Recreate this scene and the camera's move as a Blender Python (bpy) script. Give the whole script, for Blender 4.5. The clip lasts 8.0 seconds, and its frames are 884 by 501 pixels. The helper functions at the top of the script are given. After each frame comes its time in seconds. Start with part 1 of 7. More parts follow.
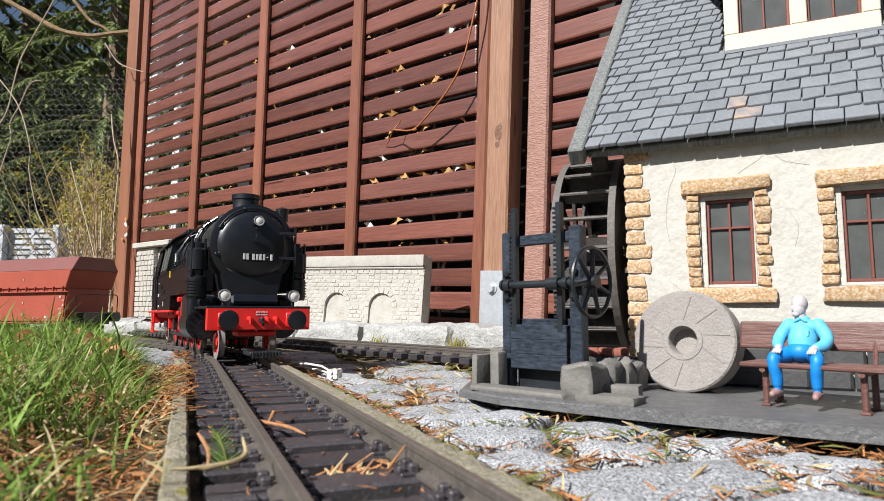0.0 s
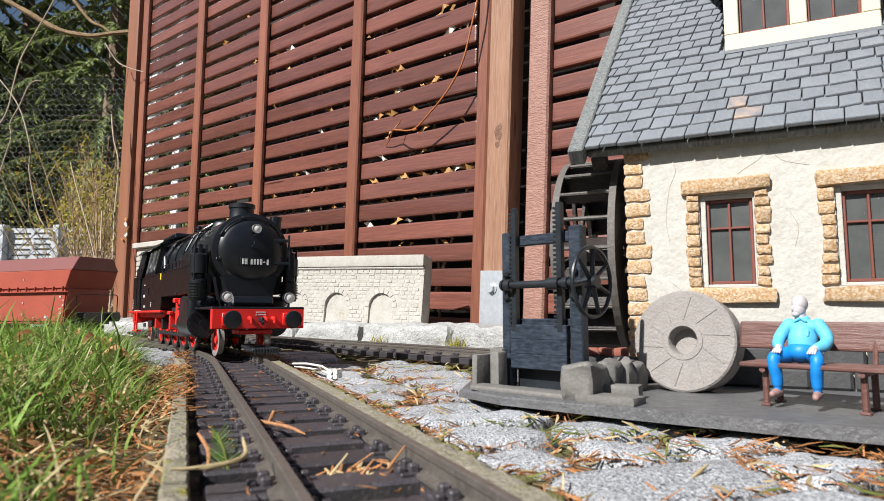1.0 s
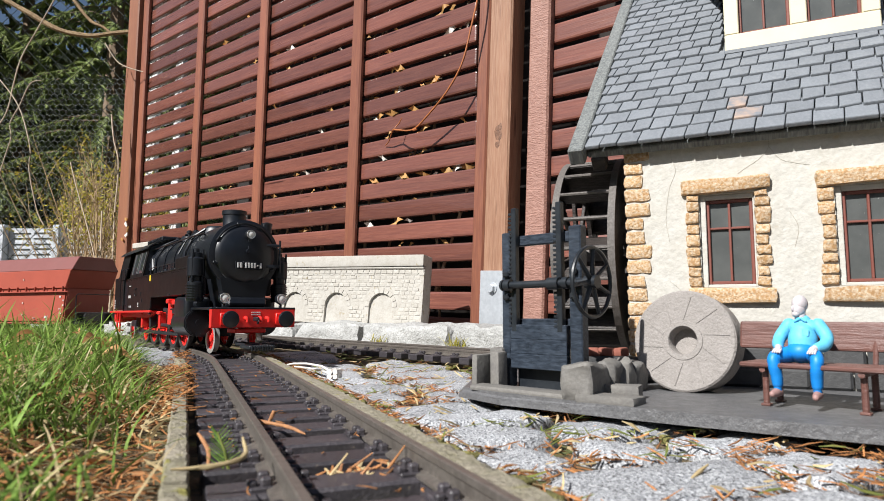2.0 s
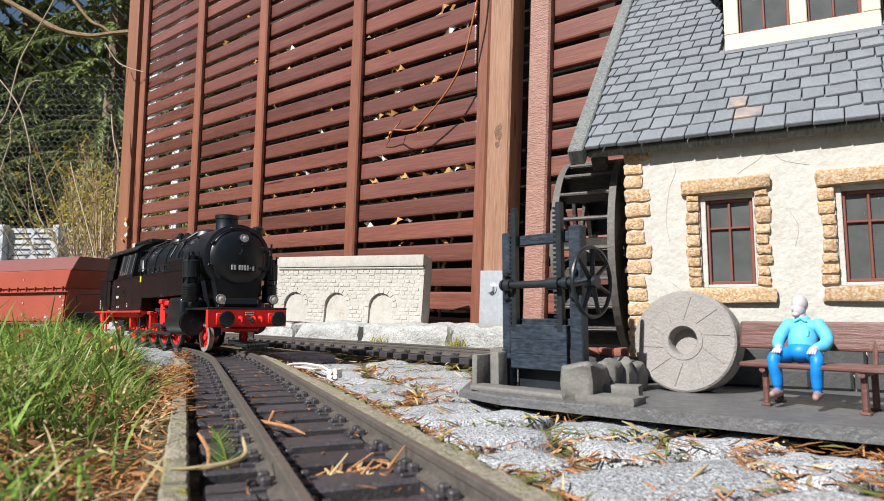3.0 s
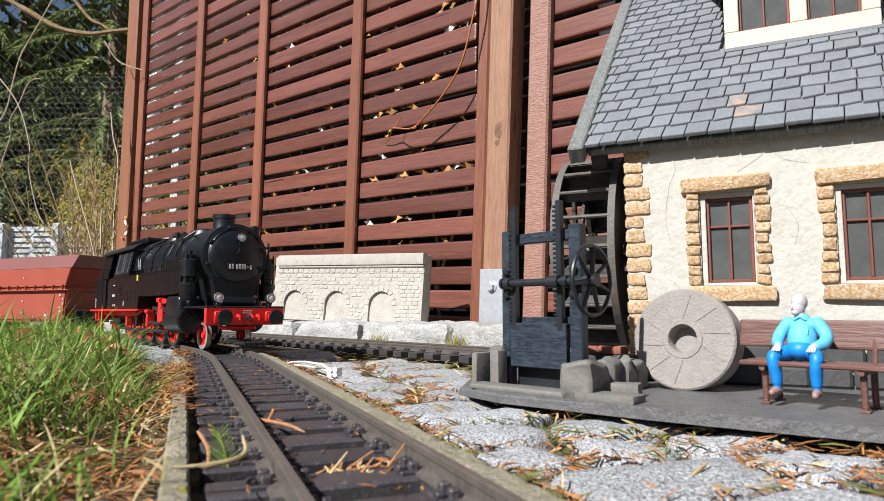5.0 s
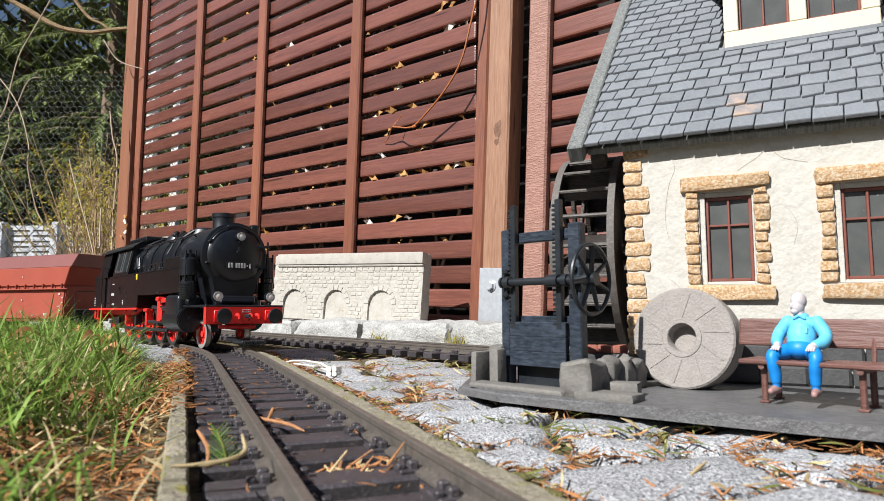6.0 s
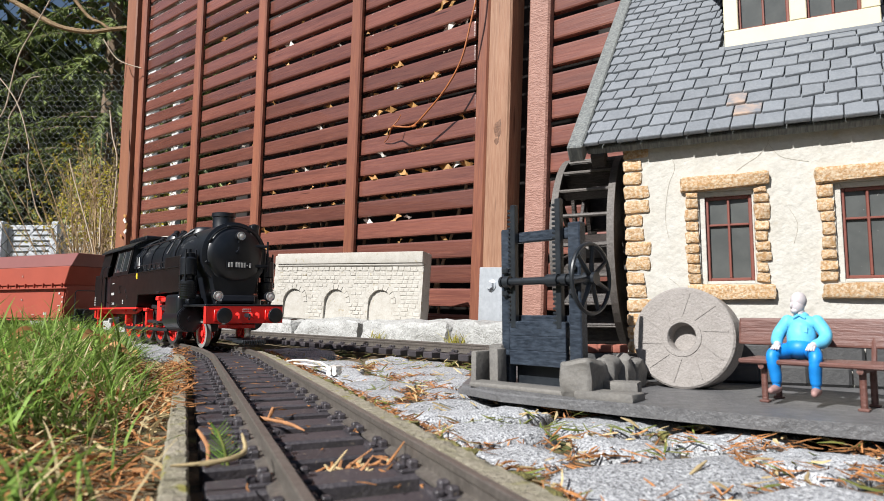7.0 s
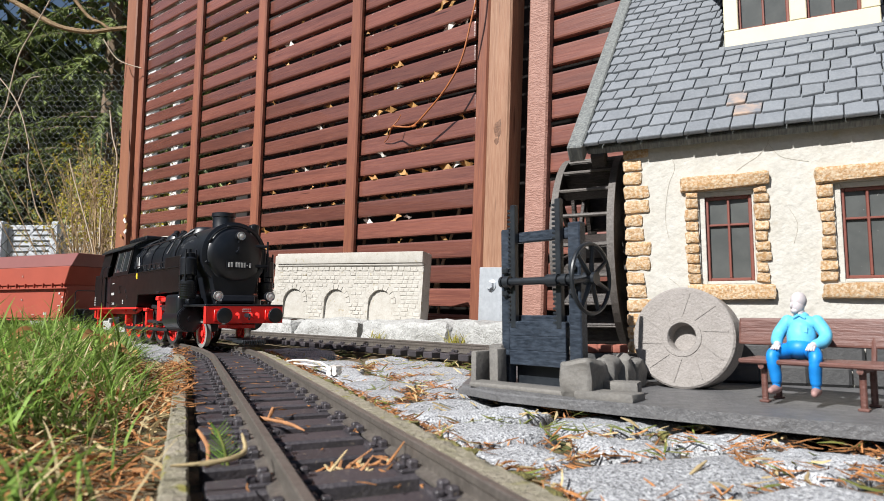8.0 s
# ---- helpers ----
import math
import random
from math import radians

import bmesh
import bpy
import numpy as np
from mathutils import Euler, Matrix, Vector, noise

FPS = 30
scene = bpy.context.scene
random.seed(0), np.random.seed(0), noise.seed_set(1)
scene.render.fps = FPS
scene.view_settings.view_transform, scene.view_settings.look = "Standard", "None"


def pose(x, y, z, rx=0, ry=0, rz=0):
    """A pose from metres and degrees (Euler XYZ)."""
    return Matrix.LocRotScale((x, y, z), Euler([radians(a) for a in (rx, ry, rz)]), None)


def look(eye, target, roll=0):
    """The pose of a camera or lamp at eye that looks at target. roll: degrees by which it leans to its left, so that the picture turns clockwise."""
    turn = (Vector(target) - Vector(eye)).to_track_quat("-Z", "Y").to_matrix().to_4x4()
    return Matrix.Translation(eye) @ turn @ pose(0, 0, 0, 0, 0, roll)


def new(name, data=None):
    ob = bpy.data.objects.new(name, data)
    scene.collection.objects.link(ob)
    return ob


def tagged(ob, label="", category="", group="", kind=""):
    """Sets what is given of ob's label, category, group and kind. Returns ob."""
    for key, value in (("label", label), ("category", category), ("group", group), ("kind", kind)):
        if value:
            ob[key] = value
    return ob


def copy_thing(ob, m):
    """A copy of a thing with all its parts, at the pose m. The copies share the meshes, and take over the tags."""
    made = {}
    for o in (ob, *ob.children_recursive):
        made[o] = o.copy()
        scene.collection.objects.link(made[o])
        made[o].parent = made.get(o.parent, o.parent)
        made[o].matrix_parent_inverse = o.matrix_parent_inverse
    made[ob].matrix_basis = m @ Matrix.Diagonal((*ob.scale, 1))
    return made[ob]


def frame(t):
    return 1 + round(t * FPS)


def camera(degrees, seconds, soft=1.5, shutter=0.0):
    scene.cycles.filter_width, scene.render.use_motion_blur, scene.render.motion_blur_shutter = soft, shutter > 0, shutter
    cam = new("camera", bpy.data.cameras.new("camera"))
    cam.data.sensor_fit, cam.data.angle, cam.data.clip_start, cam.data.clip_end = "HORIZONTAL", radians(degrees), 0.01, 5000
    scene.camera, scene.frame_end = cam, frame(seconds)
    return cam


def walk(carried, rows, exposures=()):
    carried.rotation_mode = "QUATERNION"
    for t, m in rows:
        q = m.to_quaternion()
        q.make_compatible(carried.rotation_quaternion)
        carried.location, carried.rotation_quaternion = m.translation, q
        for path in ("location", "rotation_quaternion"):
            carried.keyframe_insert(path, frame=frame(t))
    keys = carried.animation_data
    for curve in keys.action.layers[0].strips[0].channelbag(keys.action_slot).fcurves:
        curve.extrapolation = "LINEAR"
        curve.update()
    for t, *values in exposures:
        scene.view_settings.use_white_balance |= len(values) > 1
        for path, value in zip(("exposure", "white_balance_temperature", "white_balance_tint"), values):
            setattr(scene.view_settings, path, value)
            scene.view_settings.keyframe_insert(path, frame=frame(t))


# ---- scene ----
# camera: almost still, close to the ground; it sinks its gaze a little after the fourth second
cam = camera(70.0, 8.0, soft=0.62)
cam.data.dof.use_dof, cam.data.dof.focus_distance, cam.data.dof.aperture_fstop = True, 0.85, 26.0
EYE = (0.0, 0.0, 0.045)
def gaze(down, right=0.0):
    return pose(*EYE, 95.77 - down, 0, -right)
walk(cam, [(0.0, gaze(0.0)), (3.5, gaze(0.0)), (4.0, gaze(0.09)), (4.5, gaze(0.13)), (6.0, gaze(0.25, 0.07)),
           (6.5, gaze(0.30, 0.07)), (7.0, gaze(0.30, 0.07)), (7.5, gaze(0.26, 0.07)), (8.0, gaze(0.30, 0.07))],
     exposures=[(0.0, 0.42), (8.0, 0.42)])

# ---- light ----
SUN_WAY = Vector((-0.54, -0.52, 0.66)).normalized()
world = bpy.data.worlds.new("sky")
scene.world = world
world.use_nodes = True
wn = world.node_tree.nodes
sky = wn.new("ShaderNodeTexSky")
sky.sky_type, sky.sun_disc = "NISHITA", False
sky.sun_elevation = math.asin(SUN_WAY.z)
sky.sun_rotation = math.atan2(SUN_WAY.x, SUN_WAY.y)
wn["Background"].inputs["Strength"].default_value = 0.050
world.node_tree.links.new(sky.outputs[0], wn["Background"].inputs["Color"])
sun = new("sun", bpy.data.lights.new("sun", "SUN"))
sun.data.energy, sun.data.angle, sun.data.color = 6.0, radians(0.55), (1.0, 0.985, 0.965)
sun.matrix_world = look(SUN_WAY * 20, (0, 0, 0))

# ---- materials ----
def mat(name, base, rough=0.6, metal=0.0, second=None, size=0.02, amount=0.5, grain=None, grain_size=0.002, grain_amount=0.3,
        bump=0.0, bump_size=0.003, stretch=(1, 1, 1), spots=None, spot_size=0.004, spot_level=0.62, rand=0.0, spec=0.5, coords="Object",
        rough_var=0.1, coat=0.0, sheen=0.0, distance=0.002):
    """Principled surface: two colours mixed by coarse noise, darker or lighter fine grain, spots, relief and a change from piece to piece."""
    m = bpy.data.materials.new(name)
    m.use_nodes = True
    nt = m.node_tree
    nodes, links = nt.nodes, nt.links
    b = nodes["Principled BSDF"]
    b.inputs["Roughness"].default_value, b.inputs["Metallic"].default_value = rough, metal
    b.inputs["Specular IOR Level"].default_value = spec
    b.inputs["Coat Weight"].default_value = coat
    tc, mp = nodes.new("ShaderNodeTexCoord"), nodes.new("ShaderNodeMapping")
    links.new(tc.outputs[coords], mp.inputs[0])
    mp.inputs["Scale"].default_value = stretch
    info = nodes.new("ShaderNodeObjectInfo")
    shift = nodes.new("ShaderNodeVectorMath")
    shift.operation = "MULTIPLY_ADD"
    links.new(info.outputs["Random"], shift.inputs[0])
    shift.inputs[1].default_value = (3.1, 5.7, 2.3)
    links.new(mp.outputs[0], shift.inputs[2])
    where = shift.outputs[0]
    def noise_of(scale, detail=4.0, rough_=0.6):
        n = nodes.new("ShaderNodeTexNoise")
        n.inputs["Scale"].default_value, n.inputs["Detail"].default_value, n.inputs["Roughness"].default_value = scale, detail, rough_
        links.new(where, n.inputs["Vector"])
        return n.outputs["Fac"]
    def ramp(fac, lo, hi):
        r = nodes.new("ShaderNodeMapRange")
        r.inputs[1].default_value, r.inputs[2].default_value = lo, hi
        links.new(fac, r.inputs[0])
        return r.outputs[0]
    def mix(a, c, fac):
        x = nodes.new("ShaderNodeMix")
        x.data_type = "RGBA"
        for sock, v in ((x.inputs[6], a), (x.inputs[7], c)):
            if isinstance(v, tuple):
                sock.default_value = (*v, 1)
            else:
                links.new(v, sock)
        if isinstance(fac, float):
            x.inputs[0].default_value = fac
        else:
            links.new(fac, x.inputs[0])
        return x.outputs[2]
    def scaled(fac, k):
        s = nodes.new("ShaderNodeMath")
        s.operation = "MULTIPLY"
        links.new(fac, s.inputs[0])
        s.inputs[1].default_value = k
        return s.outputs[0]
    second = second or tuple(v * 0.6 for v in base)
    col = mix(base, second, scaled(ramp(noise_of(1 / size), 0.35, 0.68), amount))
    if grain:
        col = mix(col, grain, scaled(ramp(noise_of(1 / grain_size, 3), 0.4, 0.7), grain_amount))
    if spots:
        col = mix(col, spots, ramp(noise_of(1 / spot_size, 2), spot_level, spot_level + 0.06))
    if rand:
        h = nodes.new("ShaderNodeHueSaturation")
        links.new(col, h.inputs["Color"])
        geo = nodes.new("ShaderNodeNewGeometry")
        add = nodes.new("ShaderNodeMath")
        links.new(info.outputs["Random"], add.inputs[0])
        links.new(geo.outputs["Random Per Island"], add.inputs[1])
        fr = nodes.new("ShaderNodeMath")
        fr.operation = "FRACT"
        links.new(add.outputs[0], fr.inputs[0])
        r = nodes.new("ShaderNodeMapRange")
        r.inputs[3].default_value, r.inputs[4].default_value = 1 - rand, 1 + rand
        links.new(fr.outputs[0], r.inputs[0])
        links.new(r.outputs[0], h.inputs["Value"])
        col = h.outputs[0]
    links.new(col, b.inputs["Base Color"])
    rv = nodes.new("ShaderNodeMapRange")
    rv.inputs[3].default_value, rv.inputs[4].default_value = max(0.02, rough - rough_var), min(1, rough + rough_var)
    links.new(noise_of(2 / size), rv.inputs[0])
    links.new(rv.outputs[0], b.inputs["Roughness"])
    if bump:
        bp = nodes.new("ShaderNodeBump")
        bp.inputs["Strength"].default_value, bp.inputs["Distance"].default_value = bump, distance
        links.new(noise_of(1 / bump_size, 5), bp.inputs["Height"])
        links.new(bp.outputs[0], b.inputs["Normal"])
    return m


def glass_mat(name, tint, rough=0.05):
    m = bpy.data.materials.new(name)
    m.use_nodes = True
    b = m.node_tree.nodes["Principled BSDF"]
    b.inputs["Base Color"].default_value = (*tint, 1)
    b.inputs["Roughness"].default_value = rough
    b.inputs["Specular IOR Level"].default_value = 0.6
    return m


SLAT = mat("stained_slat", (0.168, 0.063, 0.047), 0.28, second=(0.092, 0.034, 0.027), size=0.035, amount=0.85, grain=(0.265, 0.110, 0.072), grain_size=0.0035,
           grain_amount=0.35, bump=0.25, bump_size=0.004, stretch=(0.06, 1, 1), rand=0.28, spots=(0.05, 0.018, 0.014), spot_size=0.014, spot_level=0.69, coat=0.5, rough_var=0.12)
BATTEN = mat("stained_batten", (0.225, 0.085, 0.054), 0.34, second=(0.135, 0.049, 0.033), size=0.03, amount=0.8, grain=(0.33, 0.14, 0.075), grain_size=0.003,
             grain_amount=0.5, bump=0.3, bump_size=0.004, stretch=(1, 1, 0.06), rand=0.15, coat=0.2)
POST = mat("stained_post", (0.26, 0.108, 0.060), 0.55, second=(0.17, 0.062, 0.034), size=0.05, amount=0.7, grain=(0.34, 0.15, 0.08), grain_size=0.004,
           grain_amount=0.5, bump=0.4, bump_size=0.004, stretch=(1, 1, 0.06), rand=0.12, spots=(0.08, 0.025, 0.015), spot_size=0.02, spot_level=0.66)
ZINC = mat("galvanised_steel", (0.55, 0.58, 0.61), 0.45, 0.55, second=(0.42, 0.45, 0.48), size=0.01, amount=0.8, bump=0.1, bump_size=0.004)
GRANITE = mat("grey_granite", (0.27, 0.278, 0.293), 0.8, second=(0.14, 0.145, 0.153), size=0.010, amount=0.85, grain=(0.66, 0.67, 0.685), grain_size=0.0012,
              grain_amount=0.9, spots=(0.085, 0.085, 0.09), spot_size=0.0014, spot_level=0.575, bump=1.0, bump_size=0.0028, rand=0.16, distance=0.0018)
CURB = mat("kerb_granite", (0.37, 0.37, 0.36), 0.85, second=(0.22, 0.22, 0.21), size=0.016, amount=0.85, grain=(0.58, 0.58, 0.565), grain_size=0.003,
           grain_amount=0.6, spots=(0.22, 0.22, 0.2), spot_size=0.003, spot_level=0.58, bump=1.0, bump_size=0.007, rand=0.14, distance=0.004)
EDGE = mat("mossy_concrete", (0.235, 0.205, 0.155), 0.9, second=(0.15, 0.14, 0.075), size=0.02, amount=0.8, grain=(0.40, 0.365, 0.29), grain_size=0.002,
           grain_amount=0.55, spots=(0.22, 0.20, 0.05), spot_size=0.012, spot_level=0.60, bump=1.0, bump_size=0.003)
SOIL = mat("needle_soil", (0.085, 0.060, 0.034), 0.95, second=(0.05, 0.055, 0.02), size=0.04, amount=0.8, grain=(0.24, 0.15, 0.08), grain_size=0.003,
           grain_amount=0.6, spots=(0.10, 0.11, 0.03), spot_size=0.05, spot_level=0.56, bump=1.0, bump_size=0.004)
PLASTIC = mat("sleeper_plastic", (0.030, 0.0265, 0.031), 0.48, second=(0.050, 0.044, 0.050), size=0.008, amount=0.8, grain=(0.11, 0.098, 0.10), grain_size=0.0012,
              grain_amount=0.35, bump=0.5, bump_size=0.0015, rand=0.2, spots=(0.16, 0.13, 0.10), spot_size=0.004, spot_level=0.68, distance=0.0007)
RAIL = mat("weathered_brass_rail", (0.20, 0.178, 0.158), 0.42, 0.6, second=(0.125, 0.108, 0.095), size=0.012, amount=0.8, grain=(0.36, 0.325, 0.28), grain_size=0.002,
           grain_amount=0.4, bump=0.2, bump_size=0.002, distance=0.0005)
RENDER = mat("cream_render", (0.482, 0.466, 0.424), 0.9, second=(0.40, 0.376, 0.325), size=0.02, amount=0.75, grain=(0.56, 0.54, 0.49), grain_size=0.003,
             grain_amount=0.5, bump=0.6, bump_size=0.007, distance=0.0022, spots=(0.44, 0.375, 0.275), spot_size=0.02, spot_level=0.72)
CRACK = mat("crack_line", (0.40, 0.375, 0.32), 0.9, second=(0.33, 0.30, 0.24), size=0.01)
OCHRE = mat("ochre_stone", (0.42, 0.250, 0.110), 0.85, second=(0.35, 0.19, 0.078), size=0.007, amount=0.7, grain=(0.62, 0.53, 0.40), grain_size=0.0020,
            grain_amount=0.9, bump=1.0, bump_size=0.0018, rand=0.12, distance=0.0012)
SLATE = mat("grey_slate", (0.172, 0.186, 0.204), 0.6, second=(0.128, 0.140, 0.156), size=0.012, amount=0.7, grain=(0.26, 0.275, 0.29), grain_size=0.0015,
            grain_amount=0.4, bump=0.5, bump_size=0.003, rand=0.09, distance=0.0007, stretch=(1, 0.5, 1))
VERGE = mat("grey_verge_board", (0.12, 0.13, 0.13), 0.75, second=(0.07, 0.075, 0.075), size=0.006, amount=0.8, grain=(0.30, 0.31, 0.29), grain_size=0.0016,
            grain_amount=0.6, bump=0.7, bump_size=0.002, stretch=(1, 1, 0.12), distance=0.0008)
CREAM = mat("cream_paint", (0.66, 0.60, 0.44), 0.6, second=(0.60, 0.53, 0.37), size=0.02, amount=0.5, bump=0.15, bump_size=0.003, distance=0.0006, spots=(0.55, 0.45, 0.3), spot_size=0.002, spot_level=0.72)
FRAME = mat("oxblood_frame", (0.185, 0.058, 0.042), 0.5, second=(0.13, 0.040, 0.028), size=0.006, bump=0.2, bump_size=0.001, distance=0.0003)
PANE = mat("dusty_pane", (0.075, 0.08, 0.078), 0.16, second=(0.115, 0.12, 0.115), size=0.02, amount=0.6, spots=(0.45, 0.45, 0.42), spot_size=0.0016, spot_level=0.74, rough_var=0.08)
PLINTH = mat("dark_base", (0.108, 0.107, 0.110), 0.48, second=(0.072, 0.071, 0.073), size=0.014, amount=0.85, grain=(0.19, 0.19, 0.19), grain_size=0.0016,
             grain_amount=0.4, bump=0.9, bump_size=0.005, distance=0.0016, spots=(0.26, 0.25, 0.24), spot_size=0.009, spot_level=0.72, rough_var=0.2)
BASEWALL = mat("black_foot_wall", (0.06, 0.06, 0.06), 0.7, second=(0.035, 0.035, 0.037), size=0.006, bump=0.8, bump_size=0.004, distance=0.001)
ROCK = mat("moulded_rock", (0.16, 0.15, 0.135), 0.75, second=(0.11, 0.105, 0.10), size=0.012, amount=0.8, grain=(0.24, 0.23, 0.21), grain_size=0.002,
           grain_amount=0.4, bump=0.5, bump_size=0.004, distance=0.001, rand=0.1)
MILLSTONE = mat("millstone_grit", (0.255, 0.232, 0.214), 0.7, second=(0.195, 0.176, 0.16), size=0.012, amount=0.6, grain=(0.36, 0.335, 0.315), grain_size=0.0012,
                grain_amount=0.4, bump=1.0, bump_size=0.0018, distance=0.0008)
IRONBLUE = mat("blue_black_timber", (0.0095, 0.0145, 0.023), 0.42, second=(0.022, 0.030, 0.043), size=0.01, amount=0.8, grain=(0.065, 0.085, 0.115), grain_size=0.0018,
               grain_amount=0.45, bump=0.6, bump_size=0.0022, distance=0.0006, stretch=(0.3, 1, 1))
IRON = mat("black_iron", (0.012, 0.015, 0.019), 0.36, second=(0.024, 0.028, 0.032), size=0.008, amount=0.7, bump=0.2, bump_size=0.002, distance=0.0004)
WHEELWOOD = mat("dark_wheel_wood", (0.026, 0.020, 0.018), 0.55, second=(0.013, 0.011, 0.010), size=0.006, amount=0.8, grain=(0.085, 0.07, 0.06), grain_size=0.002,
                grain_amount=0.5, bump=1.0, bump_size=0.0028, distance=0.0014, stretch=(0.3, 1, 1))
BENCH = mat("brown_bench_plastic", (0.12, 0.052, 0.04), 0.45, second=(0.08, 0.034, 0.028), size=0.008, amount=0.7, grain=(0.22, 0.11, 0.09), grain_size=0.0015,
            grain_amount=0.35, bump=0.9, bump_size=0.0022, stretch=(0.12, 1, 1), distance=0.0007)
WHITEWALL = mat("white_cast_stone", (0.415, 0.395, 0.355), 0.9, second=(0.33, 0.305, 0.26), size=0.018, amount=0.85, grain=(0.54, 0.52, 0.48), grain_size=0.003,
                grain_amount=0.4, bump=0.5, bump_size=0.005, rand=0.05, distance=0.001, spots=(0.32, 0.28, 0.20), spot_size=0.016, spot_level=0.66)
# the blue in this black stands for sky sheen on the boiler
LOCO = mat("satin_black_paint", (0.0070, 0.0084, 0.0118), 0.33, second=(0.011, 0.0128, 0.0170), size=0.02, amount=0.6, spec=0.65, bump=0.05, bump_size=0.002, distance=0.0002)
LOCOSIDE = mat("brownish_black_paint", (0.0058, 0.0048, 0.0052), 0.42, second=(0.0090, 0.0074, 0.0078), size=0.03, amount=0.7, spec=0.3, bump=0.05, bump_size=0.002, distance=0.0002)
RED = mat("signal_red_paint", (0.74, 0.026, 0.02), 0.42, second=(0.66, 0.022, 0.018), size=0.015, amount=0.5)
STEEL = mat("bare_tyre_steel", (0.62, 0.61, 0.59), 0.32, 0.65, second=(0.48, 0.47, 0.45), size=0.004, amount=0.7)
TYRE = mat("dark_tyre_steel", (0.085, 0.08, 0.08), 0.4, 0.5, second=(0.05, 0.047, 0.046), size=0.004, amount=0.7)
LENS = mat("lamp_lens", (0.85, 0.84, 0.80), 0.1, second=(0.70, 0.69, 0.65), size=0.004, spec=0.8)
WHITE = mat("white_lettering", (0.62, 0.62, 0.60), 0.6)
YELLOW = mat("yellow_sign", (0.8, 0.55, 0.03), 0.6)
WAGON = mat("oxide_brown_paint", (0.34, 0.072, 0.045), 0.5, second=(0.28, 0.058, 0.037), size=0.04, amount=0.6, bump=0.05, bump_size=0.003, distance=0.0002)
WAGONTOP = mat("oxide_brown_pinkish", (0.20, 0.075, 0.066), 0.36, second=(0.165, 0.058, 0.050), size=0.04, amount=0.6)
WORN = mat("stained_slate", (0.15, 0.164, 0.186), 0.8, second=(0.44, 0.30, 0.21), size=0.012, amount=0.85, grain=(0.25, 0.24, 0.24), grain_size=0.002, bump=0.4, bump_size=0.002, distance=0.0006)
KNOT = mat("dark_knot", (0.13, 0.062, 0.035), 0.7, second=(0.24, 0.12, 0.07), size=0.008, amount=0.9, grain=(0.06, 0.03, 0.02), grain_size=0.003, grain_amount=0.6, bump=0.8, bump_size=0.005)
CORNERPOST = mat("worn_brown_post", (0.27, 0.135, 0.078), 0.65, second=(0.17, 0.078, 0.043), size=0.03, amount=0.9, grain=(0.34, 0.20, 0.125), grain_size=0.0035,
                 grain_amount=0.7, bump=0.7, bump_size=0.004, stretch=(1, 1, 0.07), spots=(0.10, 0.045, 0.025), spot_size=0.02, spot_level=0.65)
GROOVED = mat("grooved_batten", (0.26, 0.130, 0.098), 0.55, second=(0.19, 0.088, 0.064), size=0.03, amount=0.7, grain=(0.40, 0.22, 0.17), grain_size=0.004,
              grain_amount=0.5, bump=1.0, bump_size=0.004, stretch=(0.4, 1, 1.6))

# ---- mesh tools ----
def part(name, bm, material, parent=None, label="", smooth=False, m=None):
    me = bpy.data.meshes.new(name)
    if isinstance(bm, bpy.types.Mesh):
        me = bm
    else:
        bmesh.ops.recalc_face_normals(bm, faces=bm.faces)
        if smooth:
            for f in bm.faces:
                f.smooth = True
        bm.to_mesh(me)
        bm.free()
        me.materials.append(material)
        if smooth:
            me.set_sharp_from_angle(angle=radians(38))
    ob = new(name, me)
    if parent is not None:
        ob.parent = parent
    if m is not None:
        ob.matrix_basis = m
    return tagged(ob, label)


def empty(name, label, category, m=None, group="", kind=""):
    ob = new(name)
    ob.empty_display_size = 0.02
    if m is not None:
        ob.matrix_basis = m
    return tagged(ob, label, category, group, kind)


def box(bm, size, at=(0, 0, 0), bevel=0.0, turn=None, segs=1):
    """A box with bevelled edges, centred at at."""
    r = bmesh.ops.create_cube(bm, size=1)
    vs = r["verts"]
    m = Matrix.Translation(at) @ (turn or Matrix()) @ Matrix.Diagonal((*size, 1))
    bmesh.ops.transform(bm, matrix=m, verts=vs)
    if bevel:
        es = list({e for v in vs for e in v.link_edges})
        bmesh.ops.bevel(bm, geom=es, offset=bevel, segments=segs, profile=0.6, affect="EDGES")
    return bm


def rod(bm, a, b, r0, r1=None, n=10):
    """A closed round bar from a to b."""
    a, b = Vector(a), Vector(b)
    d = b - a
    m = Matrix.Translation((a + b) / 2) @ d.to_track_quat("Z", "Y").to_matrix().to_4x4()
    bmesh.ops.create_cone(bm, cap_ends=True, segments=n, radius1=r0, radius2=r0 if r1 is None else r1, depth=d.length, matrix=m)
    return bm


def lathe(bm, profile, n=32, m=None):
    """Turns (radius, height) pairs about z; the ends are closed."""
    rings = []
    for r, z in profile:
        rings.append([bm.verts.new((r * math.cos(2 * math.pi * i / n), r * math.sin(2 * math.pi * i / n), z)) for i in range(n)])
    for A, B in zip(rings, rings[1:]):
        for i in range(n):
            bm.faces.new((A[i], A[(i + 1) % n], B[(i + 1) % n], B[i]))
    bm.faces.new(rings[0][::-1])
    bm.faces.new(rings[-1])
    if m is not None:
        bmesh.ops.transform(bm, matrix=m, verts=[v for r in rings for v in r])
    return bm


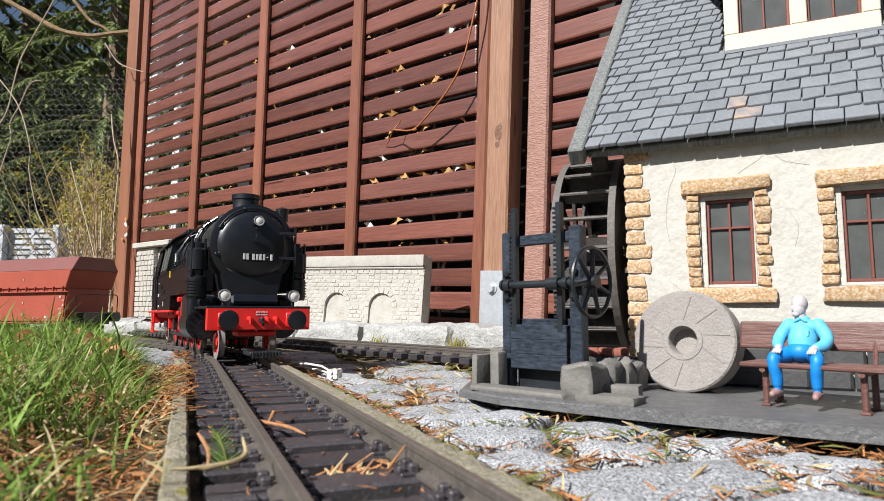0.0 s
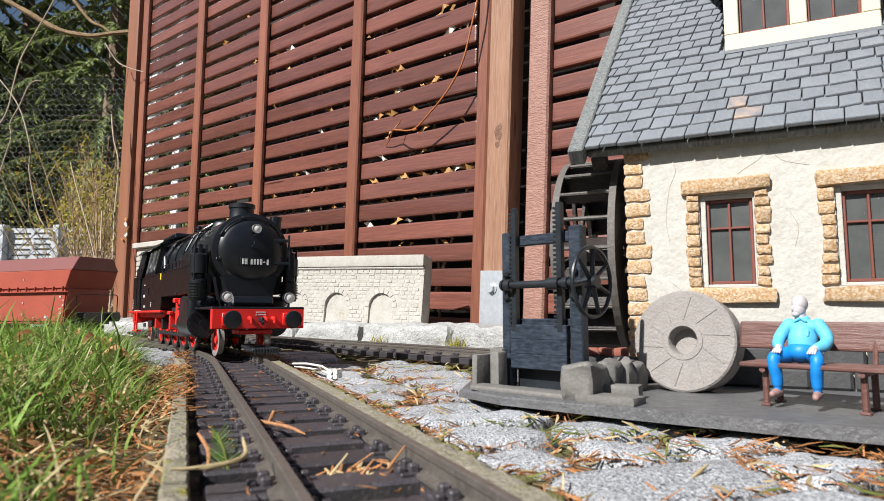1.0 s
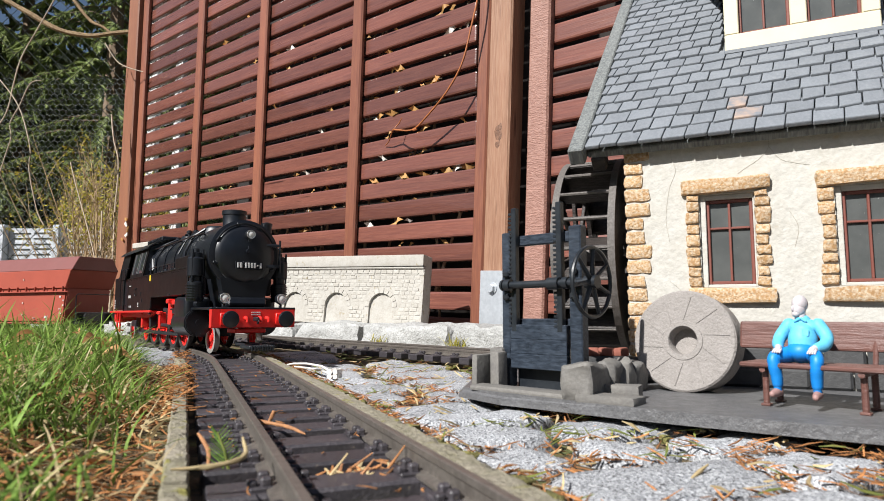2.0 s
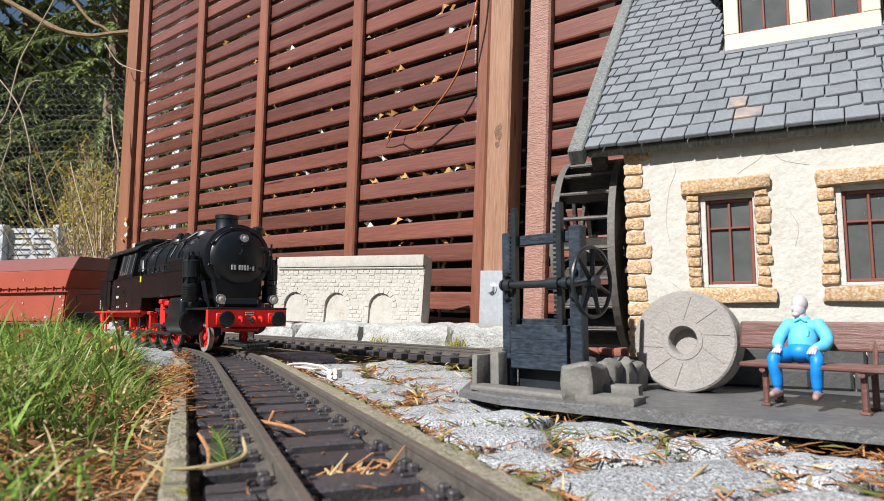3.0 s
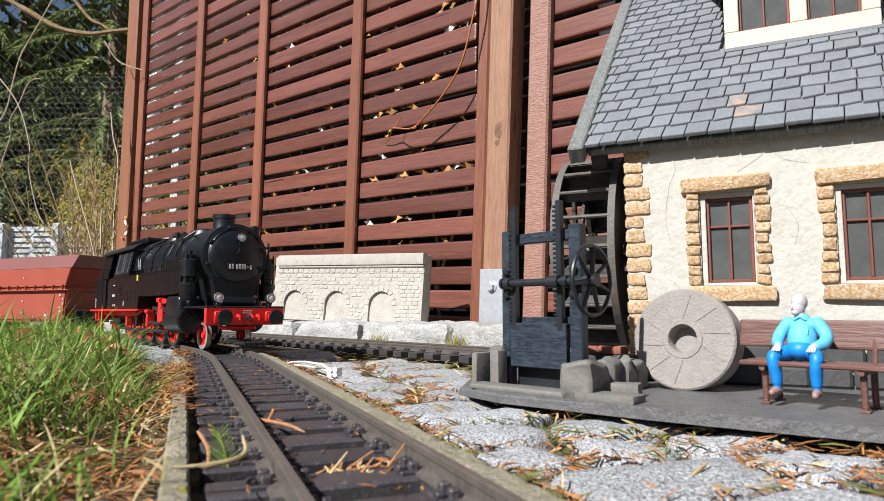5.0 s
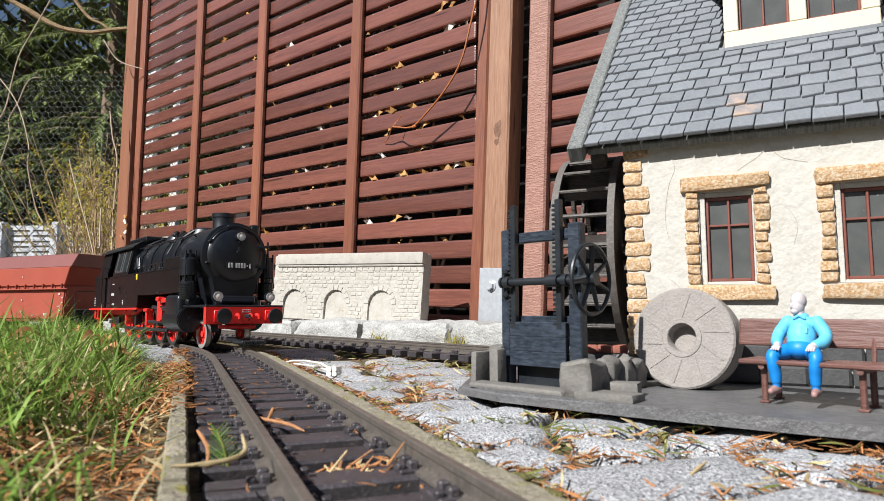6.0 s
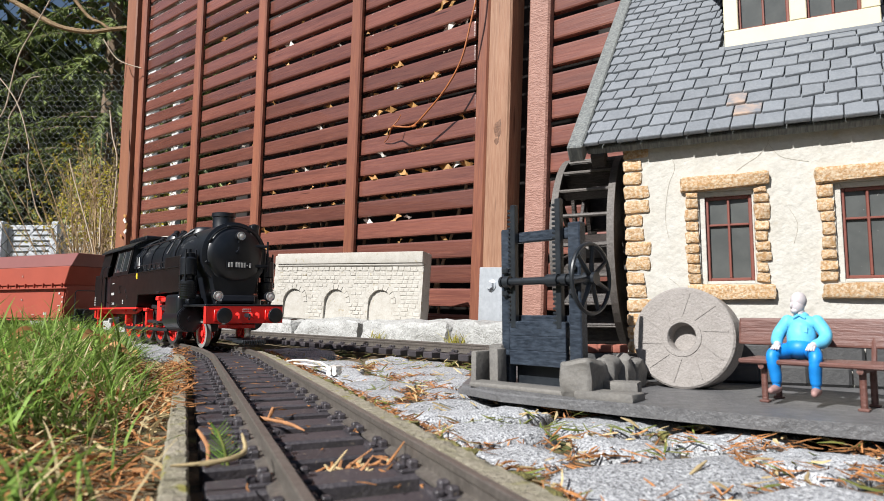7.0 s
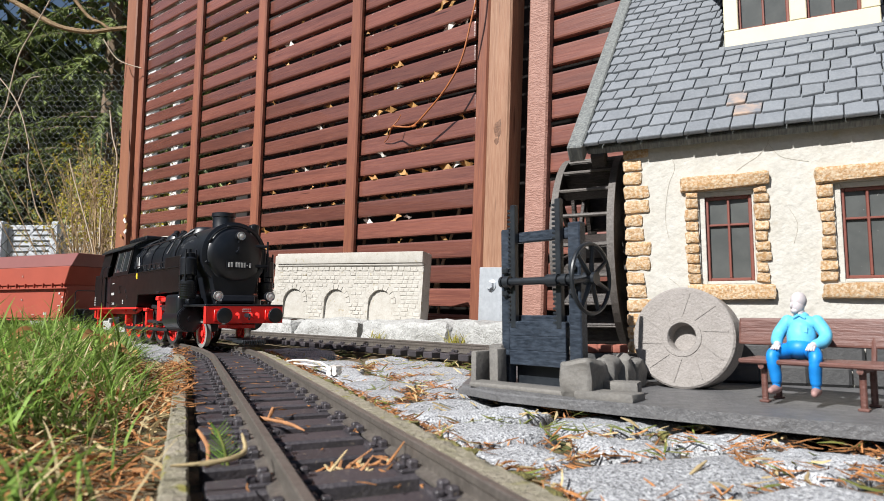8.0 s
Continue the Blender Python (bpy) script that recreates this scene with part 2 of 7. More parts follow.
def ring(bm, profile, n=32, m=None):
    """Turns a closed (radius, height) loop about z."""
    rings = []
    for i in range(n):
        c, s = math.cos(2 * math.pi * i / n), math.sin(2 * math.pi * i / n)
        rings.append([bm.verts.new((r * c, r * s, z)) for r, z in profile])
    k = len(profile)
    for i in range(n):
        A, B = rings[i], rings[(i + 1) % n]
        for j in range(k):
            bm.faces.new((A[j], B[j], B[(j + 1) % k], A[(j + 1) % k]))
    if m is not None:
        bmesh.ops.transform(bm, matrix=m, verts=[v for r in rings for v in r])
    return bm


def prism(bm, outline, lo, hi, m=None):
    """Extrudes a 2D outline (x, y) from z = lo to z = hi."""
    a = [bm.verts.new((x, y, lo)) for x, y in outline]
    b = [bm.verts.new((x, y, hi)) for x, y in outline]
    k = len(outline)
    fs = [bm.faces.new(a[::-1]), bm.faces.new(b)]
    for i in range(k):
        fs.append(bm.faces.new((a[i], a[(i + 1) % k], b[(i + 1) % k], b[i])))
    if m is not None:
        bmesh.ops.transform(bm, matrix=m, verts=a + b)
    return fs


def tube(bm, pts, r, n=6):
    """A bar along a line of points; r may be a number or one for each point."""
    pts = [Vector(q) for q in pts]
    rs = r if isinstance(r, (list, tuple)) else [r] * len(pts)
    rings = []
    for i, q in enumerate(pts):
        d = (pts[min(i + 1, len(pts) - 1)] - pts[max(i - 1, 0)]).normalized()
        t = d.to_track_quat("Z", "Y").to_matrix()
        rings.append([bm.verts.new(q + t @ Vector((rs[i] * math.cos(2 * math.pi * j / n), rs[i] * math.sin(2 * math.pi * j / n), 0))) for j in range(n)])
    for A, B in zip(rings, rings[1:]):
        for j in range(n):
            bm.faces.new((A[j], A[(j + 1) % n], B[(j + 1) % n], B[j]))
    bm.faces.new(rings[0][::-1])
    bm.faces.new(rings[-1])
    return bm


def smooth_line(pts, r, steps=5):
    """A soft curve through the points, with radii to match."""
    q = [Vector(v) for v in pts]
    r = r if isinstance(r, (list, tuple)) else [r] * len(q)
    line, rad = [], []
    for i in range(len(q) - 1):
        a, b, c, d = q[max(i - 1, 0)], q[i], q[i + 1], q[min(i + 2, len(q) - 1)]
        for k in range(steps):
            t = k / steps
            line.append(0.5 * (2 * b + (c - a) * t + (2 * a - 5 * b + 4 * c - d) * t * t + (3 * b - a - 3 * c + d) * t ** 3))
            rad.append((r[i] * (1 - t) + r[i + 1] * t) * random.uniform(0.88, 1.12))
    return line + [q[-1]], rad + [r[-1]]


def sweep(bm, path, section, closed=True):
    """Moves a section (sideways, up) along path rows of (x, y, heading); heading is measured to the left of +y."""
    rings = []
    for x, y, a in path:
        rx, ry = math.cos(a), math.sin(a)
        rings.append([bm.verts.new((x + u * rx, y + u * ry, v)) for u, v in section])
    k = len(section)
    for A, B in zip(rings, rings[1:]):
        for j in range(k):
            bm.faces.new((A[j], A[(j + 1) % k], B[(j + 1) % k], B[j]))
    bm.faces.new(rings[0][::-1])
    bm.faces.new(rings[-1])
    return bm


def wobble(bm, amount, size, seed=0.0, keep=None):
    """Makes a mesh uneven."""
    for v in bm.verts:
        if keep and keep(v.co):
            continue
        v.co += noise.noise_vector(v.co / size + Vector((seed, seed * 1.7, seed * 0.6))) * amount


# ---- the railway's line ----
BEND = Vector((-0.25, 0.76))
A0 = radians(22)
# after the straight: wide curve, short straight, tighter curve, straight; length and radius (0 for none)
CURVE_START = -0.125
LEGS = ((0.440, 1.26), (0.08, 0.0), (0.40, 0.50), (9.0, 0.0))
def line_at(s):
    """Point and heading (left of +y) of the main line; the curve begins at s = CURVE_START."""
    d = min(s, CURVE_START)
    x, y, a = BEND.x - d * math.sin(A0), BEND.y + d * math.cos(A0), A0
    rest = s - CURVE_START
    for length, radius in LEGS:
        if rest <= 0:
            break
        d = min(rest, length)
        if radius:
            b = a + d / radius
            x, y, a = x - radius * (math.cos(a) - math.cos(b)), y + radius * (math.sin(b) - math.sin(a)), b
        else:
            x, y = x - d * math.sin(a), y + d * math.cos(a)
        rest -= d
    return x, y, a
def beside_line(x, y):
    """Sideways distance from the main line, positive to its right, found where the line passes nearest."""
    s = (y - BEND.y) / math.cos(A0)
    for _ in range(4):
        lx, ly, a = line_at(max(-1.5, min(1.2, s)))
        s += -(x - lx) * math.sin(a) + (y - ly) * math.cos(a)
    lx, ly, a = line_at(max(-1.5, min(1.2, s)))
    return (x - lx) * math.cos(a) + (y - ly) * math.sin(a)
def straight_at(s, start=(0.069, 0.80), heading=radians(40)):
    """The branch line, which runs straight along the kerb."""
    return start[0] - s * math.sin(heading), start[1] + s * math.cos(heading), heading


def track(name, label, way, s0, s1, pitch, near):
    """Rails, sleepers and chairs along a line."""
    t = empty(name, label, "railway track")
    path = [way(s0 + (s1 - s0) * i / 90) for i in range(91)]
    sec = [(-0.0045, -0.0085), (0.0045, -0.0085), (0.0045, -0.0075), (0.001, -0.0065), (0.001, -0.003), (0.0017, -0.0022), (0.0017, -0.0003), (0.0012, 0.0),
           (-0.0012, 0.0), (-0.0017, -0.0003), (-0.0017, -0.0022), (-0.001, -0.003), (-0.001, -0.0065), (-0.0045, -0.0075)]
    for side in (-1, 1):
        bm = bmesh.new()
        sweep(bm, path, [(u + side * 0.0238, v) for u, v in sec])
        part("rail", bm, RAIL, t)
    bm = bmesh.new()
    box(bm, (0.092, 0.0185, 0.0085), (0, 0, -0.0125), 0.0011)
    for side in (-1, 1):
        c = side * 0.0238
        box(bm, (0.019, 0.0125, 0.0018), (c, 0, -0.0078), 0.0005)
        for k in (-1, 1):
            for e in (-1, 1):
                box(bm, (0.0036, 0.0034, 0.0034), (c + k * 0.0044, e * 0.0036, -0.0060), 0.0007)
            box(bm, (0.0030, 0.0030, 0.0022), (c + k * 0.0085, 0.003 * k, -0.0062), 0.0006)
    mesh = None
    n = int((s1 - s0) / pitch)
    for i in range(n):
        x, y, a = way(s0 + pitch * (i + 0.5))
        m = Matrix.Translation((x, y, 0)) @ Matrix.Rotation(a + random.uniform(-0.01, 0.01), 4, "Z")
        if mesh is None:
            ob = part("sleeper", bm, PLASTIC, t, m=m)
            mesh = ob.data
        else:
            part("sleeper", mesh, None, t, m=m)
    bm = bmesh.new()
    for side in (-1, 1):
        sweep(bm, path, [(u + side * 0.0238, v) for u, v in ((-0.004, -0.016), (0.004, -0.016), (0.004, -0.0095), (-0.004, -0.0095))])
    part("sleeper_web", bm, PLASTIC, t)
    return t


# ---- ground ----
def ground_height(x, y):
    h = -0.0165
    d = math.hypot(x, y)
    h += 0.004 * noise.noise(Vector((x * 6, y * 6, 0))) + 0.0018 * noise.noise(Vector((x * 30, y * 30, 3)))
    side = beside_line(x, y) if d < 4 else 1.0
    if side < -0.075 and y < 1.3:
        h += min(0.016, (-0.075 - side) * 0.25)
    if side > 0.045 and y < 2.0:
        h -= 0.0078 * min(1.0, (side - 0.045) / 0.012)
    if d > 2.5:
        h += (d - 2.5) * 0.01
    return h


def ground():
    """One sheet, fine near the camera and coarse far off."""
    steps = [0.02 * i for i in range(0, 50)]
    d = 1.0
    while d < 900:
        steps.append(d)
        d *= 1.12
    axis = sorted({-v for v in steps} | set(steps))
    bm = bmesh.new()
    grid = [[bm.verts.new((x, y + 0.4, ground_height(x, y + 0.4) if max(abs(x), abs(y)) < 40 else -0.2)) for x in axis] for y in axis]
    for A, B in zip(grid, grid[1:]):
        for i in range(len(axis) - 1):
            bm.faces.new((A[i], A[i + 1], B[i + 1], B[i]))
    tagged(part("ground", bm, SOIL, smooth=True), "brown soil under needles, moss and dry leaves", "ground", kind="structure")


ground()
main_track = track("main_track", "curved garden railway track with dark plastic sleepers", line_at, -0.78, 1.7, 0.0345, True)
branch_track = track("branch_track", "straight garden railway track along the granite kerb", straight_at, -0.35, 1.6, 0.0345, False)


# ---- slatted fence ----
FENCE_AT = Vector((0.070, 1.40, 0.0))
FENCE_TURN = radians(50.2)
def fence():
    """Stained wooden privacy fence: u runs to the right along it, its face looks to -y of its own frame."""
    m = Matrix.Translation(FENCE_AT) @ Matrix.Rotation(FENCE_TURN - math.pi / 2, 4, "Z")
    f = empty("slatted_fence", "tall red-brown stained wooden fence with horizontal slats", "fence", m)
    def lean(u):
        return radians(0.4 + 2.2 * max(0.0, min(1.0, (u + 1.8) / 1.8)))
    def upright(name, u, w, depth, y, lo, hi, mt, label=""):
        bm = bmesh.new()
        box(bm, (w, depth, hi - lo), (0, 0, (hi + lo) / 2), 0.004)
        part(name, bm, mt, f, label, m=Matrix.Translation((u, y, 0)) @ Matrix.Rotation(lean(u), 4, "Y"))
    upright("post", -1.718, 0.086, 0.06, 0.0, -0.02, 1.75, POST, "square stained fence post")
    upright("post", 0.080, 0.058, 0.052, -0.019, 0.10, 1.65, CORNERPOST, "square fence post with a large knot")
    upright("batten", -1.645, 0.04, 0.016, -0.007, 0.0, 1.72, BATTEN)
    for u, w in ((-1.222, 0.040), (-0.842, 0.041), (-0.408, 0.039)):
        upright("batten", u, w, 0.016, -0.006, 0.01, 1.72, BATTEN)
    upright("batten", 0.012, 0.032, 0.018, -0.005, 0.005, 1.65, BATTEN)
    upright("batten", 0.157, 0.050, 0.022, -0.003, 0.03, 1.6, GROOVED, "grooved pinkish brown batten")
    upright("batten", 0.85, 0.050, 0.022, -0.003, 0.02, 1.6, POST)
    drop = radians(1.6)
    for u0, u1, first in ((-1.640, 0.010, 0), (0.172, 1.2, 0)):
        for i in range(31):
            z = 0.0155 + 0.0563 * i
            bm = bmesh.new()
            L = u1 - u0
            box(bm, (L, 0.019, 0.0415), (0, 0, 0), 0.0045, segs=2)
            uc = (u0 + u1) / 2
            part("slat", bm, SLAT, f, m=Matrix.Translation((uc, 0.012 + random.uniform(-0.001, 0.001), z - uc * math.tan(drop) + random.uniform(-0.0012, 0.0012)))
                 @ Matrix.Rotation(drop + random.uniform(-0.0012, 0.0012), 4, "Y"))
    bm = bmesh.new()
    box(bm, (0.062, 0.005, 0.15), (0, -0.050, 0.06), 0.001)
    shoe = part("post_shoe", bm, ZINC, f, "galvanised steel post shoe", m=Matrix.Translation((0.082, 0, 0.0)) @ Matrix.Rotation(lean(0), 4, "Y"))
    bm = bmesh.new()
    bmesh.ops.create_cone(bm, cap_ends=True, segments=24, radius1=0.0125, radius2=0.0125, depth=0.002, matrix=pose(0.0, -0.0535, 0.098, 90))
    bmesh.ops.create_cone(bm, cap_ends=True, segments=6, radius1=0.0095, radius2=0.0085, depth=0.007, matrix=pose(0.0, -0.057, 0.098, 90))
    part("bolt", bm, ZINC, shoe, "hexagonal zinc bolt head")
    bm = bmesh.new()
    bmesh.ops.create_uvsphere(bm, u_segments=20, v_segments=10, radius=1, matrix=Matrix.Translation((0.101, -0.0435, 0.42)) @ Matrix.Diagonal((0.013, 0.0022, 0.034, 1)))
    wobble(bm, 0.003, 0.01, 3)
    part("knot", bm, KNOT, f, "dark resinous knot in the post", True)
    return f


the_fence = fence()


# ---- kerb of granite blocks ----
def block(bm, sx, sy, sz, seed, cuts=5, rough=0.006):
    bmesh.ops.create_cube(bm, size=1)
    bmesh.ops.subdivide_edges(bm, edges=bm.edges[:], cuts=cuts, use_grid_fill=True)
    for v in bm.verts:
        c = v.co
        q = Vector((c.x * 2, c.y * 2, c.z * 2))
        rnd = 1 - 0.10 * (sum(abs(t) ** 6 for t in q) - 1) / 2
        v.co = Vector((c.x * sx * rnd, c.y * sy * rnd, c.z * sz * rnd))
    wobble(bm, rough, 0.03, seed)
    wobble(bm, rough * 0.5, 0.011, seed + 9)


def kerb():
    k = empty("granite_kerb", "row of pale rough granite kerb blocks with moss in the joints", "kerb", kind="structure")
    s = -0.5
    i = 0
    while s < 2.6:
        L = random.uniform(0.16, 0.24)
        x, y, a = straight_at(s + L / 2, (0.135, 1.07), radians(47))
        bm = bmesh.new()
        block(bm, L - 0.008, 0.16, 0.062, i * 3.3, 8, 0.008)
        part("kerb_block", bm, CURB, k, smooth=True, m=Matrix.Translation((x, y, -0.004 + random.uniform(-0.002, 0.002))) @ Matrix.Rotation(a + math.pi / 2, 4, "Z"))
        s += L
        i += 1
    return k


kerb()


# ---- mill house ----
HOUSE = Matrix.Translation((0.145, 0.49, 0)) @ Matrix.Rotation(radians(-25), 4, "Z")
WIN = ((0.053, 0.090), (0.140, 0.177), (0.227, 0.264))


def rough_block(sx, sy, sz, seed, amount=0.0012):
    bm = bmesh.new()
    box(bm, (sx, sy, sz), (0, 0, 0), min(sx, sz) * 0.2, segs=2)
    bmesh.ops.subdivide_edges(bm, edges=bm.edges[:], cuts=2, use_grid_fill=True)
    wobble(bm, amount, 0.006, seed)
    wobble(bm, amount * 0.5, 0.0025, seed + 4)
    return bm


def mill_house():
    h = empty("mill_house", "model water mill with cream render, ochre stone trim and slate roof", "model house", HOUSE)
    LEN, TOP, BOT, DEEP = 0.40, 0.178, -0.006, 0.54
    # front wall with window openings, from blocks between them
    bm = bmesh.new()
    us = sorted({0.0, LEN, *[v for w in WIN for v in w]})
    zs = [BOT, 0.0645, 0.1335, TOP]
    T = 0.022
    for a, b in zip(us, us[1:]):
        for lo, hi in zip(zs, zs[1:]):
            if any(abs(a - w[0]) < 1e-6 for w in WIN) and lo == 0.0645:
                continue
            for y in (0.0, T):
                bm.faces.new([bm.verts.new(q) for q in ((a, y, lo), (b, y, lo), (b, y, hi), (a, y, hi))])
    for w in WIN:
        for q in (((w[0], 0, .0645), (w[0], T, .0645), (w[0], T, .1335), (w[0], 0, .1335)), ((w[1], 0, .0645), (w[1], T, .0645), (w[1], T, .1335), (w[1], 0, .1335)),
                  ((w[0], 0, .1335), (w[1], 0, .1335), (w[1], T, .1335), (w[0], T, .1335)), ((w[0], 0, .0645), (w[1], 0, .0645), (w[1], T, .0645), (w[0], T, .0645))):
            bm.faces.new([bm.verts.new(v) for v in q])
    for q in (((0, 0, BOT), (0, T, BOT), (0, T, TOP), (0, 0, TOP)), ((LEN, 0, BOT), (LEN, T, BOT), (LEN, T, TOP), (LEN, 0, TOP)), ((0, 0, TOP), (LEN, 0, TOP), (LEN, T, TOP), (0, T, TOP))):
        bm.faces.new([bm.verts.new(v) for v in q])
    bmesh.ops.remove_doubles(bm, verts=bm.verts[:], dist=1e-5)
    wall = part("wall", bm, RENDER, h, "rough cream rendered front wall")
    # hairline cracks in the render
    for pts in (((0.036, 0.176), (0.034, 0.166), (0.037, 0.154), (0.032, 0.140), (0.029, 0.118), (0.031, 0.100)), ((0.100, 0.176), (0.101, 0.166), (0.095, 0.158), (0.086, 0.152), (0.080, 0.148)),
                ((0.101, 0.166), (0.108, 0.156), (0.118, 0.152), (0.126, 0.150)), ((0.112, 0.118), (0.117, 0.106), (0.114, 0.092)), ((0.030, 0.070), (0.038, 0.062), (0.040, 0.050))):
        bm = bmesh.new()
        tube(bm, *smooth_line([(u, -0.0001, z) for u, z in pts], 0.0002, 6), 5)
        part("crack", bm, CRACK, wall, "hairline crack in the render")
    # gables and back wall
    for u in (0.011, LEN - 0.011):
        bm = bmesh.new()
        prism(bm, [(T, BOT), (DEEP, BOT), (DEEP, TOP), (DEEP * 0.5, TOP + DEEP * 0.5 - 0.012), (T, TOP)], -0.011, 0.011,
              Matrix.Translation((u, 0, 0)) @ Matrix(((0, 0, 1, 0), (1, 0, 0, 0), (0, 1, 0, 0), (0, 0, 0, 1))))
        part("gable_wall", bm, RENDER, h)
    bm = bmesh.new()
    box(bm, (LEN - 0.044, 0.02, TOP - BOT), (LEN / 2, DEEP - 0.012, (TOP + BOT) / 2))
    part("back_wall", bm, RENDER, h)
    # dark foot of the wall
    x, j = 0.0, 0
    while x < LEN - 0.02:
        L = random.uniform(0.02, 0.035)
        for r in range(2):
            bm = bmesh.new()
            box(bm, (L - 0.001, 0.006, 0.014), (x + L / 2 + r * 0.008, -0.003, 0.001 + r * 0.0145), 0.002)
            part("foot_stone", bm, BASEWALL, wall)
        x += L
    # corner stones
    z = 0.012
    i = 0
    while z < 0.165:
        hz = random.uniform(0.0088, 0.0105)
        w = (0.0185 if (i // 2) % 2 else 0.0145) + random.uniform(-0.001, 0.001)
        st = part("corner_stone", rough_block(w, 0.0225, hz - 0.0002, i * 1.7, 0.0008), OCHRE, wall, m=Matrix.Translation((w / 2 - 0.0012, 0.0095, z + hz / 2)), smooth=True)
        z += hz + 0.0012
        i += 1
    # window trim
    for k, (a, b) in enumerate(WIN):
        lint = part("lintel", rough_block(0.060 if k == 0 else 0.058, 0.0075, 0.0105, 20 + k, 0.0013), OCHRE, wall, "ochre stone lintel", True,
                    m=Matrix.Translation(((a + b) / 2 - 0.001, -0.001, 0.1398)) @ Matrix.Rotation(radians(-1.5), 4, "Y"))
        part("sill", rough_block(0.058, 0.0075, 0.0105, 30 + k, 0.0012), OCHRE, wall, "ochre stone sill", True, m=Matrix.Translation(((a + b) / 2 + 0.0005, -0.001, 0.0585)))
        for side, u in ((-1, a - 0.0052), (1, b + 0.0048)):
            z, j = 0.065, 0
            while z < 0.131:
                hz = random.choice((0.0075, 0.0095, 0.0125))
                if z + hz > 0.1345:
                    hz = 0.1345 - z
                if hz > 0.004:
                    w = random.uniform(0.0075, 0.0105)
                    part("trim_stone", rough_block(w, 0.0048, hz - 0.0010, j * 2.1 + k * 5 + side, 0.0008), OCHRE, wall, smooth=True,
                         m=Matrix.Translation((u + side * (w - 0.0095) / 2, 0.0, z + hz / 2)))
                z += hz
                j += 1
        # pale casing inside the stones; the frame sits within it
        fa, fb, fl, fh = a + 0.0042, b - 0.0012, 0.0668, 0.1300
        for x0, x1, z0, z1 in ((a, fa, 0.0645, 0.1335), (fb, b, 0.0645, 0.1335), (fa, fb, 0.0645, fl), (fa, fb, fh, 0.1335)):
            bm = bmesh.new(); box(bm, (x1 - x0, 0.0175, z1 - z0), ((x0 + x1) / 2, 0.0107, (z0 + z1) / 2), 0.0004)
            part("casing", bm, RENDER, wall, "pale rendered window casing")
        window(h, fa, fb, fl, fh, 0.0062, wall)
    # roof: board under slates, verge board
    roof_m = Matrix.Translation((0, -0.010, 0.1745)) @ Matrix.Rotation(radians(45), 4, "X")
    RL = 0.392
    bm = bmesh.new()
    box(bm, (LEN + 0.06, RL, 0.006), (LEN / 2 + 0.002, RL / 2, -0.004), 0.001)
    roof = part("roof", bm, VERGE, h, "steep grey slate roof", m=roof_m)
    bm = bmesh.new()
    box(bm, (LEN + 0.06, RL, 0.006), (LEN / 2 + 0.002, RL / 2, 0))
    part("back_roof", bm, SLATE, h, m=Matrix.Translation((0, DEEP + 0.010, 0.1705)) @ Matrix.Rotation(radians(135), 4, "X"))
    # slates, row by row, each overlapping the row below
    row_h, y, r = 0.0176, -0.003, 0
    while y < RL - 0.02:
        u = -0.030 - (0.0075 if r % 2 else 0.0) + y * 0.035
        while u < LEN + 0.02:
            w = random.uniform(0.0125, 0.0200)
            if y > 0.122 and u < 0.0752 < u + w:
                w = max(0.004, 0.0752 - u)
            if not (0.0745 < u + w / 2 < 0.192 and y > 0.122) and u + w > -0.024 + y * 0.035:
                b2 = bmesh.new()
                box(b2, (w - 0.0006, 0.0235, 0.0034), (0, 0, 0), 0.0009, segs=2)
                k1, k2 = random.uniform(-0.0004, 0.0018), random.uniform(-0.0014, 0.0004)
                if r == 0:
                    k1, k2 = 0.0002, random.uniform(-0.0003, 0.0002)
                for v in b2.verts:
                    if v.co.y < 0:
                        v.co.y += k1 * v.co.x / w * 2 + k2
                        v.co.x -= 0.0026
                worn = r in (1, 2) and 0.078 < u + w / 2 < 0.096
                part("slate", b2, WORN if worn else SLATE, roof, "slate with a worn tan stain" if worn else "", m=Matrix.Translation((u + w / 2, y + 0.0112, 0.0030 + random.uniform(0, 0.0008)))
                     @ Matrix.Rotation(radians(-6.3 + random.uniform(-0.9, 0.5)), 4, "X") @ Matrix.Rotation(radians(random.uniform(-0.8, 0.8) if r else 0.0), 4, "Z"))
            u += w
        y += row_h
        r += 1
    bm = bmesh.new()
    box(bm, (LEN + 0.055, 0.004, 0.0060), (LEN / 2 + 0.002, 0.0005, -0.0035), 0.0008)
    part("eave_board", bm, VERGE, roof)
    bm = bmesh.new()
    box(bm, (0.0125, RL + 0.008, 0.014), (0, RL / 2 - 0.002, 0.0), 0.0012)
    part("verge_board", bm, VERGE, roof, "weathered grey timber verge board", m=Matrix.Translation((-0.0345, -0.004, 0.001)) @ Matrix.Rotation(radians(-2.1), 4, "Z"))
    bm = bmesh.new()
    box(bm, (0.011, 0.014, 0.012), (-0.020, 0.004, -0.012), 0.001)
    part("rafter_end", bm, WHEELWOOD, roof)
    # dormer
    D0, D1, DZ, dy = 0.0755, 0.190, 0.2735, 0.084
    for size, at in (((D1 - D0, 0.006, 0.0145), ((D0 + D1) / 2, dy, DZ + 0.00725)), ((0.0115, 0.006, 0.07), (D0 + 0.00575, dy, DZ + 0.0495)), ((0.0125, 0.006, 0.07), (D1 - 0.00625, dy, DZ + 0.0495)),
                     ((0.0125, 0.006, 0.07), (0.1325, dy, DZ + 0.0495)), ((D1 - D0, 0.006, 0.014), ((D0 + D1) / 2, dy, DZ + 0.0915))):
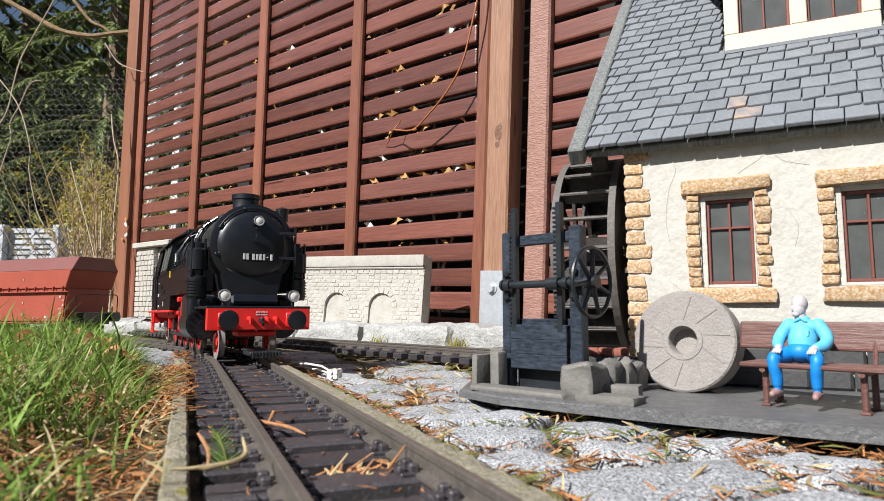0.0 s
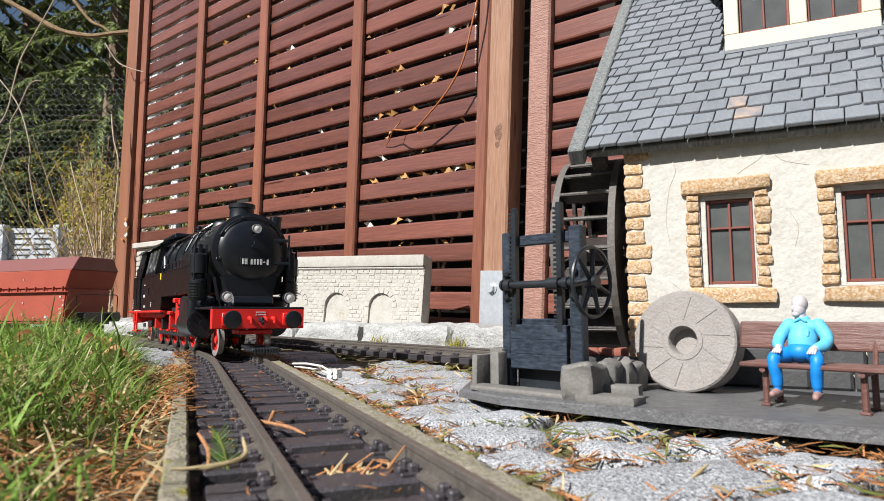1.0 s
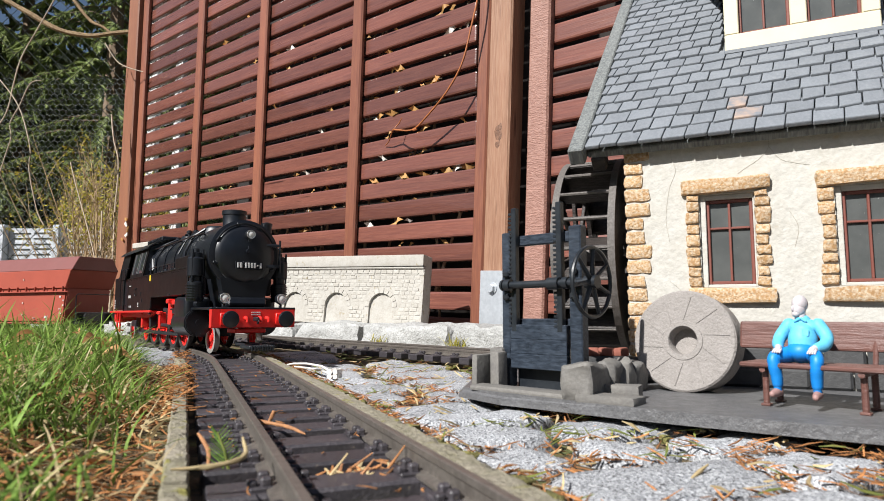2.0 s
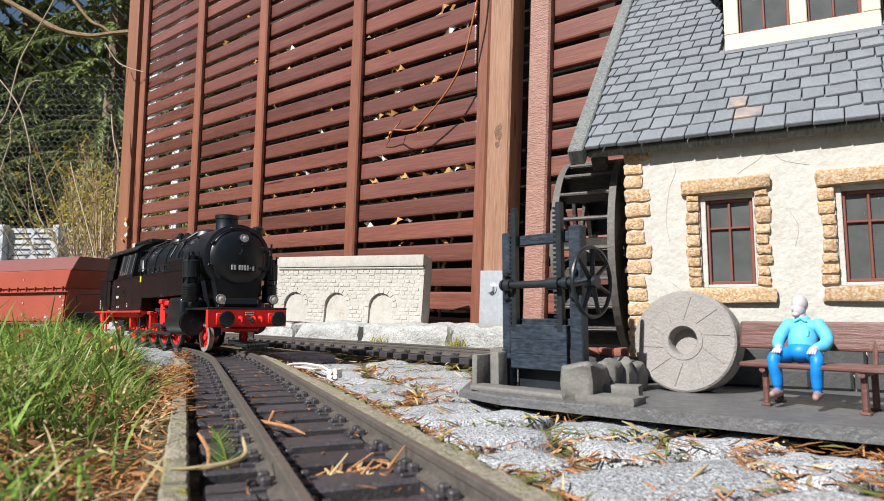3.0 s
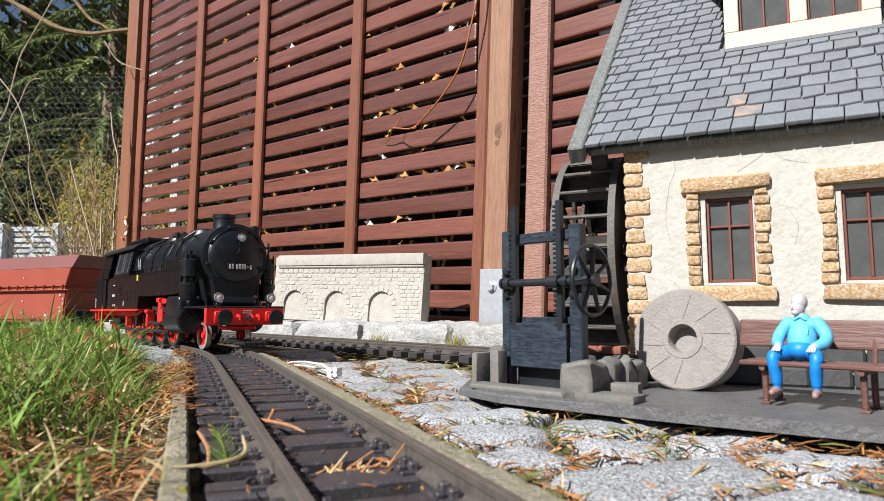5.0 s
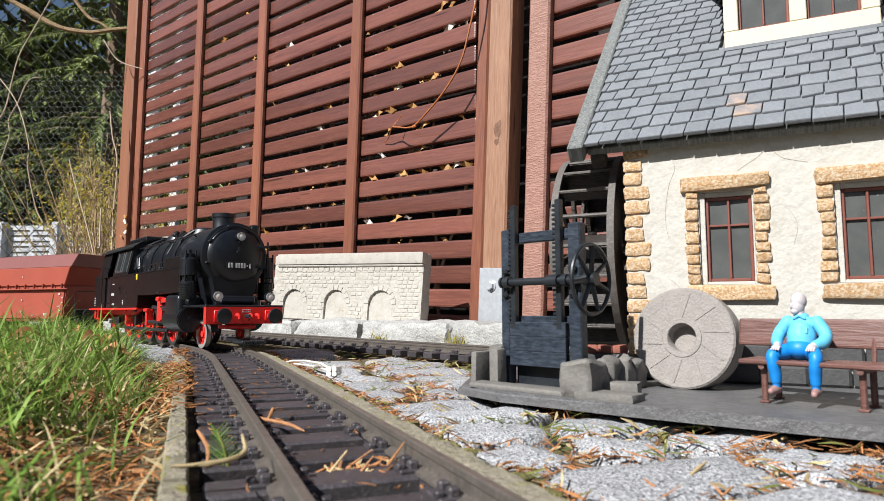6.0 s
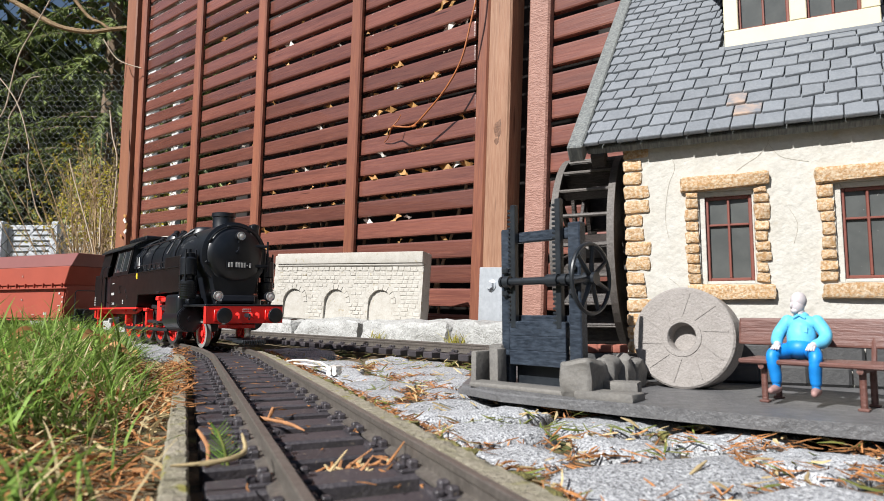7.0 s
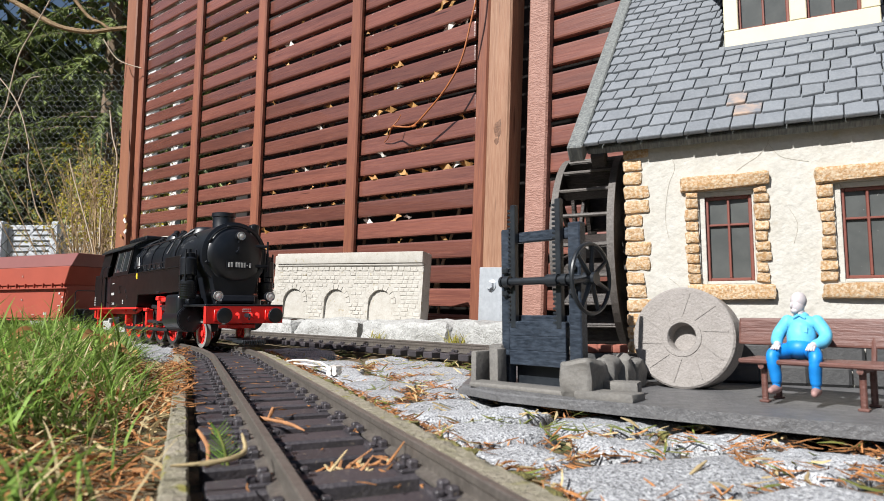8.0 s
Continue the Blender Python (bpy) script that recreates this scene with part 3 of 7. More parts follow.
        bm = bmesh.new(); box(bm, size, at, 0.0008)
        if at[2] < DZ + 0.01:
            dormer = part("dormer", bm, CREAM, h, "cream painted dormer front")
        else:
            part("dormer_board", bm, CREAM, dormer)
    for a, b in ((D0 + 0.0115, 0.12625), (0.13875, D1 - 0.0125)):
        window(h, a, b, DZ + 0.0145, DZ + 0.0845, dy + 0.003, dormer)
    for u in (D0 + 0.002, D1 - 0.002):
        bm = bmesh.new()
        prism(bm, [(dy + 0.003, DZ + 0.001), (dy + 0.003, DZ + 0.098), (dy + 0.105, DZ + 0.098)], -0.002, 0.002,
              Matrix.Translation((u, 0, 0)) @ Matrix(((0, 0, 1, 0), (1, 0, 0, 0), (0, 1, 0, 0), (0, 0, 0, 1))))
        part("dormer_cheek", bm, SLATE, dormer)
    bm = bmesh.new()
    box(bm, (D1 - D0 + 0.03, 0.14, 0.005), ((D0 + D1) / 2, dy + 0.05, DZ + 0.1015), 0.001)
    part("dormer_roof", bm, SLATE, dormer)
    bm = bmesh.new()
    box(bm, (D1 - D0 + 0.002, 0.007, 0.004), ((D0 + D1) / 2, dy - 0.003, DZ - 0.0022), 0.0008)
    part("flashing", bm, SLATE, dormer)
    return h


def window(house, a, b, lo, hi, y, owner):
    bm = bmesh.new()
    w = 0.0024
    for q in (((a + w / 2, y, (lo + hi) / 2), (w, 0.004, hi - lo)), ((b - w / 2, y, (lo + hi) / 2), (w, 0.004, hi - lo)),
              (((a + b) / 2, y, lo + w / 2), (b - a - 2 * w, 0.0038, w)), (((a + b) / 2, y, hi - w / 2), (b - a - 2 * w, 0.0038, w))):
        box(bm, q[1], q[0], 0.0005)
    fr = part("window_frame", bm, FRAME, owner, "dark red window frame")
    bm = bmesh.new()
    box(bm, (0.0017, 0.003, hi - lo - 2 * w), ((a + b) / 2, y - 0.0004, (lo + hi) / 2), 0.0004)
    part("mullion", bm, FRAME, owner)
    zt = lo + (hi - lo) * 0.66
    bm = bmesh.new()
    box(bm, (b - a - 2 * w, 0.0028, 0.0017), ((a + b) / 2, y - 0.0002, zt), 0.0004)
    part("transom", bm, FRAME, owner)
    mid = (a + b) / 2
    for p, q in ((a + w, mid - 0.0008), (mid + 0.0008, b - w)):
        for r, s in ((lo + w, zt - 0.0008), (zt + 0.0008, hi - w)):
            bm = bmesh.new()
            box(bm, (q - p, 0.001, s - r), ((p + q) / 2, y + 0.001, (r + s) / 2))
            part("pane", bm, PANE, owner, "dusty dark window pane")


mill_house()


# ---- mill yard: base plate, sluice, wheel, millstone, bench ----
YARD_Z = -0.006
def base_plate():
    bm = bmesh.new()
    out = [(0.012, 0.452), (0.037, 0.412), (0.10, 0.357), (0.155, 0.315), (0.205, 0.281), (0.36, 0.175), (0.80, 0.80), (0.40, 1.02), (0.10, 0.62), (0.03, 0.56)]
    prism(bm, out, -0.0128, YARD_Z)
    bmesh.ops.bevel(bm, geom=[e for e in bm.edges if all(v.co.z > -0.01 for v in e.verts)], offset=0.003, segments=3, affect="EDGES")
    # set-back foot that bears on the slabs
    c = Vector((0.30, 0.58))
    foot = [((Vector(q) - c) * 0.86 + c).to_tuple() for q in out]
    prism(bm, foot, -0.0185, -0.0126)
    plate = tagged(part("base_plate", bm, PLINTH), "dark grey moulded base plate under the model mill", "base plate")
    return plate


base_plate()
SLUICE = Matrix.Translation((0.049, 0.46, YARD_Z)) @ Matrix.Rotation(radians(-45), 4, "Z")


def sluice():
    g = empty("sluice_gate", "blue-black model sluice gate with toothed racks and handwheel", "sluice gate", SLUICE)
    for u, w in ((0.0, 0.0075), (0.0585, 0.0095)):
        bm = bmesh.new()
        box(bm, (w, 0.008, 0.110), (u, 0, 0.055), 0.0008)
        part("post", bm, IRONBLUE, g)
    bm = bmesh.new(); box(bm, (0.051, 0.005, 0.0075), (0.0286, 0.002, 0.1035), 0.0007)
    part("top_rail", bm, IRONBLUE, g)
    bm = bmesh.new(); box(bm, (0.050, 0.004, 0.007), (0.0286, 0.003, 0.0445), 0.0007)
    part("lower_rail", bm, IRONBLUE, g)
    for i in range(3):
        bm = bmesh.new(); box(bm, (0.047, 0.005, 0.01015), (0.0285, -0.003, 0.0185 + i * 0.0101), 0.0004)
        part("gate_board", bm, IRONBLUE, g)
    # solid black block that stands for the shade in the gate's opening
    bm = bmesh.new(); box(bm, (0.049, 0.004, 0.0135), (0.0288, 0.006, 0.0068))
    part("dark_opening", bm, IRON, g, "black block standing for shade in the opening below the gate")
    for u in (0.0085, 0.0470):
        bm = bmesh.new()
        box(bm, (0.0042, 0.0045, 0.088), (u, -0.0035, 0.083), 0.0004)
        for i in range(26):
            box(bm, (0.003, 0.0042, 0.0017), (u - 0.003, -0.0037, 0.043 + i * 0.0032), 0.0003)
        part("toothed_rack", bm, IRON, g, smooth=False)
    bm = bmesh.new()
    z = 0.0715
    rod(bm, (0.002, -0.009, z), (0.074, -0.009, z), 0.0026, n=12)
    for a, b, r in ((0.001, 0.0028, 0.004), (0.004, 0.009, 0.0042), (0.041, 0.050, 0.0042), (0.053, 0.057, 0.004)):
        rod(bm, (a, -0.009, z), (b, -0.009, z), r, n=12)
    part("shaft", bm, IRON, g, smooth=True)
    for u in (0.002, 0.0585):
        bm = bmesh.new(); box(bm, (0.007, 0.006, 0.006), (u, -0.0075, z), 0.001)
        for dz in (-0.008, 0.008):
            box(bm, (0.0055, 0.003, 0.0045), (u, -0.006, z + dz), 0.001)
        part("bearing", bm, IRON, g)
    bm = bmesh.new()
    wm = Matrix.Translation((0.0745, -0.009, z)) @ Matrix.Rotation(radians(90), 4, "Y")
    ring(bm, [(0.0222 + 0.0014 * math.cos(t), 0.0014 * math.sin(t)) for t in [k * math.pi / 4 for k in range(8)]], 40, wm)
    hw = part("handwheel", bm, IRON, g, "black cast handwheel with spokes", True)
    bm = bmesh.new()
    for k in range(7):
        a = k * 2 * math.pi / 7 + 0.35
        rod(bm, wm @ Vector((0.003 * math.cos(a), 0.003 * math.sin(a), 0)), wm @ Vector((0.0222 * math.cos(a), 0.0222 * math.sin(a), 0)), 0.0017, 0.0012, 8)
    part("spokes", bm, IRON, hw, smooth=True)
    bm = bmesh.new(); rod(bm, (0.070, -0.009, z), (0.0785, -0.009, z), 0.0042, n=14)
    part("hub", bm, IRON, hw, smooth=True)
    return g


sluice()


def inlet():
    """Low trough walls and moulded boulders in front of the gate."""
    t = empty("inlet_trough", "grey moulded inlet trough before the sluice gate", "trough", SLUICE)
    for at, size in (((-0.008, -0.002, 0.0135), (0.012, 0.009, 0.027)), ((0.001, -0.014, 0.012), (0.008, 0.010, 0.026)), ((0.038, -0.0265, 0.0013), (0.094, 0.014, 0.0038)),
                     ((-0.0105, -0.016, 0.0115), (0.005, 0.022, 0.023))):
        bm = bmesh.new()
        box(bm, size, at, 0.0016, segs=2)
        wobble(bm, 0.0006, 0.008, at[0] * 90)
        part("trough_wall", bm, ROCK, t, smooth=True)
    for i, (x, y, w, d, hgt) in enumerate(((0.0845, 0.387, 0.019, 0.020, 0.0225), (0.094, 0.397, 0.013, 0.020, 0.0215), (0.107, 0.411, 0.0125, 0.018, 0.0225), (0.119, 0.422, 0.012, 0.018, 0.0215), (0.131, 0.434, 0.0125, 0.018, 0.021))):
        bm = bmesh.new()
        box(bm, (w, d, hgt), (0, 0, 0), 0.0048, segs=3)
        bmesh.ops.subdivide_edges(bm, edges=bm.edges[:], cuts=1, use_grid_fill=True)
        wobble(bm, 0.0030, 0.012, i * 4.4)
        wobble(bm, 0.0012, 0.005, i * 2.2)
        s = part("rounded_stone", bm, ROCK, None, smooth=True, m=Matrix.Translation((x, y, YARD_Z + hgt / 2 - 0.001)) @ Matrix.Rotation(radians(-35), 4, "Z"))
        tagged(s, "rounded grey moulded stone beside the trough", "stone", "stones beside the trough")
    bm = bmesh.new(); box(bm, (0.024, 0.014, 0.0085), (0, 0, 0), 0.0018, segs=2); wobble(bm, 0.0007, 0.007, 3)
    tagged(part("step_stone", bm, ROCK, None, smooth=True, m=Matrix.Translation((0.110, 0.394, YARD_Z + 0.004)) @ Matrix.Rotation(radians(-28), 4, "Z")), "flat grey stone block on the base plate", "stone")
    bm = bmesh.new(); box(bm, (0.036, 0.020, 0.006), (0, 0, 0), 0.002, segs=2); wobble(bm, 0.001, 0.007, 6)
    tagged(part("apron_stone", bm, ROCK, None, smooth=True, m=Matrix.Translation((0.098, 0.374, YARD_Z + 0.0015)) @ Matrix.Rotation(radians(-38), 4, "Z")), "low grey moulded stone ledge on the base plate", "stone")
    for i in range(3):
        bm = bmesh.new(); box(bm, (0.0115, 0.010, 0.006), (0, 0, 0), 0.0016, segs=2); wobble(bm, 0.0005, 0.005, i)
        tagged(part("brick", bm, BRICK, None, smooth=True, m=Matrix.Translation((0.110 + i * 0.0105, 0.472 - i * 0.002, 0.0175)) @ Matrix.Rotation(radians(-15), 4, "Z")), "small red clay brick lying on stones", "brick", "bricks by the wheel")
    bm = bmesh.new(); box(bm, (0.045, 0.016, 0.0205), (0.121, 0.471, YARD_Z + 0.0102), 0.002, segs=2)
    tagged(part("pit_kerb", bm, BASEWALL, None, smooth=True), "dark block kerb beside the wheel pit", "stone")


BRICK = mat("red_clay_brick", (0.30, 0.105, 0.07), 0.8, second=(0.22, 0.07, 0.05), size=0.005, bump=0.4, bump_size=0.002, distance=0.0005)
inlet()


def mill_wheel():
    R, U0, U1 = 0.086, -0.058, -0.012
    w = empty("waterwheel", "dark wooden model water wheel with paddles", "water wheel", HOUSE @ Matrix.Translation((0, 0.083, 0.098)))
    turn = Matrix.Rotation(radians(90), 4, "Y")
    for u, inner in ((U0, R - 0.022), (U1, R - 0.046)):
        bm = bmesh.new()
        ring(bm, [(R, -0.002), (R, 0.002), (inner, 0.002), (inner, -0.002)], 56, Matrix.Translation((u, 0, 0)) @ turn)
        part("rim", bm, WHEELWOOD, w, "dark grained wooden wheel rim")
        bm = bmesh.new()
        ring(bm, [(R + 0.0016, -0.0028), (R + 0.0016, 0.0028), (R - 0.001, 0.0028), (R - 0.001, -0.0028)], 56, Matrix.Translation((u, 0, 0)) @ turn)
        part("rim_band", bm, RIMBAND, w, "worn grey edge of the rim")
        for k in range(8):
            a = k * math.pi / 4 + 0.2
            bm = bmesh.new()
            box(bm, (0.0035, 0.007, inner + 0.006), (0, 0, (inner + 0.006) / 2), 0.0006)
            part("spoke", bm, WHEELWOOD, w, m=Matrix.Translation((u, 0, 0)) @ Matrix.Rotation(a, 4, "X"))
    n = 22
    for k in range(n):
        a = 2 * math.pi * k / n + 0.09
        bm = bmesh.new()
        box(bm, (U1 - U0 - 0.004, 0.0035, 0.021), (0, 0, 0), 0.0006)
        wobble(bm, 0.0003, 0.004, k)
        c = Matrix.Rotation(a, 4, "X") @ Vector((0, 0, R - 0.009))
        pd = part("paddle", bm, WHEELWOOD, w, m=Matrix.Translation(((U0 + U1) / 2, c.y, c.z)) @ Matrix.Rotation(a + radians(28), 4, "X"))
        bm = bmesh.new()
        rod(bm, (U0 + 0.001 - (U0 + U1) / 2, 0, 0.0105), (U1 - 0.001 - (U0 + U1) / 2, 0, 0.0105), 0.0014, n=6)
        part("paddle_edge", bm, RIMBAND, pd)
    bm = bmesh.new(); rod(bm, (U0 - 0.006, 0, 0), (0.004, 0, 0), 0.0115, n=20)
    part("axle", bm, RIMBAND, w, "round grey wooden axle", True)
    return w


RIMBAND = mat("worn_wheel_edge", (0.10, 0.088, 0.078), 0.7, second=(0.08, 0.07, 0.065), size=0.004, amount=0.8, grain=(0.26, 0.24, 0.22), grain_size=0.0015, bump=0.5, bump_size=0.002, distance=0.0006)
mill_wheel()


def millstone():
    c = Vector((0.1625, 0.4270, 0.0272))
    n = Vector((-0.64, -0.75, 0.14)).normalized()
    m = Matrix.Translation(c) @ n.to_track_quat("Z", "Y").to_matrix().to_4x4()
    st = empty("millstone", "grey round millstone with furrows leaning on the mill wall", "millstone", m)
    bm = bmesh.new()
    R = 0.0338
    ring(bm, [(0.0002, -0.0065), (0.0088, -0.0062), (0.0092, 0.0028), (0.0098, 0.0036), (0.0128, 0.0036), (0.0132, 0.003), (R - 0.0012, 0.003), (R, 0.002), (R, -0.0005), (R - 0.0007, -0.0010), (R, -0.0016), (R, -0.0150), (R - 0.001, -0.0160), (0.0002, -0.0160)], 72)
    body = part("stone_body", bm, MILLSTONE, st, smooth=True)
    for k in range(10):
        bm = bmesh.new()
        a = k * 2 * math.pi / 10
        m2 = Matrix.Rotation(a, 4, "Z")
        box(bm, (0.0165, 0.0008, 0.0005), (0.0215, 0.0045, 0.0032), 0.0)
        part("furrow_ridge", bm, MILLSTONE, body, m=m2)
    return st


millstone()
BENCH_M = Matrix.Translation((0.184, 0.360, YARD_Z)) @ Matrix.Rotation(radians(-46), 4, "Z")


def bench():
    b = empty("garden_bench", "brown wooden model bench beside the mill wall", "bench", BENCH_M)
    X0, X1 = -0.014, 0.076
    for y, z, hgt in ((-0.002, 0.0228, 0.0028), (0.0085, 0.0228, 0.0028), (0.0185, 0.0228, 0.0028)):
        bm = bmesh.new(); box(bm, (X1 - X0, 0.0088, hgt), ((X0 + X1) / 2, y, z), 0.0008)
        part("seat_board", bm, BENCH, b)
    bm = bmesh.new()
    box(bm, (X1 - X0 + 0.012, 0.0035, 0.0165), ((X0 + X1) / 2 - 0.006, 0.030, 0.0385), 0.0014, segs=2, turn=Matrix.Rotation(radians(-8), 4, "X"))
    part("backrest", bm, BENCH, b, "grooved brown backrest board")
    for x in (-0.002, 0.0455):
        for y in (0.0, 0.022):
            bm = bmesh.new()
            rod(bm, (x, y, 0.0015), (x, y, 0.0215), 0.0017, n=10)
            box(bm, (0.005, 0.005, 0.0015), (x, y, 0.00075), 0.0004)
            part("leg", bm, BENCH, b)
        bm = bmesh.new(); rod(bm, (x, -0.005, 0.0203), (x, 0.026, 0.0203), 0.0016, n=10); rod(bm, (x, 0.0245, 0.0195), (x, 0.032, 0.046), 0.0014, n=8)
        part("bracket", bm, BENCH, b)
    return b


bench()


def figure():
    """Painted seated figurine, one mesh."""
    SHIRT = mat("light_blue_paint", (0.12, 0.47, 0.66), 0.6, second=(0.07, 0.42, 0.68), size=0.004, bump=0.3, bump_size=0.004, distance=0.0006)
    TROUSERS = mat("blue_paint", (0.005, 0.22, 0.62), 0.5, second=(0.004, 0.17, 0.55), size=0.004, bump=0.15, bump_size=0.004, distance=0.0005)
    SKIN = mat("pale_unpainted_resin", (0.52, 0.48, 0.49), 0.6, second=(0.45, 0.40, 0.41), size=0.003)
    SHOE = mat("brown_pink_paint", (0.34, 0.20, 0.18), 0.6)
    bm = bmesh.new()
    def ball(c, r, k):
        v = bmesh.ops.create_uvsphere(bm, u_segments=20, v_segments=14, radius=1, matrix=Matrix.Translation(c) @ Matrix.Diagonal((*r, 1)))["verts"]
        for f in {f for q in v for f in q.link_faces}:
            f.material_index, f.smooth = k, True
    def limb(pts, rs, k, flat=1.0):
        """A soft limb with rounded ends and evenly blended girth."""
        q, line, rad = [Vector(p) for p in pts], [], []
        for i in range(len(q) - 1):
            p0, p1, p2, p3 = q[max(i - 1, 0)], q[i], q[i + 1], q[min(i + 2, len(q) - 1)]
            for j in range(8):
                t = j / 8
                line.append(0.5 * (2 * p1 + (p2 - p0) * t + (2 * p0 - 5 * p1 + 4 * p2 - p3) * t * t + (3 * p1 - p0 - 3 * p2 + p3) * t ** 3))
                e = t * t * (3 - 2 * t)
                rad.append(rs[i] * (1 - e) + rs[i + 1] * e)
        line.append(q[-1]); rad.append(rs[-1])
        d0, d1 = (line[0] - line[1]).normalized(), (line[-1] - line[-2]).normalized()
        head, tail = [], []
        for j in range(1, 5):
            w = j * math.pi / 2 / 4.3
            head.insert(0, (line[0] + d0 * rad[0] * math.sin(w), rad[0] * math.cos(w)))
            tail.append((line[-1] + d1 * rad[-1] * math.sin(w), rad[-1] * math.cos(w)))
        every = head + list(zip(line, rad)) + tail
        n0 = set(bm.faces)
        tube(bm, [p for p, r in every], [r for p, r in every], 18)
        for f in set(bm.faces) - n0:
            f.material_index, f.smooth = k, True
    cx = 0.0225
    z = 0.0245
    # torso with sloping shoulders, then the seat
    limb([(cx, 0.0085, z + 0.008), (cx, 0.0095, z + 0.016), (cx, 0.0115, z + 0.0235), (cx, 0.0125, z + 0.0285)], [0.0108, 0.0112, 0.0098, 0.0062], 0)
    ball((cx, 0.0120, z + 0.0255), (0.0142, 0.0070, 0.0062), 0)
    ball((cx, 0.0070, z + 0.0078), (0.0118, 0.0122, 0.0086), 1)
    for s in (-1, 1):
        limb([(cx + s * 0.0058, 0.010, z + 0.0052), (cx + s * 0.0110, 0.000, z + 0.0052), (cx + s * 0.0160, -0.0085, z + 0.0035), (cx + s * 0.0160, -0.0100, z - 0.0025), (cx + s * 0.0152, -0.0085, z - 0.0100), (cx + s * 0.0150, -0.0078, z - 0.0150)],
             [0.0066, 0.0058, 0.0050, 0.0049, 0.0046, 0.0042], 1)
        limb([(cx + s * 0.0150, -0.0078, z - 0.0145), (cx + s * 0.0150, -0.0078, z - 0.0202)], [0.0034, 0.0030], 1)
        limb([(cx + s * 0.0115, 0.0125, z + 0.0268), (cx + s * 0.0178, 0.0105, z + 0.0185), (cx + s * 0.0180, 0.0045, z + 0.0130), (cx + s * 0.0145, -0.0035, z + 0.0108)], [0.0052, 0.0050, 0.0046, 0.0036], 0)
        limb([(cx + s * 0.0142, -0.0045, z + 0.0106), (cx + s * 0.0128, -0.0085, z + 0.0095)], [0.0029, 0.0026], 2)
        for j in range(4):
            limb([(cx + s * (0.0108 + 0.0016 * j), -0.0085, z + 0.0095), (cx + s * (0.0106 + 0.0018 * j), -0.0122, z + 0.0075)], [0.0009, 0.0008], 2)
        limb([(cx + s * 0.0150, -0.0060, z - 0.0212), (cx + s * 0.0154, -0.0110, z - 0.0216), (cx + s * 0.0162, -0.0160, z - 0.0222)], [0.0034, 0.0032, 0.0024], 3)
        n0 = set(bm.faces)
        box(bm, (0.0056, 0.0012, 0.0020), (cx + s * 0.0026, 0.0058, z + 0.0308), 0.0005, turn=Matrix.Rotation(s * 0.5, 4, "Y"))
        for f in set(bm.faces) - n0:
            f.material_index = 0
    n0 = set(bm.faces)
    box(bm, (0.0050, 0.0012, 0.0050), (cx + 0.0052, 0.0012, z + 0.0215), 0.0004, turn=Matrix.Rotation(-0.22, 4, "X") @ Matrix.Rotation(0.3, 4, "Z"))
    for f in set(bm.faces) - n0:
        f.material_index = 0
    # plain head: neck, skull, jaw, turned a little aside
    below = set(bm.verts)
    limb([(cx, 0.0118, z + 0.0290), (cx, 0.0112, z + 0.0350)], [0.0046, 0.0042], 2)
    ball((cx, 0.0116, z + 0.0425), (0.0056, 0.0066, 0.0066), 2)
    ball((cx, 0.0100, z + 0.0385), (0.0051, 0.0058, 0.0060), 2)
    ball((cx, 0.0072, z + 0.0352), (0.0034, 0.0032, 0.0026), 2)
    ball((cx, 0.0044, z + 0.0392), (0.0010, 0.0014, 0.0022), 2)
    bmesh.ops.transform(bm, matrix=Matrix.Translation((cx - 0.0018, 0.0112, 0)) @ Matrix.Rotation(radians(-28), 4, "Z") @ Matrix.Translation((-cx, -0.0112, 0)), verts=[v for v in bm.verts if v not in below])
    bmesh.ops.transform(bm, matrix=Matrix.Translation((cx - 0.0078, 0.004, z)) @ Matrix.Diagonal((0.655, 0.80, 0.76, 1)) @ Matrix.Translation((-cx, 0, -z)), verts=bm.verts[:])
    ob = part("seated_figurine", bm, SHIRT, None, m=BENCH_M)
    for k in (TROUSERS, SKIN, SHOE):
        ob.data.materials.append(k)
    tagged(ob, "painted figurine in blue clothes seated on the bench", "figurine")


figure()


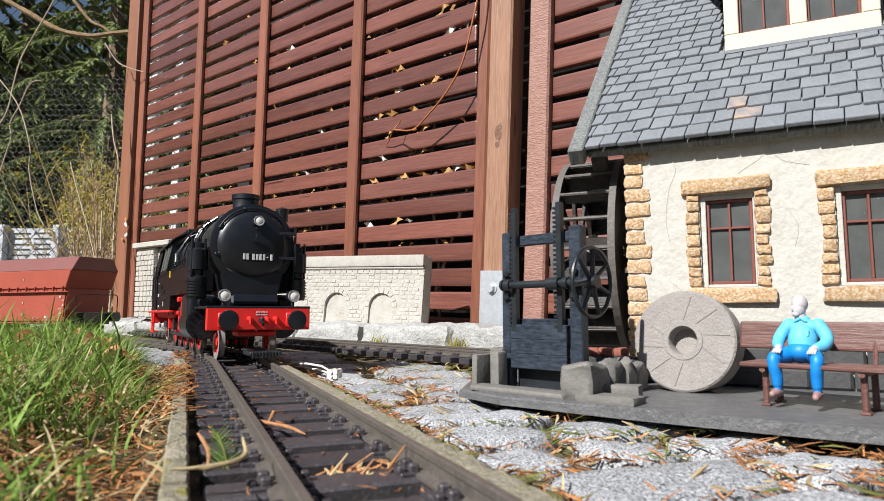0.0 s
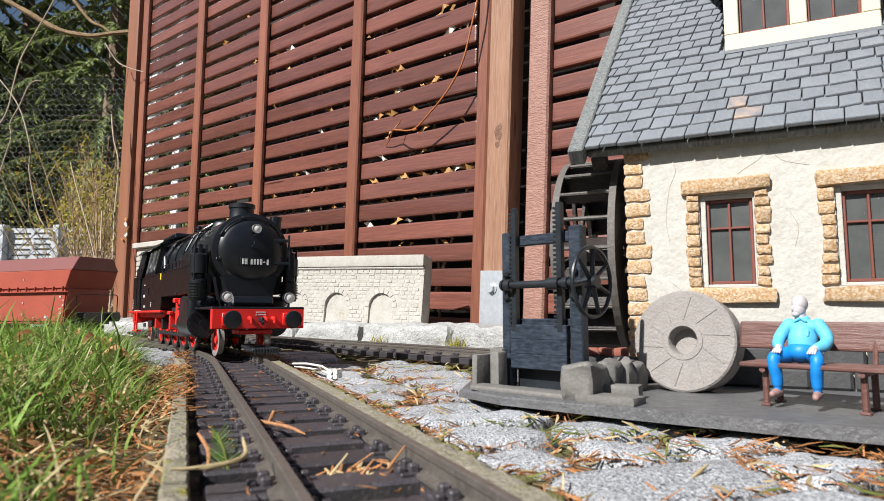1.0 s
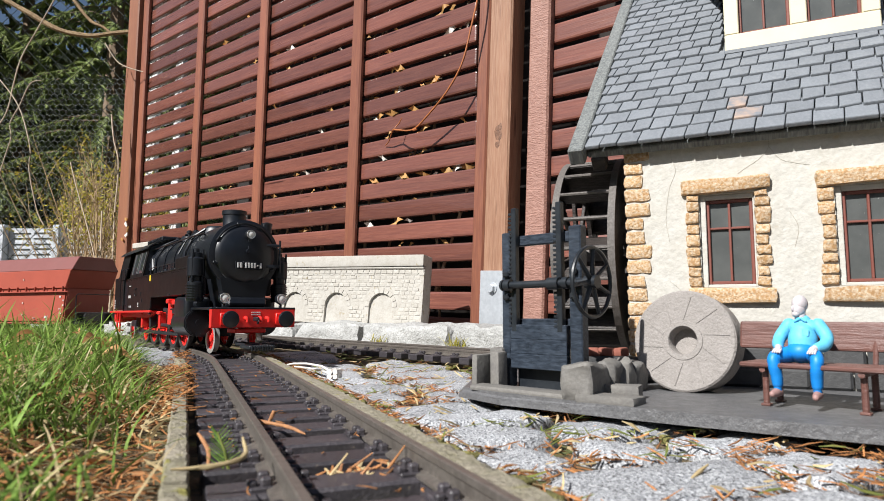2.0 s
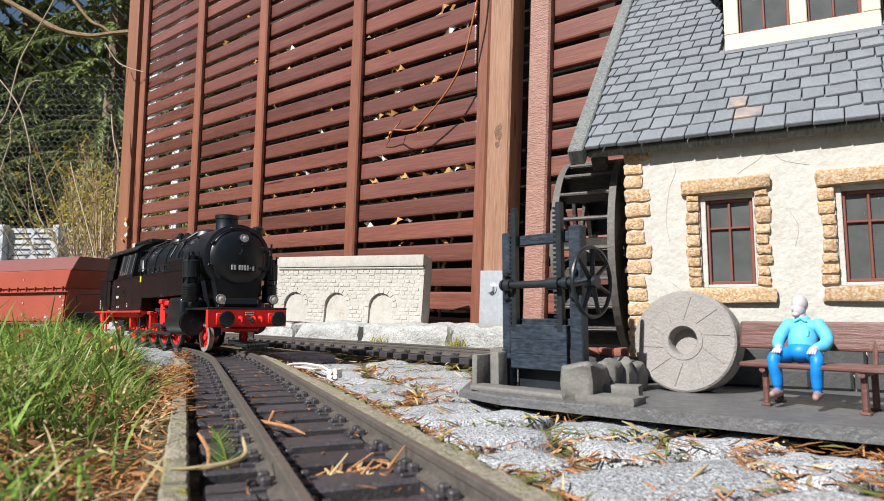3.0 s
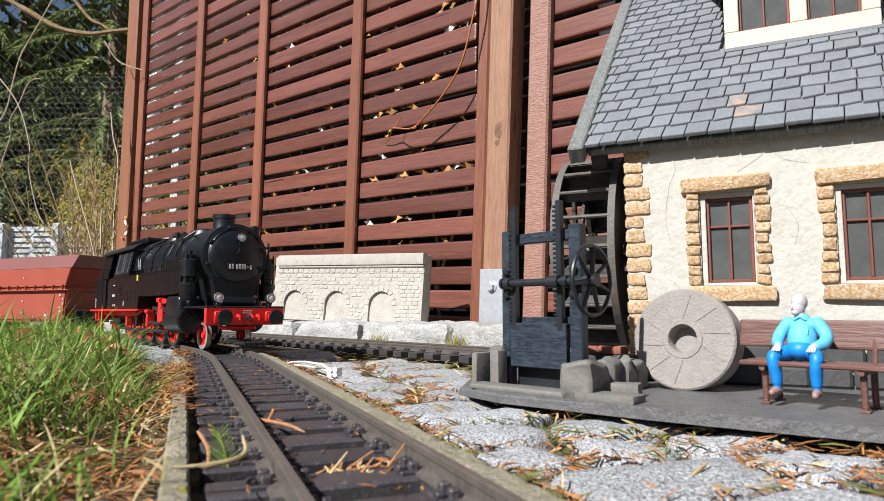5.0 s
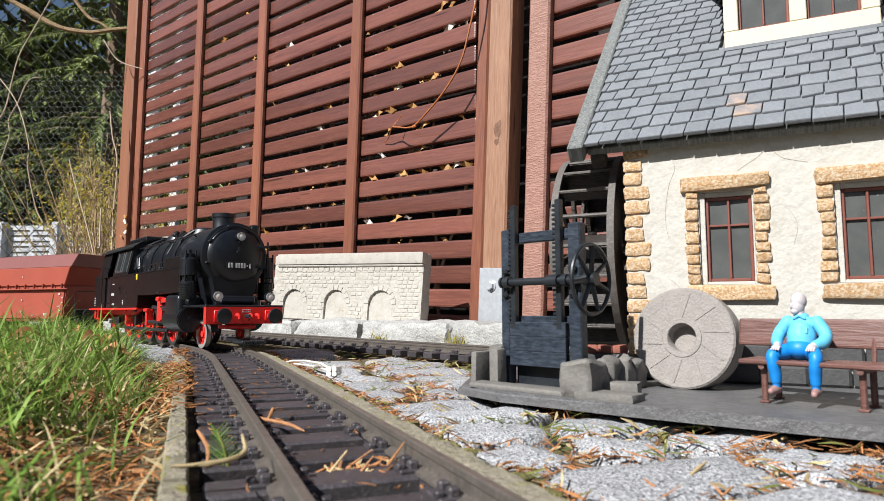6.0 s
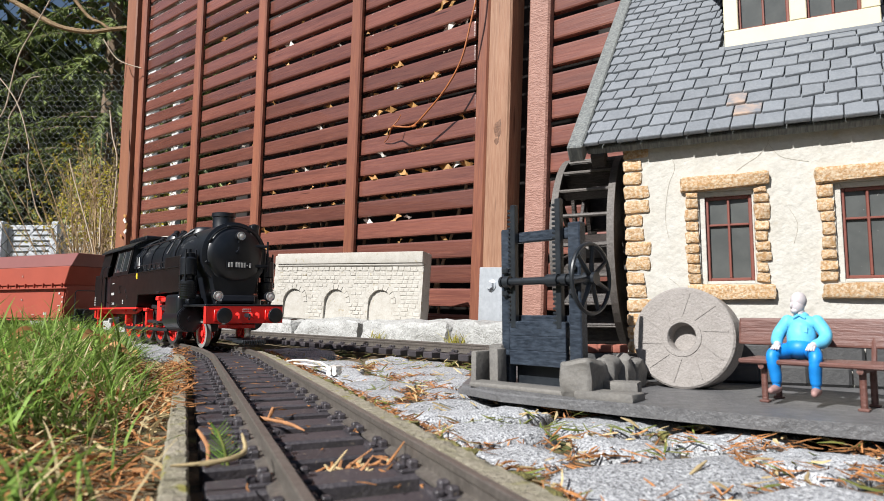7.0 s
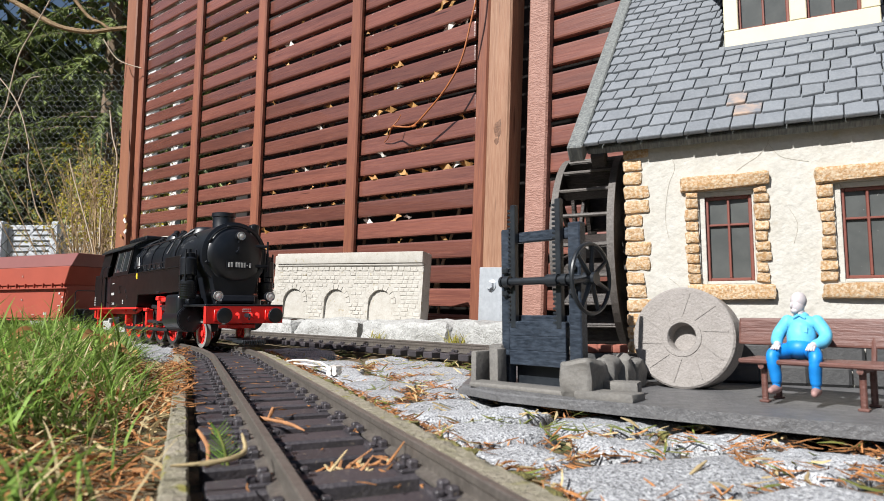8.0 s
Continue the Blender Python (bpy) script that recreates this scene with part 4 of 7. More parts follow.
# ---- white cast walls on the kerb ----
def arcade_wall():
    m = Matrix.Translation((-0.389, 1.480, 0.030)) @ Matrix.Rotation(math.atan2(-0.18, 0.344), 4, "Z") @ Matrix.Rotation(radians(1.5), 4, "Y") @ Matrix.Rotation(radians(-5), 4, "X")
    w = empty("arcade_wall", "white cast model retaining wall with blind arches leaning on the fence", "model wall", m)
    L, H = 0.392, 0.148
    flat = Matrix(((1, 0, 0, 0), (0, 0, 1, 0), (0, 1, 0, 0), (0, 0, 0, 1)))
    bm = bmesh.new(); box(bm, (L, 0.029, H), (L / 2, 0.0155, H / 2), 0.002); bmesh.ops.subdivide_edges(bm, edges=bm.edges[:], cuts=5, use_grid_fill=True); wobble(bm, 0.0016, 0.012)
    part("back_slab", bm, WHITEWALL, w)
    arches = [0.055 + 0.118 * i for i in range(3)]
    aw, spring = 0.030, 0.038
    out = [(0, 0)]
    for c in arches:
        out.append((c - aw, 0))
        out += [(c + aw * math.cos(t), spring + aw * math.sin(t)) for t in [math.pi - math.pi * k / 14 for k in range(15)]]
        out.append((c + aw, 0))
    out += [(L, 0), (L, H * 0.80), (0, H * 0.80)]
    bm = bmesh.new()
    prism(bm, out, -0.004, 0.0025, flat)
    front = part("front_layer", bm, WHITEWALL, w)
    for c in arches:
        for k in range(9):
            t0, t1 = math.pi * k / 9 + 0.02, math.pi * (k + 1) / 9 - 0.02
            q = [(c + r * math.cos(t), spring + r * math.sin(t)) for r, t in ((aw, t0), (aw + 0.010, t0), (aw + 0.010, t1), (aw, t1))]
            bm = bmesh.new(); prism(bm, q, -0.0052, -0.0039, flat); wobble(bm, 0.0005, 0.006, c * 50 + k)
            part("arch_stone", bm, WHITEWALL, front)
    z = 0.005
    r = 0
    while z < H * 0.80 - 0.01:
        x = 0.003 + (0.007 if r % 2 else 0)
        while x < L - 0.012:
            bw = random.choice((0.0125, 0.0145, 0.017))
            mid = x + bw / 2
            if all(abs(mid - c) > aw + bw / 2 + 0.001 if z < spring else math.hypot(abs(mid - c), z + 0.004 - spring) > aw + 0.0165 for c in arches):
                b2 = bmesh.new(); box(b2, (bw - 0.0016, 0.0022, 0.0070), (0, 0, 0), 0.0008); wobble(b2, 0.0007, 0.005, x * 90 + z * 300)
                part("brick", b2, WHITEWALL, front, m=Matrix.Translation((mid + random.uniform(-0.0006, 0.0006), -0.0038 + random.uniform(-0.0005, 0.0006), z + 0.0035 + random.uniform(-0.0005, 0.0005))))
            x += bw
        z += 0.0084
        r += 1
    bm = bmesh.new(); box(bm, (L, 0.020, 0.024), (L / 2, -0.001, H * 0.80 + 0.018), 0.002, segs=2); wobble(bm, 0.0008, 0.03, 2)
    part("coping", bm, WHITEWALL, w, smooth=True)
    bm = bmesh.new(); box(bm, (L, 0.014, 0.006), (L / 2, -0.001, H * 0.80 + 0.003), 0.002)
    cor = part("cornice", bm, WHITEWALL, w)
    for i in range(26):
        bm = bmesh.new(); box(bm, (L / 26 - 0.0012, 0.0026, 0.0080), (L / 52 + i * L / 26, -0.0044, H * 0.80 - 0.0055), 0.0008); wobble(bm, 0.0008, 0.005, i)
        part("band_stone", bm, WHITEWALL, cor)
    # chipped, thick end of the casting
    for i in range(9):
        bm = bmesh.new(); block(bm, 0.016, 0.030, 0.022, i + 30, 4, 0.004)
        part("broken_edge", bm, WHITEWALL, w, smooth=True, m=Matrix.Translation((-0.003, 0.012, 0.010 + i * 0.0155)))


arcade_wall()


def pier():
    m = Matrix.Translation((-0.885, 1.93, 0.036)) @ Matrix.Rotation(radians(-36), 4, "Z")
    w = empty("masonry_pier", "white cast model pier with brick courses on the kerb", "model wall", m)
    bm = bmesh.new(); box(bm, (0.10, 0.05, 0.21), (0, 0, 0.105), 0.003)
    core = part("core", bm, WHITEWALL, w)
    for r in range(13):
        x = -0.05
        while x < 0.049:
            bw = min(random.choice((0.018, 0.024, 0.03)), 0.05 - x)
            bm = bmesh.new(); box(bm, (bw - 0.002, 0.006, 0.0135), (x + bw / 2, -0.025, 0.008 + r * 0.0155), 0.001); wobble(bm, 0.0007, 0.008, r + x * 40)
            part("brick", bm, WHITEWALL, core)
            x += bw
    bm = bmesh.new(); box(bm, (0.20, 0.075, 0.016), (0.04, 0, 0.218), 0.002)
    part("coping", bm, WHITEWALL, w)
    bm = bmesh.new(); box(bm, (0.09, 0.046, 0.205), (0.095, 0.008, 0.1025), 0.002)
    part("side_slab", bm, WHITEWALL, w)


pier()


# ---- locomotive (own frame: x forward from the buffer faces, y to its left, z up from the rail head) ----
locomotive = empty("steam_locomotive", "black model steam tank locomotive with red buffer beam and wheels", "model train")
wheels = []
def spoked_wheel(x, y, r, spokes, tyre_mat, parent):
    """A wheel in the plane across y; its own frame has the axle along y."""
    w = new("wheel")
    w.empty_display_size = 0.01
    w.parent = parent
    w.matrix_basis = Matrix.Translation((x, y, r))
    turn = Matrix.Rotation(radians(90), 4, "X")
    s = 1 if y > 0 else -1
    bm = bmesh.new()
    ring(bm, [(r, -0.003), (r, 0.003), (r - 0.003, 0.0034), (r - 0.0034, -0.003)], 36, turn)
    ring(bm, [(r + 0.0016, -0.001 - 0.0022), (r + 0.0016, -0.0034), (r - 0.002, -0.0034), (r - 0.002, -0.0022)], 36, Matrix.Scale(s, 4, (0, 1, 0)) @ turn @ Matrix.Scale(1, 4))
    part("tyre", bm, tyre_mat, w, "bare steel wheel tyre" if tyre_mat is STEEL else "dark steel wheel tyre", True)
    bm = bmesh.new()
    ring(bm, [(r - 0.003, -0.0018), (r - 0.003, 0.0018), (r - 0.0052, 0.0018), (r - 0.0052, -0.0018)], 36, turn)
    for k in range(spokes):
        a = 2 * math.pi * k / spokes
        rod(bm, (0.003 * math.cos(a), 0, 0.003 * math.sin(a)), ((r - 0.004) * math.cos(a), 0, (r - 0.004) * math.sin(a)), 0.0013, 0.001, 6)
    rod(bm, (0, -0.003, 0), (0, 0.003, 0), r * 0.24, n=16)
    part("wheel_centre", bm, RED, w, "red spoked wheel centre", True)
    wheels.append((w, r, (x, y, r)))
    return w


SET = [0.0, 1.0, 0.0]
def group_at(dx, stretch=1.0, dz=0.0):
    """Where the parts that follow stand: shift along, stretch along behind the tank front, lift."""
    SET[:] = [dx, stretch, dz]


def lp(name, bm, material=None, label="", smooth=False, parent=None):
    for v in bm.verts:
        v.co.x = (v.co.x + 0.112) * SET[1] - 0.112 + SET[0]
        v.co.z += SET[2]
    return part(name, bm, material or LOCO, parent or locomotive, label, smooth)


def build_locomotive():
    BZ, BR = 0.1160, 0.0412
    group_at(-0.0205)
    # boiler and smokebox
    bm = bmesh.new()
    lathe(bm, [(BR, 0.0), (BR, -0.075), (BR - 0.002, -0.076), (BR - 0.002, -0.34)], 48, Matrix.Translation((-0.040, 0, BZ)) @ Matrix.Rotation(radians(90), 4, "Y"))
    boiler = lp("boiler", bm, smooth=True)
    bm = bmesh.new()
    lathe(bm, [(BR, -0.001), (BR + 0.0014, 0.0), (BR + 0.0014, 0.003), (BR - 0.0025, 0.004), (BR - 0.005, 0.004), (BR - 0.006, 0.0055), (0.030, 0.0085), (0.016, 0.0105), (0.002, 0.011)], 56,
          Matrix.Translation((-0.040, 0, BZ)) @ Matrix.Rotation(radians(90), 4, "Y"))
    door = lp("smokebox_door", bm, label="domed black smokebox door", smooth=True)
    for k in range(8):
        a = 2 * math.pi * k / 8 + 0.3
        bm = bmesh.new(); box(bm, (0.003, 0.003, 0.0065), (-0.0355, (BR - 0.0045) * math.cos(a), BZ + (BR - 0.0045) * math.sin(a)), 0.0005, turn=Matrix.Rotation(math.pi / 2 - a, 4, "X"))
        lp("door_clamp", bm, parent=door)
    bm = bmesh.new()
    for dz in (0.013, -0.013):
        box(bm, (0.002, 0.028, 0.0035), (-0.0315, 0.028, BZ + dz), 0.0006, turn=Matrix.Rotation(radians(-12), 4, "Z"))
    rod(bm, (-0.033, 0.0425, BZ - 0.02), (-0.033, 0.0425, BZ + 0.02), 0.0014, n=8)
    lp("door_hinge", bm, parent=door)
    bm = bmesh.new(); rod(bm, (-0.033, 0, BZ + 0.004), (-0.024, 0, BZ + 0.004), 0.0022, n=12); box(bm, (0.003, 0.001, 0.006), (-0.0255, 0, BZ + 0.007), 0.0003)
    lp("door_lock", bm, parent=door)
    # number plate with plain light bars
    bm = bmesh.new(); box(bm, (0.0012, 0.034, 0.0092), (-0.0275, 0.0025, 0.1030), 0.0003)
    plate = lp("number_plate", bm, label="black plate with light characters as bars")
    for i, y in enumerate((0.0152, 0.0113, 0.0048, 0.0009, -0.003, -0.0069, -0.0108, -0.0152)):
        bm = bmesh.new(); box(bm, (0.0006, 0.0023 if i != 6 else 0.0018, 0.0062 if i != 6 else 0.0014), (-0.0267, -y * 0.9 + 0.0025, 0.1030), 0.0002)
        lp("light_bar", bm, WHITE, parent=plate)
    # lamps
    def lamp(x, y, z, r, stalk):
        bm = bmesh.new()
        lathe(bm, [(r * 0.7, -0.006), (r, -0.003), (r, 0.003), (r * 0.9, 0.0034)], 20, Matrix.Translation((x, y, z)) @ Matrix.Rotation(radians(90), 4, "Y"))
        box(bm, (0.003, 0.003, stalk), (x - 0.001, y, z - r - stalk / 2 + 0.001), 0.0004)
        l = lp("headlamp", bm, label="black headlamp with clear lens", smooth=True)
        bm = bmesh.new()
        lathe(bm, [(r * 0.72, 0.0030), (r * 0.70, 0.0038), (r * 0.4, 0.0044), (0.0003, 0.0046)], 20, Matrix.Translation((x, y, z)) @ Matrix.Rotation(radians(90), 4, "Y"))
        lp("lens", bm, LENS, parent=l, smooth=True)
        bm = bmesh.new()
        ring(bm, [(r * 0.72, 0.003), (r * 0.95, 0.003), (r * 0.92, 0.0044), (r * 0.74, 0.0042)], 20, Matrix.Translation((x, y, z)) @ Matrix.Rotation(radians(90), 4, "Y"))
        lp("lamp_ring", bm, STEEL, parent=l, smooth=True)
    lamp(-0.0270, 0.0020, 0.1400, 0.0056, 0.004)
    group_at(0.008, dz=-0.0025)
    lamp(-0.034, -0.0335, 0.0655, 0.0062, 0.009)
    lamp(-0.034, 0.0335, 0.0655, 0.0062, 0.009)
    group_at(-0.0205)
    # chimney, domes
    bm = bmesh.new()
    lathe(bm, [(0.019, 0.157), (0.0155, 0.162), (0.0140, 0.166), (0.0140, 0.181), (0.0152, 0.182), (0.0152, 0.187), (0.0132, 0.1875), (0.0120, 0.180)], 32, Matrix.Translation((-0.078, 0, -0.0125)))
    lp("chimney", bm, smooth=True)
    for x, r, top in ((-0.140, 0.021, 0.162), (-0.245, 0.018, 0.164)):
        bm = bmesh.new()
        lathe(bm, [(r + 0.004, 0.150), (r, 0.158), (r - 0.001, top - 0.007), (r - 0.006, top - 0.001), (0.002, top)], 28, Matrix.Translation((x, 0, 0)))
        lp("dome", bm, smooth=True)
    bm = bmesh.new()
    lathe(bm, [(0.0062, 0.149), (0.0062, 0.158), (0.0072, 0.160), (0.0072, 0.163), (0.002, 0.165)], 16, Matrix.Translation((-0.062, 0.036, -0.003)))
    box(bm, (0.004, 0.012, 0.004), (-0.062, 0.030, 0.150), 0.0006)
    lp("generator", bm, smooth=True)
    for x, y in ((-0.185, -0.016), (-0.195, -0.022), (-0.205, 0.0), (-0.29, -0.012), (-0.318, 0.01)):
        bm = bmesh.new(); rod(bm, (x, y, 0.148), (x, y, 0.161), 0.003, 0.0024, 10); rod(bm, (x, y, 0.157), (x, y, 0.160), 0.0042, n=10); rod(bm, (x, y - 0.006, 0.154), (x, y + 0.006, 0.154), 0.0014, n=8)
        lp("valve", bm, smooth=True)
    # boiler bands, handrails, pipes
    for x in (-0.145, -0.20, -0.25, -0.30):
        bm = bmesh.new(); ring(bm, [(BR - 0.0022, -0.001), (BR - 0.0008, -0.001), (BR - 0.0008, 0.001), (BR - 0.0022, 0.001)], 40, Matrix.Translation((x, 0, BZ)) @ Matrix.Rotation(radians(90), 4, "Y"))
        lp("boiler_band", bm, parent=boiler)
    for s in (-1, 1):
        bm = bmesh.new()
        tube(bm, [(-0.072, s * 0.038, BZ + 0.028), (-0.14, s * 0.039, BZ + 0.028), (-0.37, s * 0.039, BZ + 0.027)], 0.0009)
        for x in (-0.08, -0.13, -0.18, -0.23):
            rod(bm, (x, s * 0.034, BZ + 0.026), (x, s * 0.039, BZ + 0.0285), 0.0009, n=6)
        lp("handrail", bm)
        for j in range(6):
            x = -0.285 - j * 0.010
            bm = bmesh.new()
            tube(bm, [(x, s * 0.012, BZ + 0.042), (x - 0.003, s * 0.030, BZ + 0.033), (x - 0.006, s * 0.042, BZ + 0.012), (x - 0.004 + 0.004 * j, s * 0.044, BZ - 0.006)], 0.0012)
            lp("pipe", bm, smooth=True)
        bm = bmesh.new()
        tube(bm, [(-0.13, s * 0.020, BZ + 0.040), (-0.135, s * 0.033, BZ + 0.030), (-0.136, s * 0.043, BZ + 0.010), (-0.135, s * 0.0455, BZ - 0.008)], 0.0017)
        tube(bm, [(-0.165, s * 0.018, BZ + 0.041), (-0.165, s * 0.034, BZ + 0.028), (-0.168, s * 0.043, BZ + 0.008)], 0.0013)
        lp("steam_pipe", bm, smooth=True)
    bm = bmesh.new(); tube(bm, [(-0.034, BR * math.cos(t) * 0.93, BZ + BR * math.sin(t) * 0.93) for t in [0.5 + 2.2 * k / 20 for k in range(21)]], 0.0009)
    lp("smokebox_handrail", bm)
    # saddle, front deck, buffer beam
    group_at(-0.012)
    bm = bmesh.new(); prism(bm, [(-0.022, 0.052), (0.022, 0.052), (0.030, 0.088), (-0.030, 0.088)], -0.042, -0.13, Matrix(((0, 0, 1, 0), (1, 0, 0, 0), (0, 1, 0, 0), (0, 0, 0, 1))))
    lp("saddle", bm)
    bm = bmesh.new(); box(bm, (0.024, 0.046, 0.010), (-0.043, 0, 0.057), 0.002, turn=Matrix.Rotation(radians(-18), 4, "Y"))
    lp("front_apron", bm)
    group_at(0.0)
    bm = bmesh.new(); box(bm, (0.17, 0.100, 0.003), (-0.105, 0, 0.0515), 0.0008)
    lp("front_deck", bm)
    bm = bmesh.new(); box(bm, (0.006, 0.099, 0.0215), (-0.023, 0, 0.0405), 0.0008)
    beam = lp("buffer_beam", bm, RED, "bright red buffer beam")
    bm = bmesh.new()
    for i in range(5):
        box(bm, (0.0005, 0.0016, 0.0013), (-0.0199, 0.006 - i * 0.0023, 0.0472), 0)
        box(bm, (0.0005, 0.0016, 0.0013), (-0.0199, 0.006 - i * 0.0023, 0.0446), 0)
    lp("small_writing", bm, WHITE, parent=beam)
    for y in (-0.0322, 0.0322):
        bm = bmesh.new()
        rod(bm, (-0.021, y, 0.0395), (-0.006, y, 0.0395), 0.0046, n=16)
        box(bm, (0.002, 0.014, 0.014), (-0.0195, y, 0.0395), 0.0006)
        b = lp("buffer", bm, RED, "red buffer housing", True)
        bm = bmesh.new(); lathe(bm, [(0.0040, -0.004), (0.0092, -0.0025), (0.0095, -0.001), (0.0088, 0.0008), (0.0004, 0.0018)], 28, Matrix.Translation((-0.004, y, 0.0395)) @ Matrix.Rotation(radians(90), 4, "Y"))
        lp("buffer_head", bm, parent=b, smooth=True)
    for y in (-0.0105, 0.0145, 0.006):
        bm = bmesh.new(); rod(bm, (-0.020, y, 0.041), (-0.013, y, 0.0395), 0.0024, 0.0018, 10); rod(bm, (-0.0135, y, 0.0415), (-0.0135, y, 0.0360), 0.0016, n=8)
        lp("brake_hose", bm, RED, smooth=True, parent=beam)
    bm = bmesh.new(); box(bm, (0.012, 0.004, 0.005), (-0.014, 0, 0.0395), 0.001); tube(bm, [(-0.009, 0, 0.041), (-0.007, 0, 0.037), (-0.010, 0, 0.0345)], 0.0012)
    lp("coupling_hook", bm, IRON)
    bm = bmesh.new(); box(bm, (0.03, 0.036, 0.005), (-0.045, 0, 0.026), 0.001)
    lp("pony_frame", bm, RED, "red pony truck frame")
    bm = bmesh.new(); box(bm, (0.03, 0.030, 0.004), (-0.008, 0, 0.0085), 0.001); box(bm, (0.05, 0.012, 0.005), (-0.04, 0, 0.010), 0.001)
    for i in range(9):
        box(bm, (0.002, 0.0016, 0.006), (0.007, -0.012 + i * 0.003, 0.0075), 0.0003)
    lp("track_coupler", bm, IRON, "black plastic coupler over the track")
    bm = bmesh.new(); box(bm, (0.38, 0.040, 0.036), (-0.345, 0, 0.034), 0.001); box(bm, (0.46, 0.032, 0.010), (-0.28, 0, 0.047), 0.001)
    lp("frame", bm)
    # side tanks
    for s in (-1, 1):
        bm = bmesh.new()
        flat = Matrix(((1, 0, 0, 0), (0, 0, 1, 0), (0, 1, 0, 0), (0, 0, 0, 1)))
        group_at(0.008)
        # the tank's plate runs on into the cab's lower side
        prism(bm, [(-0.112, 0.0690), (-0.112, 0.1030), (-0.455, 0.1030), (-0.455, 0.0500), (-0.300, 0.0500), (-0.296, 0.0540), (-0.294, 0.0690)], s * 0.030, s * 0.0530, flat)
        bmesh.ops.bevel(bm, geom=bm.edges[:], offset=0.0008, segments=1, affect="EDGES")
        tank = lp("side_tank", bm, LOCOSIDE, "black side water tank with small signs")
        bm = bmesh.new(); box(bm, (0.007, 0.0006, 0.0085), (-0.300, s * 0.0534, 0.0970))
        lp("yellow_sign", bm, YELLOW, parent=tank)
        bm = bmesh.new()
        for i in range(3):
            box(bm, (0.004, 0.0005, 0.0016), (-0.372, s * 0.0535, 0.0570 + i * 0.0024))
        for i in range(2):
            box(bm, (0.0035, 0.0005, 0.0032), (-0.425 - i * 0.009, s * 0.0535, 0.0570))
        box(bm, (0.012, 0.0005, 0.0012), (-0.432, s * 0.0535, 0.0900))
        for i in range(4):
            box(bm, (0.0030, 0.0005, 0.0042), (-0.428 - i * 0.0042, s * 0.0535, 0.0730))
        lp("small_writing", bm, WHITE, parent=tank)
        bm = bmesh.new(); tube(bm, [(-0.388, s * 0.0530, 0.0745), (-0.392, s * 0.0545, 0.0740), (-0.392, s * 0.0545, 0.0840), (-0.388, s * 0.0530, 0.0850)], 0.0008)
        lp("grab_handle", bm, parent=tank)
        for size, at in (((0.004, 0.001, 0.006), (-0.360, 0.0760)), ((0.004, 0.001, 0.006), (-0.352, 0.0660)), ((0.012, 0.0012, 0.0030), (-0.195, 0.0705))):
            bm = bmesh.new(); box(bm, size, (at[0], s * 0.0533, at[1]), 0.0003)
            lp("tank_latch", bm, parent=tank)
        bm = bmesh.new()
        for x0, x1 in ((-0.113, -0.300), (-0.300, -0.455)):
            box(bm, (abs(x1 - x0), 0.0010, 0.0012), ((x0 + x1) / 2, s * 0.0533, 0.1018), 0.0002)
        for i in range(30):
            rod(bm, (-0.118 - i * 0.0115, s * 0.0528, 0.0990), (-0.118 - i * 0.0115, s * 0.0534, 0.0990), 0.0005, n=5)
        lp("rivet_strip", bm, LOCOSIDE, parent=tank)
        bm = bmesh.new(); box(bm, (0.060, 0.014, 0.015), (-0.150, s * 0.0435, 0.1100), 0.0012)
        lp("tank_box", bm, LOCOSIDE, parent=tank)
        bm = bmesh.new(); tube(bm, [(-0.185, s * 0.047, 0.1030), (-0.185, s * 0.047, 0.1120), (-0.188, s * 0.047, 0.1130), (-0.325, s * 0.047, 0.1130), (-0.328, s * 0.047, 0.1120), (-0.328, s * 0.047, 0.1030)], 0.0008)
        for i in range(5):
            rod(bm, (-0.21 - i * 0.023, s * 0.047, 0.1030), (-0.21 - i * 0.023, s * 0.047, 0.1130), 0.0007, n=6)
        lp("tank_rail", bm, parent=tank)
        for i in range(3):
            bm = bmesh.new(); lathe(bm, [(0.0048, 0.1025), (0.0048, 0.1065), (0.0035, 0.1080), (0.001, 0.1082)], 14, Matrix.Translation((-0.230 - i * 0.034, s * 0.040, 0)))
            lp("tank_lid", bm, parent=tank, smooth=True)
        group_at(0.004)
        # air pump before the tank
        bm = bmesh.new()
        lathe(bm, [(0.0088, 0.060), (0.0095, 0.062), (0.0095, 0.082), (0.007, 0.084), (0.007, 0.089), (0.0102, 0.090), (0.0102, 0.110), (0.0085, 0.112), (0.0085, 0.117), (0.0035, 0.118), (0.0035, 0.122)], 22, Matrix.Translation((-0.080, s * 0.0515, 0)))
        pump = lp("air_pump", bm, smooth=True)
        bm = bmesh.new()
        for i in range(6):
            ring(bm, [(0.009, -0.0006), (0.0108, -0.0006), (0.0108, 0.0006), (0.009, 0.0006)], 22, Matrix.Translation((-0.080, s * 0.0515, 0.064 + i * 0.003)))
        for dy in (-0.006, 0.006):
            rod(bm, (-0.073, s * 0.0515 + dy, 0.083), (-0.073, s * 0.0515 + dy, 0.121), 0.0013, n=6)
        lp("cooling_ribs", bm, parent=pump)
        # cylinder with valve chest
        bm = bmesh.new()
        rod(bm, (-0.097, s * 0.0415, 0.0350), (-0.155, s * 0.0415, 0.0350), 0.0165, n=32)
        box(bm, (0.052, 0.030, 0.030), (-0.126, s * 0.0415, 0.0515), 0.006, segs=3)
        cyl = lp("cylinder", bm, label="black steam cylinder", smooth=True)
        bm = bmesh.new()
